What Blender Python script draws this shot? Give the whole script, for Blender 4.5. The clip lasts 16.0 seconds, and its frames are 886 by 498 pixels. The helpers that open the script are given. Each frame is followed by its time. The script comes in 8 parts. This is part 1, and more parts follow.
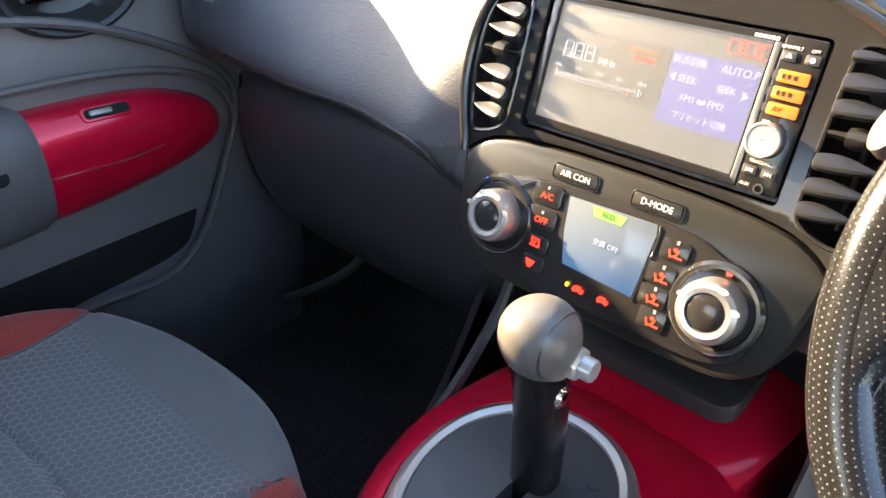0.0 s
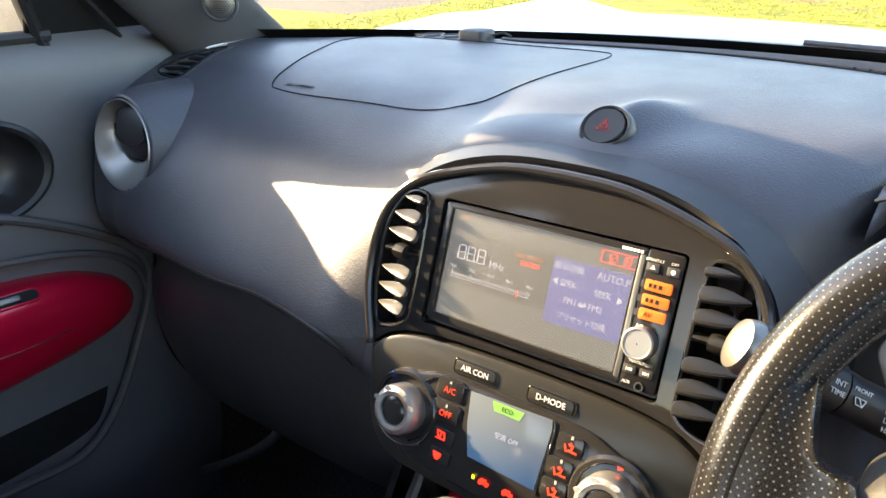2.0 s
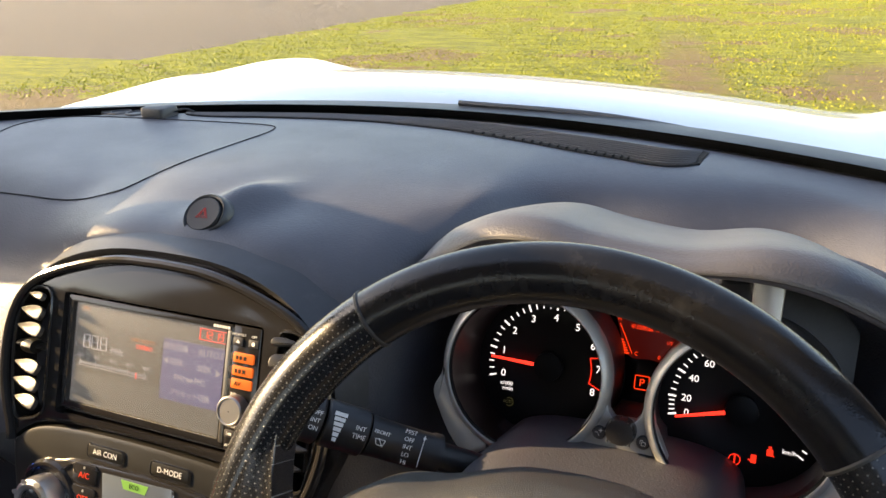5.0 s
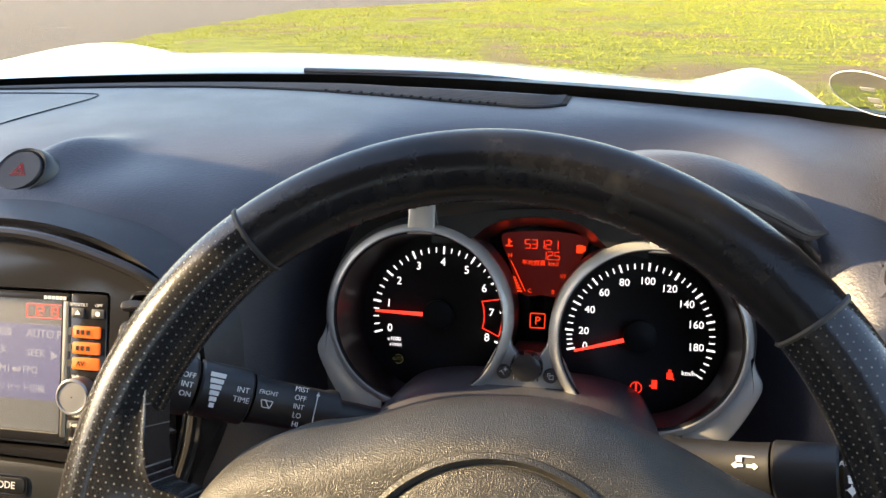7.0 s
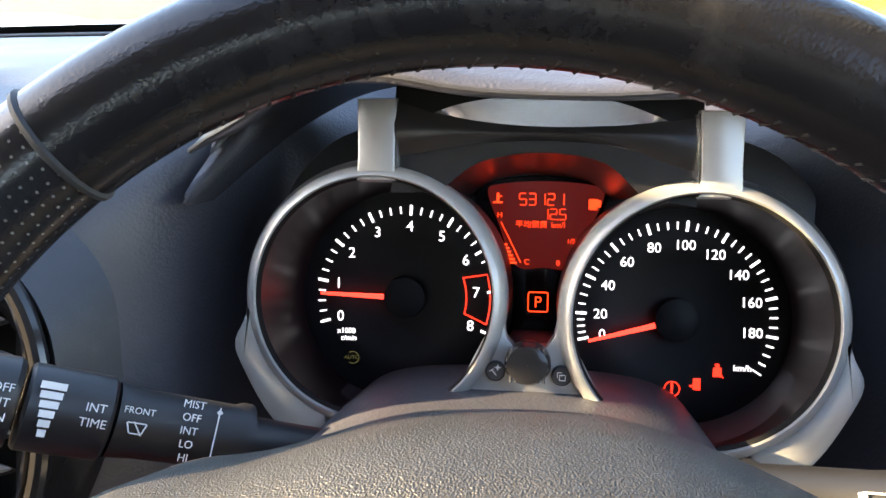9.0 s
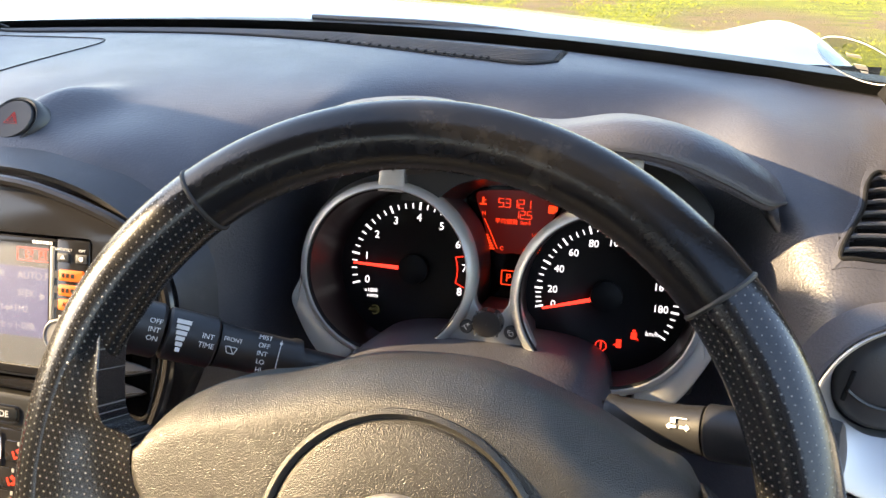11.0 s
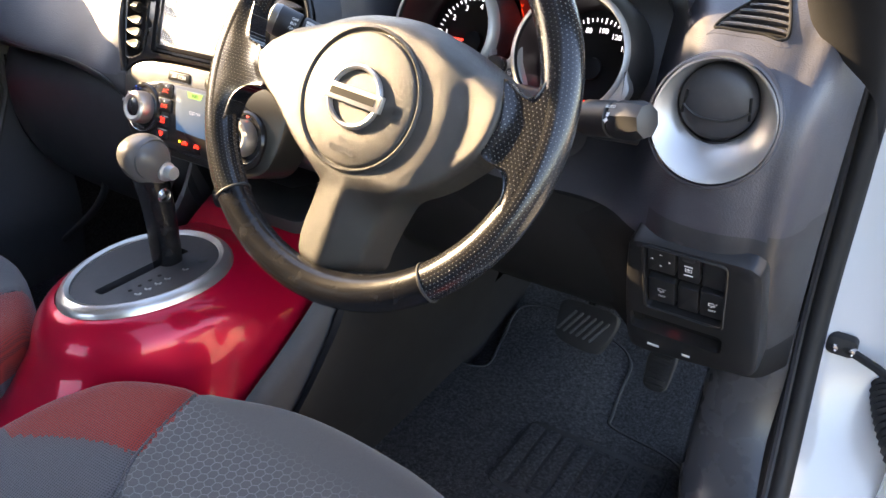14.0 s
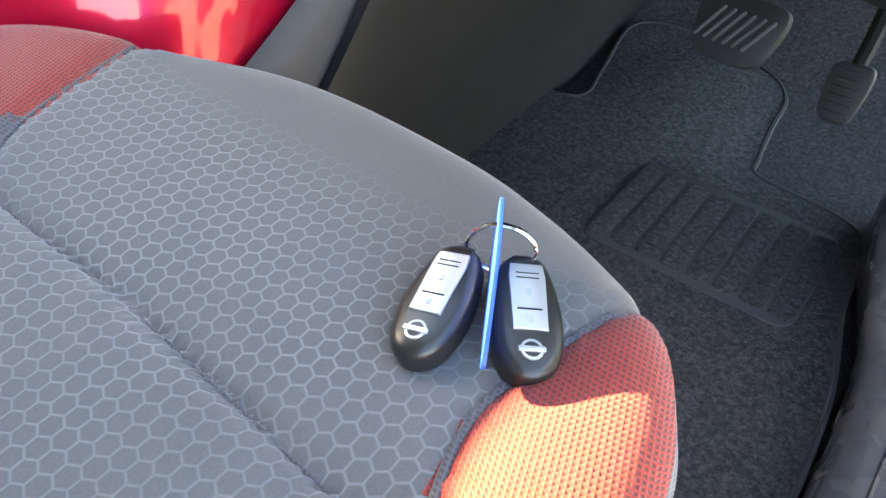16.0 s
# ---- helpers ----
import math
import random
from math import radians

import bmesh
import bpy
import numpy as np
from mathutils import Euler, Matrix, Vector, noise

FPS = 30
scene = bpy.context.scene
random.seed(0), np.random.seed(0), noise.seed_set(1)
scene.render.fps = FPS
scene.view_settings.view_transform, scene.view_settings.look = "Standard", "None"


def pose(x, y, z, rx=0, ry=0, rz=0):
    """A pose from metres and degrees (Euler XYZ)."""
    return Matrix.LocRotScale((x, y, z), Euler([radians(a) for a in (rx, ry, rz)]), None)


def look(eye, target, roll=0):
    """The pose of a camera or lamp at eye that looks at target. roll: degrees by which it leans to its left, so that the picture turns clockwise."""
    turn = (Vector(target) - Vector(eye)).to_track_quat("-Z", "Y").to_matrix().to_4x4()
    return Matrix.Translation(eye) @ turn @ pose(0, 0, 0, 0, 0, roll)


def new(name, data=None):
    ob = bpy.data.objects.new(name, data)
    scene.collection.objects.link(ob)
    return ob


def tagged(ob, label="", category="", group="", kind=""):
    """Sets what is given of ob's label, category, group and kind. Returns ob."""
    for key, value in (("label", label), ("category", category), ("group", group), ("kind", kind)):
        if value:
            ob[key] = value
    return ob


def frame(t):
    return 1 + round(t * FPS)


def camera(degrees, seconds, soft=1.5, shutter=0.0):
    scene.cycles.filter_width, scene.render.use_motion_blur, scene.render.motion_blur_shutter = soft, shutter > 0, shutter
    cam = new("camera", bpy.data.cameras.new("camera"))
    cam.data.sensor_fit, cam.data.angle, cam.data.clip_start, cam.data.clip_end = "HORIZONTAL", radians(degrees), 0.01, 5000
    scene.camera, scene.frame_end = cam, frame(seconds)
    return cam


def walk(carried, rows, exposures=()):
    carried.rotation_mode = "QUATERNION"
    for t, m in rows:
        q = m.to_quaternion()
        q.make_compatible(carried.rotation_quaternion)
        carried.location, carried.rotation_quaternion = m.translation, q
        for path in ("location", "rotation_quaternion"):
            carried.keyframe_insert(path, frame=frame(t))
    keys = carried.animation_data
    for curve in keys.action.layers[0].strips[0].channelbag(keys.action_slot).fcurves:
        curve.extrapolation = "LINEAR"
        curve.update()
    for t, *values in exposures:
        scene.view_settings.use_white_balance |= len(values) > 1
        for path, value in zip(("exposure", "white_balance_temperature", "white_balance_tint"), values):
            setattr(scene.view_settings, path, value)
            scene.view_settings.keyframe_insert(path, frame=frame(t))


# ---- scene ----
# camera and its walk
cam = camera(61.0, 16.0)
PATH = [
    (0, (0.236, -0.49, 1.137), (-0.921, 0.751, 0.078), -0.6),
    (0.5, (0.226, -0.475, 1.152), (-0.874, 0.863, 0.152), -0.3),
    (1, (0.231, -0.461, 1.169), (-0.879, 0.93, 0.258), -0.4),
    (1.5, (0.239, -0.463, 1.184), (-0.873, 0.981, 0.362), -0.1),
    (2, (0.251, -0.474, 1.203), (-0.858, 1.001, 0.433), -0.3),
    (2.5, (0.261, -0.49, 1.213), (-0.833, 1.015, 0.479), -0.2),
    (3, (0.269, -0.497, 1.216), (-0.806, 1.034, 0.508), -0.3),
    (3.5, (0.302, -0.487, 1.217), (-0.725, 1.083, 0.524), -0.4),
    (4, (0.349, -0.469, 1.225), (-0.602, 1.148, 0.534), -0.6),
    (4.5, (0.401, -0.445, 1.241), (-0.448, 1.227, 0.546), -0.9),
    (5, (0.436, -0.427, 1.259), (-0.295, 1.299, 0.561), -1.2),
    (5.2, (0.45, -0.426, 1.258), (-0.229, 1.321, 0.56), -1.1),
    (7.3, (0.375, -0.393, 1.17), (0.071, 1.483, 0.48), -1.1),
    (7.5, (0.366, -0.363, 1.155), (0.072, 1.498, 0.467), -1.2),
    (8, (0.366, -0.299, 1.13), (0.087, 1.555, 0.459), -1.3),
    (8.5, (0.368, -0.272, 1.115), (0.099, 1.585, 0.443), -1.3),
    (8.7, (0.371, -0.272, 1.114), (0.106, 1.585, 0.444), -1.3),
    (10.8, (0.434, -0.378, 1.195), (0.054, 1.414, 0.386), -0.9),
    (11, (0.443, -0.407, 1.207), (0.038, 1.371, 0.385), -0.3),
    (11.5, (0.51, -0.47, 1.236), (-0.037, 1.249, 0.374), 0.2),
    (12, (0.567, -0.532, 1.263), (-0.095, 1.132, 0.372), 0.3),
    (12.5, (0.628, -0.599, 1.281), (-0.123, 1.022, 0.382), 0.4),
    (13, (0.682, -0.644, 1.274), (-0.143, 0.939, 0.372), 0.7),
    (13.5, (0.735, -0.665, 1.21), (-0.16, 0.871, 0.294), 0.8),
    (14, (0.764, -0.666, 1.156), (-0.178, 0.814, 0.197), 1.0),
    (14.5, (0.786, -0.662, 1.096), (-0.181, 0.739, 0.048), 1.0),
    (15, (0.746, -0.64, 0.997), (-0.223, 0.666, -0.168), 0.5),
    (15.5, (0.691, -0.578, 0.915), (-0.245, 0.624, -0.381), 0.1),
    (16, (0.642, -0.496, 0.864), (-0.265, 0.63, -0.518), -0.7),
]
STOPS = [(0.0, 3.6), (0.5, 3.5), (1.5, 3.18), (2.5, 2.78), (4.0, 2.47), (5.0, 2.1), (7.5, 2.5), (8.0, 2.82), (8.5, 3.3), (11.0, 2.72), (12.5, 2.7), (13.0, 2.78), (14.0, 3.25), (15.0, 3.97), (16.0, 4.34)]
TONES = [(0.0, 7000, 17), (1.5, 7150, 15), (3.0, 7000, 16), (4.5, 7500, 18), (5.0, 7600, 19), (8.0, 6650, 15), (11.0, 7050, 18), (12.5, 7050, 19), (13.5, 7100, 23), (15.0, 7200, 18), (16.0, 7600, 14)]


def tone(t, i):
    return float(np.interp(t, [r[0] for r in TONES], [r[i] for r in TONES]))


EXPOSURES = [(t, s, tone(t, 1), tone(t, 2)) for t, s in STOPS]
walk(cam, [(t, look(eye, target, roll)) for t, eye, target, roll in PATH], EXPOSURES)

# world and sun
SUN_TO = Vector((-1.0, -0.18, 0.40)).normalized()
world = bpy.data.worlds.new("sky")
scene.world = world
world.use_nodes = True
wn = world.node_tree
sky = wn.nodes.new("ShaderNodeTexSky")
sky.sky_type, sky.sun_disc = "NISHITA", False
sky.sun_elevation = math.asin(SUN_TO.z)
sky.sun_rotation = math.atan2(SUN_TO.x, SUN_TO.y)
wn.links.new(sky.outputs[0], wn.nodes["Background"].inputs[0])
wn.nodes["Background"].inputs[1].default_value = 0.15
sun = new("sun", bpy.data.lights.new("sun", "SUN"))
sun.data.energy, sun.data.angle, sun.data.color = 4.6, radians(0.6), (1.0, 0.80, 0.47)
sun.matrix_world = look(SUN_TO * 20, (0, 0, 0))


# ---- materials ----
class Nodes:
    def __init__(self, name):
        self.mat = bpy.data.materials.new(name)
        self.mat.use_nodes = True
        self.t = self.mat.node_tree
        self.b = self.t.nodes["Principled BSDF"]

    def add(self, kind, **values):
        n = self.t.nodes.new("ShaderNode" + kind)
        for k, v in values.items():
            if k in n.inputs.keys():
                if hasattr(v, "is_output"):
                    self.t.links.new(v, n.inputs[k])
                else:
                    n.inputs[k].default_value = v
        return n

    def link(self, a, b):
        self.t.links.new(a, b)

    def math(self, op, a, b=0.0, c=0.0):
        n = self.t.nodes.new("ShaderNodeMath")
        n.operation = op
        for i, v in enumerate((a, b, c)):
            if hasattr(v, "is_output"):
                self.t.links.new(v, n.inputs[i])
            else:
                n.inputs[i].default_value = v
        return n.outputs[0]

    def mix(self, f, a, b):
        n = self.t.nodes.new("ShaderNodeMix")
        n.data_type = "RGBA"
        for k, v in ((0, f), (6, a), (7, b)):
            if hasattr(v, "is_output"):
                self.t.links.new(v, n.inputs[k])
            else:
                n.inputs[k].default_value = v if isinstance(v, float) else (*v[:3], 1)
        return n.outputs[2]

    def coords(self, scale=(1, 1, 1), kind="Object"):
        tc = self.t.nodes.new("ShaderNodeTexCoord")
        mp = self.t.nodes.new("ShaderNodeMapping")
        mp.inputs["Scale"].default_value = scale
        self.link(tc.outputs[kind], mp.inputs[0])
        return mp.outputs[0]

    def noise(self, vec, scale, detail=3.0, rough=0.5):
        return self.add("TexNoise", Vector=vec, Scale=scale, Detail=detail, Roughness=rough).outputs[0]

    def bump(self, height, strength, dist, before=None):
        n = self.add("Bump", Height=height, Strength=strength, Distance=dist)
        if before:
            self.link(before, n.inputs["Normal"])
        return n.outputs[0]

    def done(self, color=None, rough=None, normal=None, metal=None, **more):
        for key, v in (("Base Color", color), ("Roughness", rough), ("Normal", normal), ("Metallic", metal), *more.items()):
            if v is None:
                continue
            if hasattr(v, "is_output"):
                self.link(v, self.b.inputs[key])
            else:
                self.b.inputs[key].default_value = (*v, 1) if isinstance(v, tuple) else v
        return self.mat


def plain(name, color, rough=0.5, metal=0.0, grain=0.0, size=900.0, var=0.12, rvar=0.08, coat=0.0, spec=0.5):
    """A painted, moulded or cast surface: faint blotches, wear in the gloss, and a fine grain."""
    n = Nodes(name)
    c = n.coords()
    big, fine = n.noise(c, 7.0, 4.0), n.noise(c, size, 2.0)
    dark = tuple(v * (1 - var) for v in color)
    light = tuple(min(1, v * (1 + var)) for v in color)
    col = n.mix(big, dark, light)
    r = n.math("ADD", n.math("MULTIPLY", n.math("SUBTRACT", n.noise(c, 23.0, 5.0), 0.5), rvar * 2), rough)
    more = {"Coat Weight": coat, "Coat Roughness": 0.06, "Specular IOR Level": spec}
    return n.done(col, r, n.bump(fine, 0.6, grain) if grain else None, metal, **more)


def emitter(name, color, strength, base=(0.02, 0.02, 0.02)):
    n = Nodes(name)
    return n.done(base, 0.35, None, 0.0, **{"Emission Color": color, "Emission Strength": strength})


def moulded(name, color, rough, cell, depth, spec=0.5):
    """Grained soft plastic: cell-like leather grain."""
    n = Nodes(name)
    c = n.coords()
    v = n.add("TexVoronoi", Vector=c, Scale=cell)
    v.feature = "SMOOTH_F1"
    big, dust = n.noise(c, 5.0, 4.0), n.noise(c, 60.0, 6.0, 0.7)
    col = n.mix(big, tuple(x * 0.88 for x in color), tuple(x * 1.12 for x in color))
    col = n.mix(n.math("MULTIPLY", n.math("POWER", dust, 6.0), 0.5), col, (0.25, 0.24, 0.23))
    r = n.math("ADD", n.math("MULTIPLY", n.math("SUBTRACT", n.noise(c, 18.0, 5.0), 0.5), 0.14), rough)
    nb = n.bump(n.noise(c, cell * 2.3, 2.0), 0.25, depth)
    return n.done(col, r, n.bump(v.outputs[0], 0.7, depth, nb), **{"Specular IOR Level": spec})


def hex_edges(n, vec, size):
    """Distance to the border of a honeycomb of that pitch, 0 on the border and 0.5 in the middle, in cells."""
    sc = n.add("VectorMath")
    sc.operation = "SCALE"
    n.link(vec, sc.inputs[0])
    sc.inputs["Scale"].default_value = 1.0 / size
    sep = n.add("SeparateXYZ", Vector=sc.outputs[0])
    x, y = sep.outputs[0], sep.outputs[1]
    rt = 3 ** 0.5
    ax = n.math("SUBTRACT", n.math("FLOORED_MODULO", x, 1.0), 0.5)
    ay = n.math("SUBTRACT", n.math("FLOORED_MODULO", y, rt), rt / 2)
    bx = n.math("SUBTRACT", n.math("FLOORED_MODULO", n.math("ADD", x, 0.5), 1.0), 0.5)
    by = n.math("SUBTRACT", n.math("FLOORED_MODULO", n.math("ADD", y, rt / 2), rt), rt / 2)
    la = n.math("ADD", n.math("MULTIPLY", ax, ax), n.math("MULTIPLY", ay, ay))
    lb = n.math("ADD", n.math("MULTIPLY", bx, bx), n.math("MULTIPLY", by, by))
    first = n.math("LESS_THAN", la, lb)
    gx = n.math("ABSOLUTE", n.math("ADD", n.math("MULTIPLY", first, n.math("SUBTRACT", ax, bx)), bx))
    gy = n.math("ABSOLUTE", n.math("ADD", n.math("MULTIPLY", first, n.math("SUBTRACT", ay, by)), by))
    d = n.math("MAXIMUM", gx, n.math("ADD", n.math("MULTIPLY", gx, 0.5), n.math("MULTIPLY", gy, rt / 2)))
    far = n.math("SQRT", n.math("ADD", n.math("MULTIPLY", gx, gx), n.math("MULTIPLY", gy, gy)))
    return n.math("SUBTRACT", 0.5, d), far


def seat_fabric():
    n = Nodes("honeycomb seat fabric")
    c = n.coords()
    wob = n.add("VectorMath")
    wob.operation = "MULTIPLY_ADD"
    nz = n.add("TexNoise", Vector=c, Scale=9.0)
    n.link(nz.outputs[1], wob.inputs[0])
    wob.inputs[1].default_value = (0.006, 0.006, 0)
    n.link(c, wob.inputs[2])
    edge, far = hex_edges(n, wob.outputs[0], 0.0102)
    line = n.math("SUBTRACT", 1.0, n.math("SMOOTH_MIN", n.math("MULTIPLY", edge, 11.0), 1.0, 0.3))
    line = n.math("MAXIMUM", line, 0.0)
    worn = n.noise(c, 14.0, 3.0)
    weave = n.noise(n.coords((900, 900, 900)), 1.0, 2.0)
    fade = n.math("MINIMUM", n.math("MAXIMUM", n.math("DIVIDE", n.math("SUBTRACT", -0.252, n.add("SeparateXYZ", Vector=wob.outputs[0]).outputs[1]), 0.035), 0.0), 1.0)
    line = n.math("MULTIPLY", line, fade)
    base = n.mix(weave, (0.056, 0.056, 0.055), (0.108, 0.106, 0.104))
    col = n.mix(n.math("MULTIPLY", line, n.math("ADD", 0.12, n.math("MULTIPLY", worn, 0.70))), base, (0.25, 0.25, 0.26))
    h = n.math("ADD", n.math("MULTIPLY", line, -1.0), n.math("MULTIPLY", weave, 0.4))
    return n.done(col, 0.85, n.bump(h, 0.6, 0.0006), **{"Sheen Weight": 0.25, "Sheen Roughness": 0.5})


def mesh_fabric(name, dark, light):
    n = Nodes(name)
    c = n.coords((1, 1, 1))
    sep = n.add("SeparateXYZ", Vector=c)
    k = 2 * math.pi / 0.0026
    a = n.math("SINE", n.math("MULTIPLY", n.math("ADD", sep.outputs[0], n.math("MULTIPLY", sep.outputs[1], 0.35)), k))
    b = n.math("SINE", n.math("MULTIPLY", n.math("ADD", sep.outputs[1], n.math("MULTIPLY", sep.outputs[2], 0.9)), k))
    h = n.math("MULTIPLY", n.math("ADD", n.math("MAXIMUM", a, b), n.math("MULTIPLY", n.noise(c, 700.0), 0.5)), 0.6)
    col = n.mix(n.math("MINIMUM", n.math("MAXIMUM", h, 0.0), 1.0), dark, light)
    return n.done(col, 0.8, n.bump(h, 0.7, 0.0005), **{"Sheen Weight": 0.2})


def perforated(name, color):
    n = Nodes(name)
    uv = n.coords((1, 1, 1), "UV")
    edge, far = hex_edges(n, uv, 0.0037)
    hole = n.math("LESS_THAN", far, 0.112)
    c = n.coords()
    grain = n.noise(c, 700.0, 2.0)
    col = n.mix(hole, n.mix(n.noise(c, 12.0), tuple(v * 0.8 for v in color), tuple(v * 1.3 for v in color)), (0.11, 0.108, 0.10))
    r = n.math("ADD", n.math("MULTIPLY", n.noise(c, 25.0, 4.0), 0.12), 0.15)
    h = n.math("ADD", n.math("MULTIPLY", hole, -2.0), n.math("MULTIPLY", grain, 0.35))
    return n.done(col, r, n.bump(h, 0.5, 0.0005))


def carpet(name, dark, light):
    n = Nodes(name)
    c = n.coords()
    tuft = n.math("MULTIPLY", n.math("POWER", n.noise(c, 190.0, 5.0, 0.8), 3.0), 4.0)
    lint = n.math("GREATER_THAN", n.noise(c, 260.0, 2.0), 0.71)
    col = n.mix(tuft, dark, light)
    col = n.mix(n.math("MULTIPLY", lint, 0.5), col, (0.22, 0.21, 0.20))
    h = n.math("ADD", tuft, n.math("MULTIPLY", n.noise(c, 60.0), 0.8))
    return n.done(col, 0.95, n.bump(h, 1.0, 0.008), **{"Specular IOR Level": 0.15})


def glass(name, tint=(0.94, 0.98, 0.96), rough=0.0):
    """Thin pane: mostly clear, mirror-like at a slant."""
    n = Nodes(name)
    clear = n.add("BsdfTransparent", Color=(*tint, 1))
    gloss = n.add("BsdfGlossy", Roughness=rough)
    lw = n.add("LayerWeight", Blend=0.5)
    fr = n.math("ADD", n.math("MULTIPLY", n.math("POWER", lw.outputs[1], 6.0), 0.5), 0.02)
    mixer = n.add("MixShader")
    n.link(fr, mixer.inputs[0])
    n.link(clear.outputs[0], mixer.inputs[1])
    n.link(gloss.outputs[0], mixer.inputs[2])
    n.link(mixer.outputs[0], n.t.nodes["Material Output"].inputs[0])
    return n.mat


def touch_glass():
    """Clear film over a screen: a soft mirror that grows at a slant."""
    n = Nodes("touch screen film")
    clear = n.add("BsdfTransparent", Color=(0.97, 0.97, 0.96, 1))
    gloss = n.add("BsdfGlossy", Roughness=0.46)
    lw = n.add("LayerWeight", Blend=0.5)
    fr = n.math("ADD", n.math("MULTIPLY", n.math("POWER", lw.outputs[1], 2.2), 0.65), 0.028)
    mixer = n.add("MixShader")
    n.link(fr, mixer.inputs[0])
    n.link(clear.outputs[0], mixer.inputs[1])
    n.link(gloss.outputs[0], mixer.inputs[2])
    n.link(mixer.outputs[0], n.t.nodes["Material Output"].inputs[0])
    return n.mat


def red_paint():
    n = Nodes("red metallic lacquer")
    c = n.coords()
    flake = n.noise(c, 2600.0, 1.0)
    col = n.mix(flake, (0.36, 0.003, 0.018), (0.55, 0.006, 0.040))
    return n.done(col, 0.30, None, 0.35, **{"Coat Weight": 0.6, "Coat Roughness": 0.06, "Specular IOR Level": 0.1})


def grass_ground():
    n = Nodes("worn lawn and tarmac")
    c = n.coords()
    sep = n.add("SeparateXYZ", Vector=c)
    wav = n.noise(c, 0.35, 4.0)
    fine = n.noise(c, 9.0, 5.0, 0.65)
    tuft = n.noise(c, 30.0, 5.0, 0.75)
    streak = n.noise(n.coords((0.55, 1.6, 1)), 2.2, 6.0, 0.7)
    ramp = lambda v, a, b: n.math("MINIMUM", n.math("MAXIMUM", n.math("DIVIDE", n.math("SUBTRACT", v, a), b - a), 0.0), 1.0)
    green = n.mix(ramp(streak, 0.38, 0.62), (0.030, 0.062, 0.002), (0.24, 0.27, 0.006))
    green = n.mix(n.math("MULTIPLY", ramp(tuft, 0.40, 0.62), 0.7), green, (0.35, 0.33, 0.010))
    green = n.mix(n.math("MULTIPLY", ramp(fine, 0.5, 0.70), 0.75), green, (0.030, 0.048, 0.007))
    dirt = n.mix(fine, (0.13, 0.075, 0.04), (0.23, 0.15, 0.085))
    bare = n.math("GREATER_THAN", n.math("ADD", wav, n.math("MULTIPLY", fine, 0.25)), 0.69)
    track = n.math("ABSOLUTE", n.math("ADD", n.math("ADD", sep.outputs[0], n.math("MULTIPLY", sep.outputs[1], 0.136)), n.math("SUBTRACT", n.math("MULTIPLY", fine, 1.2), 1.5)))
    near_t = n.math("MULTIPLY", ramp(sep.outputs[1], 17.0, 11.0), n.math("MULTIPLY", ramp(track, 0.62, 0.2), ramp(streak, 0.35, 0.55)))
    ex = n.math("MULTIPLY", n.math("SUBTRACT", sep.outputs[0], 2.0), 0.9)
    ey = n.math("MULTIPLY", n.math("SUBTRACT", sep.outputs[1], 9.0), 0.55)
    spot = n.math("MULTIPLY", ramp(n.math("ADD", n.math("ADD", n.math("MULTIPLY", ex, ex), n.math("MULTIPLY", ey, ey)), fine), 1.9, 0.9), ramp(streak, 0.30, 0.5))
    bare = n.math("MAXIMUM", bare, n.math("MAXIMUM", near_t, spot))
    lawn = n.mix(n.math("MULTIPLY", bare, 0.85), green, dirt)
    stone = n.mix(n.noise(c, 70.0, 3.0), (0.07, 0.06, 0.052), (0.19, 0.165, 0.14))
    side = n.math("ADD", n.math("ADD", n.math("MULTIPLY", sep.outputs[0], -1.0), n.math("MULTIPLY", sep.outputs[1], -0.10)), n.math("MULTIPLY", wav, 1.6))
    road = n.math("MULTIPLY", n.math("GREATER_THAN", side, 8.6), n.math("GREATER_THAN", sep.outputs[1], 9.0))
    far = n.math("GREATER_THAN", n.math("ADD", sep.outputs[1], n.math("MULTIPLY", sep.outputs[0], -1.4)), 46.0)
    near = n.math("LESS_THAN", n.math("ADD", sep.outputs[1], n.math("MULTIPLY", wav, 0.8)), 3.2)
    tarmac = n.math("MAXIMUM", n.math("MAXIMUM", road, far), near)
    col = n.mix(tarmac, lawn, stone)
    h = n.math("ADD", n.math("MULTIPLY", tuft, 0.7), fine)
    return n.done(col, 0.9, n.bump(h, 1.0, 0.12))


M_DASH = moulded("grained charcoal dashboard skin", (0.052, 0.052, 0.062), 0.42, 620.0, 0.0004)
M_HARD = moulded("hard black trim plastic", (0.030, 0.030, 0.033), 0.46, 1100.0, 0.00012)
M_TRIM = moulded("grey pillar trim", (0.060, 0.058, 0.060), 0.6, 900.0, 0.0002)
M_DOOR = moulded("black door card", (0.092, 0.092, 0.098), 0.45, 800.0, 0.0002)
M_STALK = plain("smooth black stalk plastic", (0.014, 0.014, 0.015), 0.45, 0.0, 0.00003, 2500)
M_PIANO = plain("gloss black lacquer", (0.020, 0.019, 0.019), 0.13, 0.0, 0.0, var=0.3, rvar=0.05, spec=0.42)
M_SATINB = plain("satin black panel", (0.026, 0.025, 0.022), 0.30, 0.3, 0.00005, 3000, rvar=0.05)
M_BOWL = plain("satin silver paint", (0.40, 0.39, 0.375), 0.36, 0.75, 0.00003, 2500, 0.05, 0.06)
M_SATIN = plain("satin silver plating", (0.62, 0.60, 0.57), 0.33, 0.9, 0.00003, 2500, 0.05, 0.06)
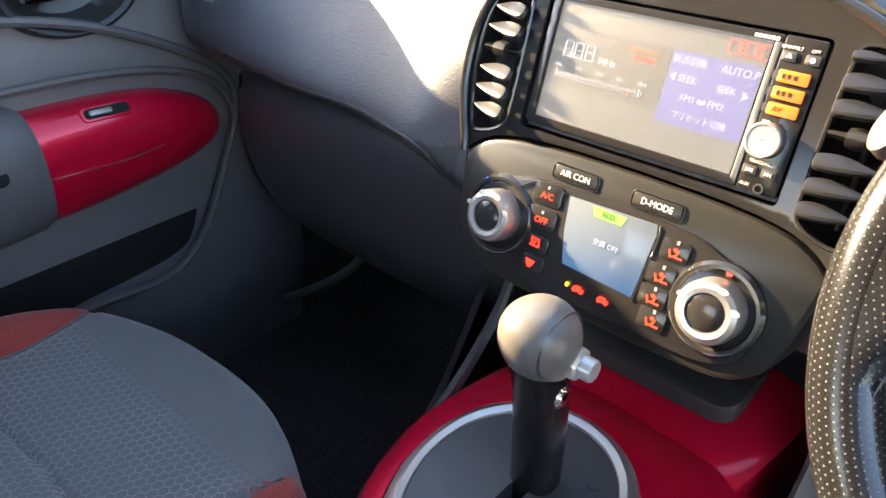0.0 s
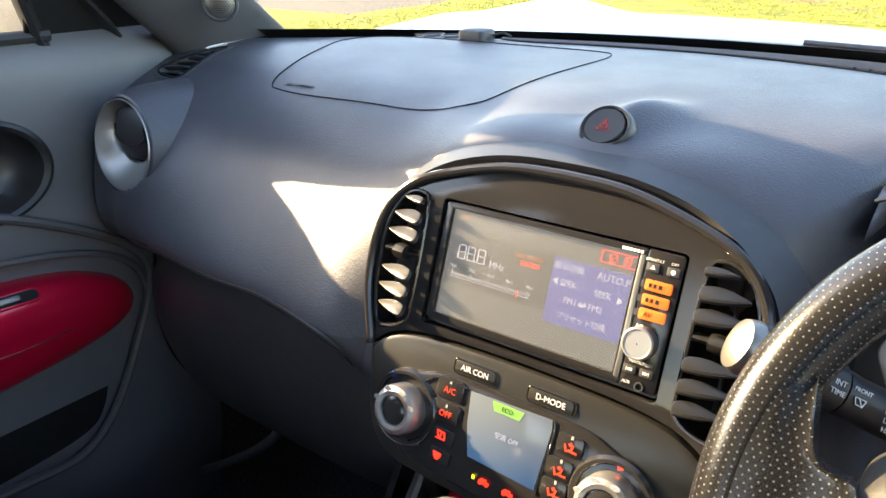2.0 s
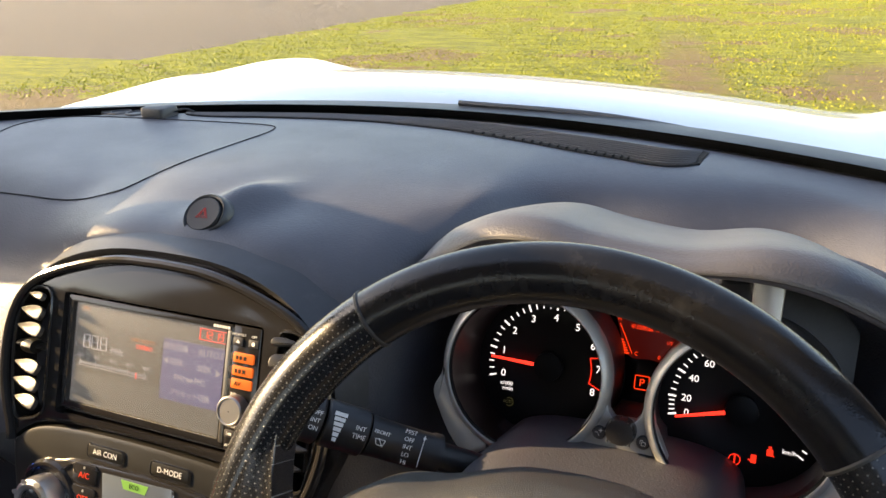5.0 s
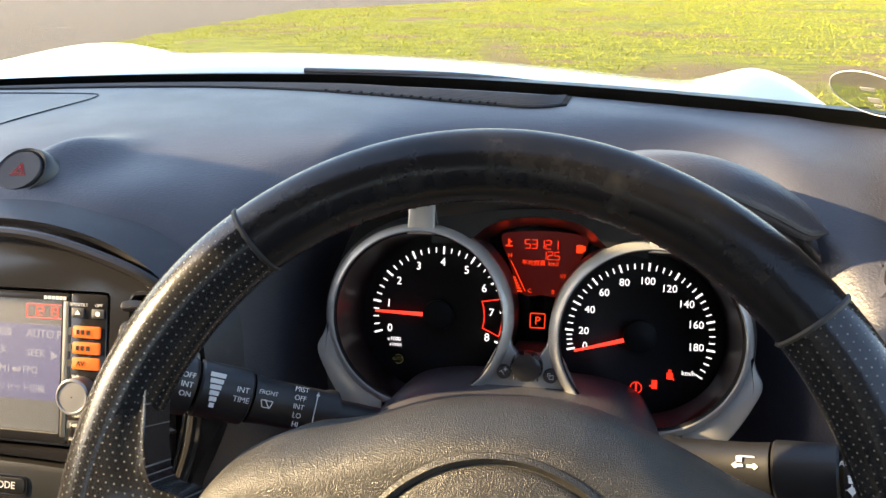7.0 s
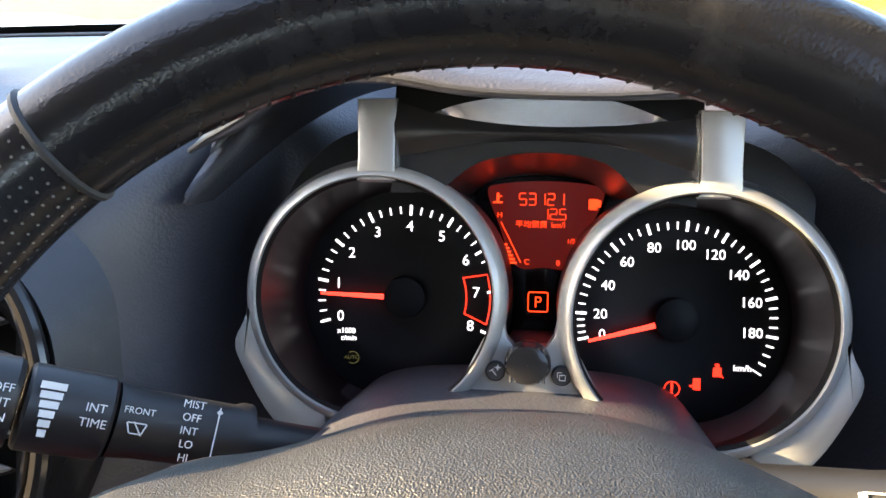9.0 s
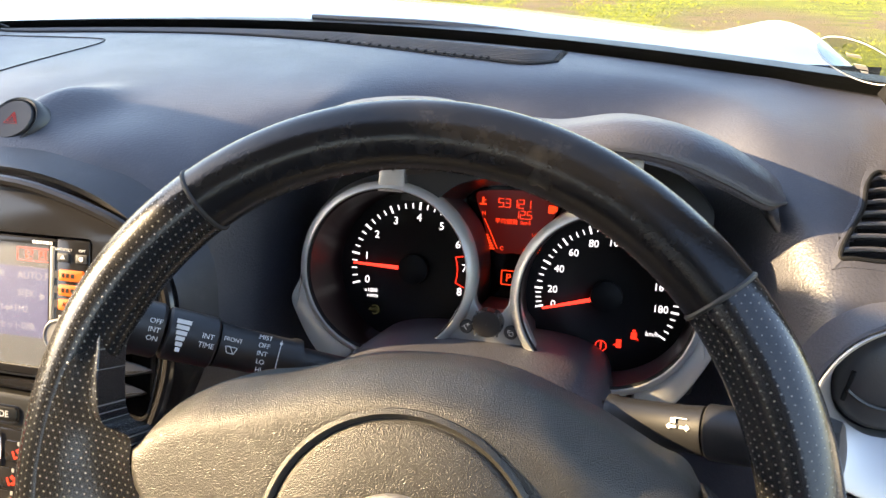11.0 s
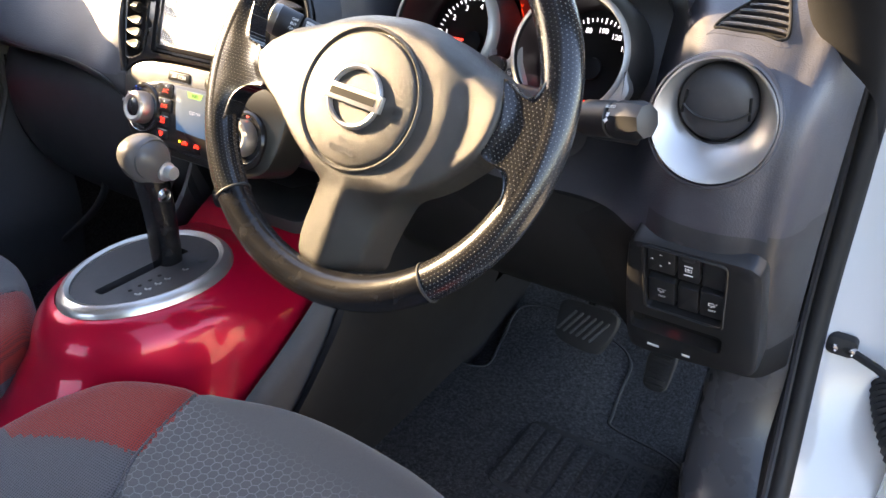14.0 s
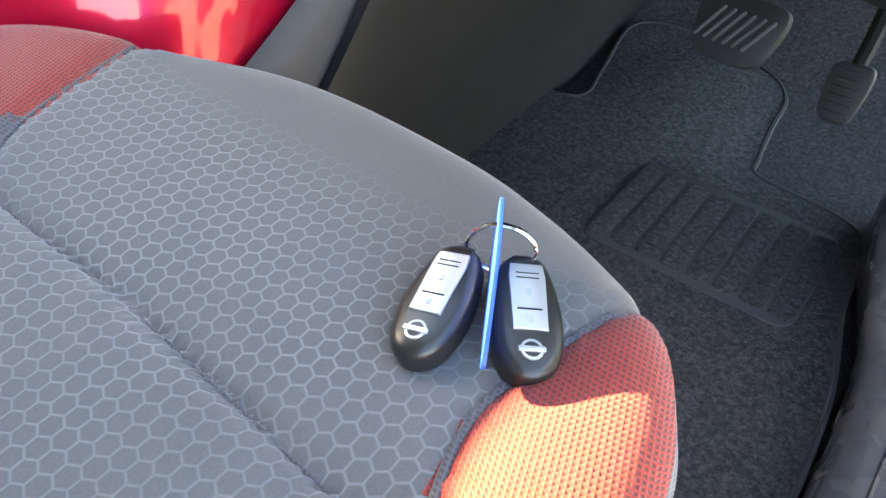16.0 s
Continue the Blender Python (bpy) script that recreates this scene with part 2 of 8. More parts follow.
M_SHOULDER = plain("dark satin metal paint", (0.075, 0.075, 0.073), 0.38, 0.5, 0.00004, 2500, 0.06, 0.06)
M_SILVERP = plain("silver painted plastic", (0.50, 0.50, 0.49), 0.36, 0.6, 0.00004, 2500, 0.06, 0.06)
M_KNURL = plain("brushed grey metal", (0.24, 0.23, 0.21), 0.36, 0.85, 0.00003, 2500, 0.06, 0.06)
M_CHROME = plain("chrome", (0.82, 0.82, 0.82), 0.09, 1.0, 0.0, var=0.03, rvar=0.04)
M_KNOB = moulded("silver grey moulded knob", (0.105, 0.10, 0.095), 0.30, 900.0, 0.0002)
M_LEATHER = moulded("black leather", (0.006, 0.006, 0.007), 0.22, 900.0, 0.00012, 0.34)
M_PERF = perforated("perforated black leather", (0.010, 0.010, 0.011))
M_PAD = moulded("grained wheel pad", (0.030, 0.028, 0.024), 0.36, 1900.0, 0.0006)
M_RED = red_paint()
M_FABRIC = seat_fabric()
M_GREYCLOTH = mesh_fabric("charcoal knit", (0.04, 0.039, 0.043), (0.105, 0.102, 0.11))
M_REDCLOTH = mesh_fabric("red mesh cloth", (0.10, 0.008, 0.006), (0.36, 0.019, 0.007))
M_CARPET = carpet("black carpet", (0.013, 0.013, 0.015), (0.135, 0.136, 0.145))
M_PILLAR = plain("dull black pillar cloth", (0.011, 0.011, 0.012), 0.85, 0.0, 0.0002, 700, spec=0.15)
M_MAT = carpet("tufted floor mat", (0.010, 0.010, 0.012), (0.16, 0.16, 0.17))
M_RUBBER = plain("black rubber", (0.016, 0.016, 0.017), 0.62, 0.0, 0.0001, 500)
M_WHITE = plain("white car paint", (0.58, 0.60, 0.62), 0.22, 0.0, 0.0, var=0.02, rvar=0.05, coat=0.8)
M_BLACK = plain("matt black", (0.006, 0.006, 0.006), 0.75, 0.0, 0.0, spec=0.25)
M_DIAL = plain("gauge face black", (0.006, 0.006, 0.007), 0.5, 0.0, 0.0, spec=0.2)
M_SMOKE = plain("smoked gauge lens", (0.006, 0.005, 0.006), 0.12, 0.0, 0.0, rvar=0.03)
M_WELL = plain("dark gauge well", (0.010, 0.006, 0.007), 0.34, 0.0, 0.0, rvar=0.03, spec=0.2)
M_CORNER = plain("satin black moulding", (0.016, 0.016, 0.017), 0.38, 0.0, 0.00005, 1500, spec=0.4)
M_DEEP = plain("dull black plastic", (0.012, 0.012, 0.013), 0.5, 0.0, 0.00005, 1500, spec=0.22)
M_INK = plain("white print", (0.72, 0.72, 0.70), 0.55)
M_GREYINK = plain("grey print", (0.35, 0.35, 0.34), 0.55)
M_GLASS = glass("clear windscreen glass")
M_TOUCH = touch_glass()
M_BLUE = plain("glossy blue plastic card", (0.010, 0.075, 0.52), 0.4)
M_ROOF = plain("grey headliner cloth", (0.50, 0.49, 0.46), 0.9, 0.0, 0.0005, 700)
M_GROUND = grass_ground()
E_WHITE = emitter("lit white figures", (0.95, 0.97, 1.0), 0.3402, (0.5, 0.5, 0.5))
E_NEEDLE = emitter("lit red needle", (1.0, 0.035, 0.02), 0.6075, (0.5, 0.02, 0.01))
E_RED = emitter("lit red symbol", (1.0, 0.03, 0.012), 0.38)
E_DIM = emitter("dim red mark", (0.8, 0.03, 0.015), 0.10, (0.20, 0.012, 0.01))
E_ORED = emitter("lit orange-red symbol", (1.0, 0.045, 0.008), 0.36)
E_LCD = emitter("red lcd ground", (0.36, 0.012, 0.004), 0.0284, (0.012, 0.003, 0.003))
E_ORANGE = emitter("lit orange key", (1.0, 0.17, 0.012), 0.1458, (0.4, 0.10, 0.015))
E_YELLOW = emitter("lit yellow lamp", (1.0, 0.72, 0.02), 0.567)
E_BLUE = emitter("lit blue mark", (0.02, 0.12, 1.0), 1.215)
E_SCREEN = emitter("grey lcd screen", (0.31, 0.32, 0.30), 0.082, (0.02, 0.02, 0.02))
E_PANEL = emitter("violet screen panel", (0.22, 0.23, 0.58), 0.10, (0.02, 0.02, 0.03))
E_SCRDARK = emitter("dark screen panel", (0.23, 0.24, 0.23), 0.074, (0.02, 0.02, 0.02))
E_AMBER = emitter("amber screen text", (0.85, 0.26, 0.03), 0.1215)
E_TEXT = emitter("white screen text", (0.9, 0.9, 0.95), 0.1102)
E_ECO = emitter("green eco flag", (0.28, 0.72, 0.10), 0.0972, (0.1, 0.2, 0.05))
n_ = Nodes("blue and grey climate screen")
g_ = n_.add("SeparateXYZ", Vector=n_.coords())
f_ = n_.math("MULTIPLY", n_.math("SUBTRACT", g_.outputs[2], 0.819), 24.0)
f_ = n_.math("MINIMUM", n_.math("MAXIMUM", f_, 0.0), 1.0)
# blue towards the bottom puts the sky's reflection into the colour
M_CLIMATE = n_.done((0.05, 0.06, 0.07), 0.16, None, 0.0, **{"Emission Color": n_.mix(f_, (0.045, 0.19, 0.44), (0.36, 0.38, 0.37)), "Emission Strength": 0.075})


# ---- shaping helpers ----
def finish(bm):
    bmesh.ops.recalc_face_normals(bm, faces=bm.faces)
    return bm


def part(name, bm, material, parent=None, label="", sharp=35.0):
    """One bmesh as one mesh object, under a thing or a part."""
    me = bpy.data.meshes.new(name)
    bm.to_mesh(me)
    bm.free()
    for m in material if isinstance(material, (list, tuple)) else [material]:
        me.materials.append(m)
    me.polygons.foreach_set("use_smooth", [True] * len(me.polygons))
    me.set_sharp_from_angle(angle=radians(sharp))
    ob = new(name, me)
    if parent:
        ob.parent = parent
        ob.matrix_parent_inverse = parent_matrix(parent).inverted()
    if label:
        tagged(ob, label)
    return ob


def parent_matrix(ob):
    m = ob.matrix_basis.copy()
    return parent_matrix(ob.parent) @ ob.matrix_parent_inverse @ m if ob.parent else m


def thing(name, at, label, category, group="", kind=""):
    ob = new(name)
    ob.empty_display_size = 0.02
    ob.location = at
    return tagged(ob, label, category, group, kind)


def axes(o, right, up):
    """A frame with x along right, y along up, z out of the surface."""
    r = Vector(right).normalized()
    n = r.cross(Vector(up)).normalized()
    u = n.cross(r)
    m = Matrix((r, u, n)).transposed().to_4x4()
    m.translation = o
    return m


def smooth_curve(pts, n, closed=False):
    """Points along a Catmull-Rom curve through pts."""
    p = np.array(pts, float)
    k = len(p)
    out = []
    spans = k if closed else k - 1
    for j in range(n):
        t = j * spans / n if closed else j * spans / (n - 1)
        i = min(int(t), spans - 1)
        f = t - i
        if closed:
            a, b, c, d = (p[(i + q) % k] for q in (-1, 0, 1, 2))
        else:
            b, c = p[i], p[i + 1]
            a = p[i - 1] if i else 2 * b - c
            d = p[i + 2] if i + 2 < k else 2 * c - b
        out.append(0.5 * (2 * b + (c - a) * f + (2 * a - 5 * b + 4 * c - d) * f * f + (3 * b - a - 3 * c + d) * f ** 3))
    return np.array(out)


def sheet(rows, wrap_u=False, wrap_v=False, caps=False, uvs=None, m=None):
    """Quads over a grid of points, rows[i][j]."""
    bm = bmesh.new()
    g = [[bm.verts.new(m @ Vector(p) if m else Vector(p)) for p in r] for r in rows]
    layer = bm.loops.layers.uv.new("UVMap") if uvs else None
    ni, nj = len(g), len(g[0])
    for i in range(ni if wrap_u else ni - 1):
        for j in range(nj if wrap_v else nj - 1):
            ij = ((i, j), (i, j + 1), (i + 1, j + 1), (i + 1, j))
            f = bm.faces.new([g[a % ni][b % nj] for a, b in ij])
            if layer:
                for lp, (a, b) in zip(f.loops, ij):
                    lp[layer].uv = uvs(a, b)
    if caps:
        for r in (g[0], g[-1]):
            try:
                bm.faces.new(r)
            except ValueError:
                pass
    return finish(bm)


def thick(bm, d):
    """Give a sheet a thickness d, away from its normals."""
    bmesh.ops.solidify(bm, geom=bm.faces[:], thickness=d)
    return bm


def loft(stations, nu, nv, **kw):
    """A smooth sheet through stations of (x, [(y, z), ...])."""
    cols = [smooth_curve([(x, y, z) for y, z in prof], nv) for x, prof in stations]
    rows = [smooth_curve([c[j] for c in cols], nu) for j in range(nv)]
    return sheet(rows, **kw)


def inset(poly, d):
    p = np.array(poly, float)
    prev, nxt = np.roll(p, 1, 0), np.roll(p, -1, 0)
    t = nxt - prev
    t /= np.maximum(np.linalg.norm(t, axis=1, keepdims=True), 1e-9)
    nrm = np.stack([-t[:, 1], t[:, 0]], 1)
    area = 0.5 * np.sum(p[:, 0] * nxt[:, 1] - nxt[:, 0] * p[:, 1])
    return p + nrm * (d if area > 0 else -d)


def plate(outline, z0, z1, b=0.0, m=None, holes=(), dome=0.0):
    """A plate with this outline from z0 to z1, its upper edge rounded by b; holes go through it."""
    m = m or Matrix()
    bm = bmesh.new()
    rings = [(0.0, z0), (0.0, z1 - b)]
    if b:
        rings += [(b * 0.3, z1 - b * 0.3), (b, z1)]
    loops = [[bm.verts.new(m @ Vector((*p, z))) for p in inset(outline, d)] for d, z in rings]
    k = len(outline)
    for a, c in zip(loops, loops[1:]):
        for i in range(k):
            bm.faces.new((a[i], a[(i + 1) % k], c[(i + 1) % k], c[i]))
    if not holes:
        if dome:
            mid = np.mean(outline, 0)
            last = loops[-1]
            for f in (0.75, 0.5, 0.25):
                ring = [bm.verts.new(m @ Vector((*(mid + (np.array(p) - mid) * f), z1 + dome * (1 - f * f)))) for p in inset(outline, b)]
                for i in range(k):
                    bm.faces.new((last[i], last[(i + 1) % k], ring[(i + 1) % k], ring[i]))
                last = ring
            bm.faces.new(last)
        else:
            bm.faces.new(loops[-1])
        bm.faces.new(loops[0][::-1])
    else:
        edges = [bm.edges.get((loops[-1][i], loops[-1][(i + 1) % k])) for i in range(k)]
        walls = []
        for h in holes:
            hk = len(h)
            top = [bm.verts.new(m @ Vector((*p, z1))) for p in h]
            bot = [bm.verts.new(m @ Vector((*p, z0))) for p in h]
            edges += [bm.edges.new((top[i], top[(i + 1) % hk])) for i in range(hk)]
            for i in range(hk):
                walls.append((top[i], bot[i], bot[(i + 1) % hk], top[(i + 1) % hk]))
        bmesh.ops.triangle_fill(bm, edges=edges, use_beauty=True)
        for w in walls:
            bm.faces.new(w)
    return finish(bm)


def lathe(profile, m=None, seg=48, squash=(1, 1), caps=False):
    m = m or Matrix()
    rows = [[m @ Vector((r * math.cos(a) * squash[0], r * math.sin(a) * squash[1], z)) for a in np.linspace(0, 2 * math.pi, seg, endpoint=False)] for r, z in profile]
    return sheet(rows, wrap_v=True, caps=caps)


def tube(path, radius, seg=10, closed=False, uvs=None):
    pts = [Vector(p) for p in path]
    k = len(pts)
    rows, s = [], None
    for i, p in enumerate(pts):
        a, b = (pts[i - 1], pts[(i + 1) % k]) if closed else (pts[max(i - 1, 0)], pts[min(i + 1, k - 1)])
        t = (b - a).normalized()
        if s is None:
            s = t.orthogonal()
        s = (s - t * s.dot(t)).normalized()
        w = s.cross(t)
        r = radius[i] if isinstance(radius, (list, tuple)) else radius
        rows.append([p + (s * math.cos(q) + w * math.sin(q)) * r for q in np.linspace(0, 2 * math.pi, seg, endpoint=False)])
    return sheet(rows, wrap_u=closed, wrap_v=True, caps=not closed, uvs=uvs)


def box(size, m=None, b=0.0):
    sx, sy, sz = size
    return plate(rounded(sx, sy, b * 1.2 if b else 0.0), -sz / 2, sz / 2, min(b, sz * 0.45), m)


def rounded(w, h, r, n=4):
    """A rectangle with rounded corners, round the origin."""
    if r <= 0:
        return [(-w / 2, -h / 2), (w / 2, -h / 2), (w / 2, h / 2), (-w / 2, h / 2)]
    out = []
    for cx, cy, a0 in ((w / 2 - r, -h / 2 + r, -90), (w / 2 - r, h / 2 - r, 0), (-w / 2 + r, h / 2 - r, 90), (-w / 2 + r, -h / 2 + r, 180)):
        out += [(cx + r * math.cos(radians(a0 + 90 * i / n)), cy + r * math.sin(radians(a0 + 90 * i / n))) for i in range(n + 1)]
    return out


def ring2(r, n=40, c=(0, 0), squash=(1, 1)):
    return [(c[0] + r * squash[0] * math.cos(a), c[1] + r * squash[1] * math.sin(a)) for a in np.linspace(0, 2 * math.pi, n, endpoint=False)]


def at(x, y, poly):
    return [(x + a, y + b) for a, b in poly]


def bars(rects, m, h=0.0004):
    """Flat raised bars: (x, y, w, h, turn in degrees) each."""
    bm = bmesh.new()
    for x, y, w, hh, *turn in rects:
        a = radians(turn[0]) if turn else 0.0
        ca, sa = math.cos(a), math.sin(a)
        quad = [(x + ca * px - sa * py, y + sa * px + ca * py) for px, py in rounded(w, hh, 0)]
        lo = [bm.verts.new(m @ Vector((*p, -h))) for p in quad]
        hi = [bm.verts.new(m @ Vector((*p, h))) for p in quad]
        bm.faces.new(hi)
        for i in range(4):
            bm.faces.new((lo[i], lo[(i + 1) % 4], hi[(i + 1) % 4], hi[i]))
    return finish(bm)


SEG = {"0": "abcdef", "1": "bc", "2": "abged", "3": "abgcd", "4": "fgbc", "5": "afgcd", "6": "afgedc", "7": "abc", "8": "abcdefg", "9": "abcdfg", "-": "g"}


def digits(text, x, y, h, weight=0.095):
    """Bars for seven-segment figures, from x to the right, centred on y."""
    w, t, out = h * 0.60, h * weight, []
    place = {"a": (0, h / 2, w, t), "d": (0, -h / 2, w, t), "g": (0, 0, w, t), "b": (w / 2, h / 4, t, h / 2), "c": (w / 2, -h / 4, t, h / 2), "f": (-w / 2, h / 4, t, h / 2), "e": (-w / 2, -h / 4, t, h / 2)}
    for ch in text:
        if ch == ".":
            out.append((x - w * 0.16, y - h / 2, t * 1.5, t * 1.5))
            x += w * 0.12
        elif ch == ":":
            out += [(x - w * 0.1, y + h * s, t, t) for s in (0.2, -0.2)]
            x += w * 0.5
        else:
            out += [(x + w / 2 + place[s][0], y + place[s][1], place[s][2] * 0.92, place[s][3] * 0.92) for s in SEG[ch]]
            x += w * 1.36
    return out


def words(text, size, m, material, parent, name="lettering", align="CENTER", squeeze=1.0):
    """Words in the built-in font as a flat mesh on the surface m."""
    cu = bpy.data.curves.new(name, "FONT")
    cu.body, cu.size, cu.align_x, cu.align_y, cu.resolution_u = text, size, align, "CENTER", 3
    cu.extrude = 0.00015
    tmp = bpy.data.objects.new(name, cu)
    me = bpy.data.meshes.new_from_object(tmp)
    bpy.data.objects.remove(tmp)
    bpy.data.curves.remove(cu)
    me.transform(m @ Matrix.Diagonal((squeeze, 1, 1, 1)))
    me.materials.clear()
    me.materials.append(material)
    ob = new(name, me)
    ob.parent = parent
    ob.matrix_parent_inverse = parent_matrix(parent).inverted()
    return ob


def shift(m, x, y, z=0.0, turn=0.0):
    return m @ Matrix.Translation((x, y, z)) @ Matrix.Rotation(radians(turn), 4, "Z")


# ---- the outside ----
g_rows = []
for gx in np.concatenate([[-900, -300, -120], np.linspace(-40, 40, 41), [120, 300, 900]]):
    g_rows.append([(gx, gy, 0.0) for gy in np.concatenate([[-900, -200, -60], np.linspace(-10, 60, 36), [120, 300, 900]])])
tagged(part("ground", sheet(g_rows), M_GROUND), "sunlit patchy lawn with bare earth beside grey tarmac", "ground", kind="structure")


def lawn():
    """Short tufts standing on the lawn in front of the car."""
    rng = np.random.default_rng(5)
    n = 190000
    y = 3.6 + 36 * rng.random(n) ** 1.7
    x = -11 + 34 * rng.random(n)
    keep = (x > -7.6 - 0.10 * y + rng.normal(0, 0.3, n)) & (y - 1.4 * x < 45) & (np.sin(x * 0.9 + 1.3 * np.sin(y * 0.5)) + np.sin(y * 0.7 + x * 0.3) < 1.35)
    worn = ((np.abs(x + 0.136 * y - 0.9) < 0.35) & (y < 15)) | ((0.9 * (x - 2)) ** 2 + (0.55 * (y - 9)) ** 2 < 0.8)
    keep &= ~(worn & (rng.random(n) < 0.85))
    x, y = x[keep], y[keep]
    k = len(x)
    turn = rng.random(k) * math.pi
    w = rng.uniform(0.005, 0.016, k) * (0.7 + y * 0.03)
    h = rng.uniform(0.006, 0.020, k)
    lx, ly = rng.normal(0, 0.014, k), rng.normal(0, 0.014, k)
    dx, dy = np.cos(turn) * w, np.sin(turn) * w
    v = np.empty((k, 4, 3))
    v[:, 0] = np.column_stack([x - dx, y - dy, np.zeros(k)])
    v[:, 1] = np.column_stack([x + dx, y + dy, np.zeros(k)])
    v[:, 2] = np.column_stack([x + dx * 0.5 + lx, y + dy * 0.5 + ly, h])
    v[:, 3] = np.column_stack([x - dx * 0.6 + lx * 0.4, y - dy * 0.6 + ly, h * 0.8])
    me = bpy.data.meshes.new("grass")
    me.from_pydata(v.reshape(-1, 3).tolist(), [], np.arange(4 * k).reshape(-1, 4).tolist())
    me.materials.append(M_GRASS)
    tagged(new("grass", me), "short yellow-green sunlit grass tufts on the lawn", "grass", kind="stuff")


n_ = Nodes("grass blades")
r_ = n_.add("NewGeometry").outputs["Random Per Island"]
n_.b.inputs["Transmission Weight"].default_value = 0.0
M_GRASS = n_.done(n_.mix(r_, (0.18, 0.21, 0.004), (0.38, 0.36, 0.008)), 0.7)
lawn()


def bonnet():
    top = thing("bonnet", (0, 1.0, 0.9), "white car bonnet with raised wing humps, outside the windscreen", "bonnet")
    st = []
    for x in np.linspace(-0.88, 0.88, 35):
        z = 1.052 - 0.04 * x - 0.075 * x * x - 0.5 * max(0.0, abs(x) - 0.80)
        hump = 0.027 * math.exp(-((x + 0.585) / 0.09) ** 2) + 0.045 * math.exp(-((x - 0.735) / 0.085) ** 2)
        st.append((x, [(0.69 - 0.5 * x * x, z - 0.020), (0.78, z + 0.002), (0.92, z + 0.007 + hump * 0.5), (1.06, z - 0.003 + hump), (1.22, z - 0.024 + hump * 0.9), (1.45, z - 0.10 + hump * 0.4), (1.6, z - 0.22), (1.66, 0.6)]))
    part("panel", loft(st, 90, 40), M_WHITE, top)


bonnet()


def windscreen():
    """Raked curved pane, with its black painted border and the cowl below it."""
    ws = thing("windscreen", (0, 0.45, 1.07), "clear raked car windscreen with a black painted border", "windscreen", kind="structure")

    def pt(x, f):
        y = 0.545 - 0.60 * x * x
        return (x * (1 - 0.17 * f), y - 0.80 * f + 0.06 * f * f, 1.066 + 0.47 * f - 0.04 * f * f)
    xs = np.linspace(-0.70, 0.70, 41)
    pane = part("pane", sheet([[pt(x, f) for x in xs] for f in np.linspace(0, 1, 14)]), M_GLASS, ws)
    pane.visible_shadow = False
    part("border", sheet([[(p[0], p[1] + 0.003, p[2] + 0.002) for p in (pt(x, f) for x in xs)] for f in np.linspace(-0.03, 0.020, 4)]), M_BLACK, ws, "black painted glass edge")
    rows = [[(x, 0.545 - 0.60 * x * x + dy, z) for x in xs] for dy, z in ((-0.03, 1.02), (0.0, 1.058), (0.04, 1.065), (0.09, 1.067), (0.14, 1.055), (0.17, 1.02))]
    part("cowl", sheet(rows), M_HARD, ws, "black plastic cowl")
    return ws


windscreen()


def shade_tree():
    """An unseen leafy tree, placed to shade the windscreen; its leaves show in the gloss of the trim."""
    q = thing("tree", (-8.2, 0.3, 0.0), "broad leafy green tree, unseen, placed to shade the windscreen", "tree")
    rng = random.Random(11)
    bark = plain("rough grey bark", (0.10, 0.075, 0.055), 0.9, 0.0, 0.004, 40)
    leaf = plain("green leaves", (0.055, 0.085, 0.022), 0.55, 0.0, 0.0, var=0.5)
    part("trunk", tube(smooth_curve([(-8.2, 0.3, 0.0), (-8.17, 0.28, 1.0), (-8.22, 0.33, 2.1), (-8.2, 0.3, 3.4), (-8.15, 0.25, 4.6)], 24), [0.19 - 0.006 * i for i in range(24)], 12), bark, q)
    for k in range(7):
        a = 0.9 * k
        part("limb", tube(smooth_curve([(-8.2, 0.3, 2.5 + 0.14 * k), (-8.2 + 0.5 * math.cos(a), 0.3 + 0.6 * math.sin(a), 3.2 + 0.15 * k), (-8.2 + 1.0 * math.cos(a), 0.3 + 1.3 * math.sin(a), 3.9 + 0.16 * k)], 12), [0.07 - 0.0048 * i for i in range(12)], 8), bark, q)
    verts, faces = [], []
    while len(faces) < 15000:
        u = Vector((rng.uniform(-1, 1), rng.uniform(-1, 1), rng.uniform(-1, 1)))
        if u.length > 1.0 + 0.05 * math.sin(9 * u.y + 5 * u.z) * math.cos(7 * u.x):
            continue
        c = Vector((-8.2 + 1.5 * u.x, 0.45 + 1.74 * u.y, 4.35 + 1.35 * u.z))
        e = Vector((rng.gauss(0, 1), rng.gauss(0, 1), rng.gauss(0, 1))).normalized()
        w = e.orthogonal().normalized()
        n0 = len(verts)
        verts += [c - e * 0.075, c + w * 0.040, c + e * 0.075, c - w * 0.040]
        faces.append((n0, n0 + 1, n0 + 2, n0 + 3))
    me = bpy.data.meshes.new("crown")
    me.from_pydata(verts, [], faces)
    me.materials.append(leaf)
    ob = new("crown", me)
    ob.parent = q
    ob.matrix_parent_inverse = parent_matrix(q).inverted()


shade_tree()


def wiper(pts, label):
    w = thing("windscreen_wiper", pts[0], label, "wiper", "windscreen wipers")
    c = smooth_curve(pts, 24)
    part("arm", tube(c, [0.007 - 0.003 * i / 23 for i in range(24)], 8), M_HARD, w)
    blade = [(p[0], p[1] + 0.012, p[2] - 0.008) for p in c[7:]]
    part("blade", tube(blade, 0.0045, 6), M_RUBBER, w)
    part("pivot", lathe([(0.0, 0.018), (0.012, 0.016), (0.016, 0.004), (0.017, -0.01)], axes(pts[0], (1, 0, 0), (0, 1, 0)), 20), M_HARD, w)


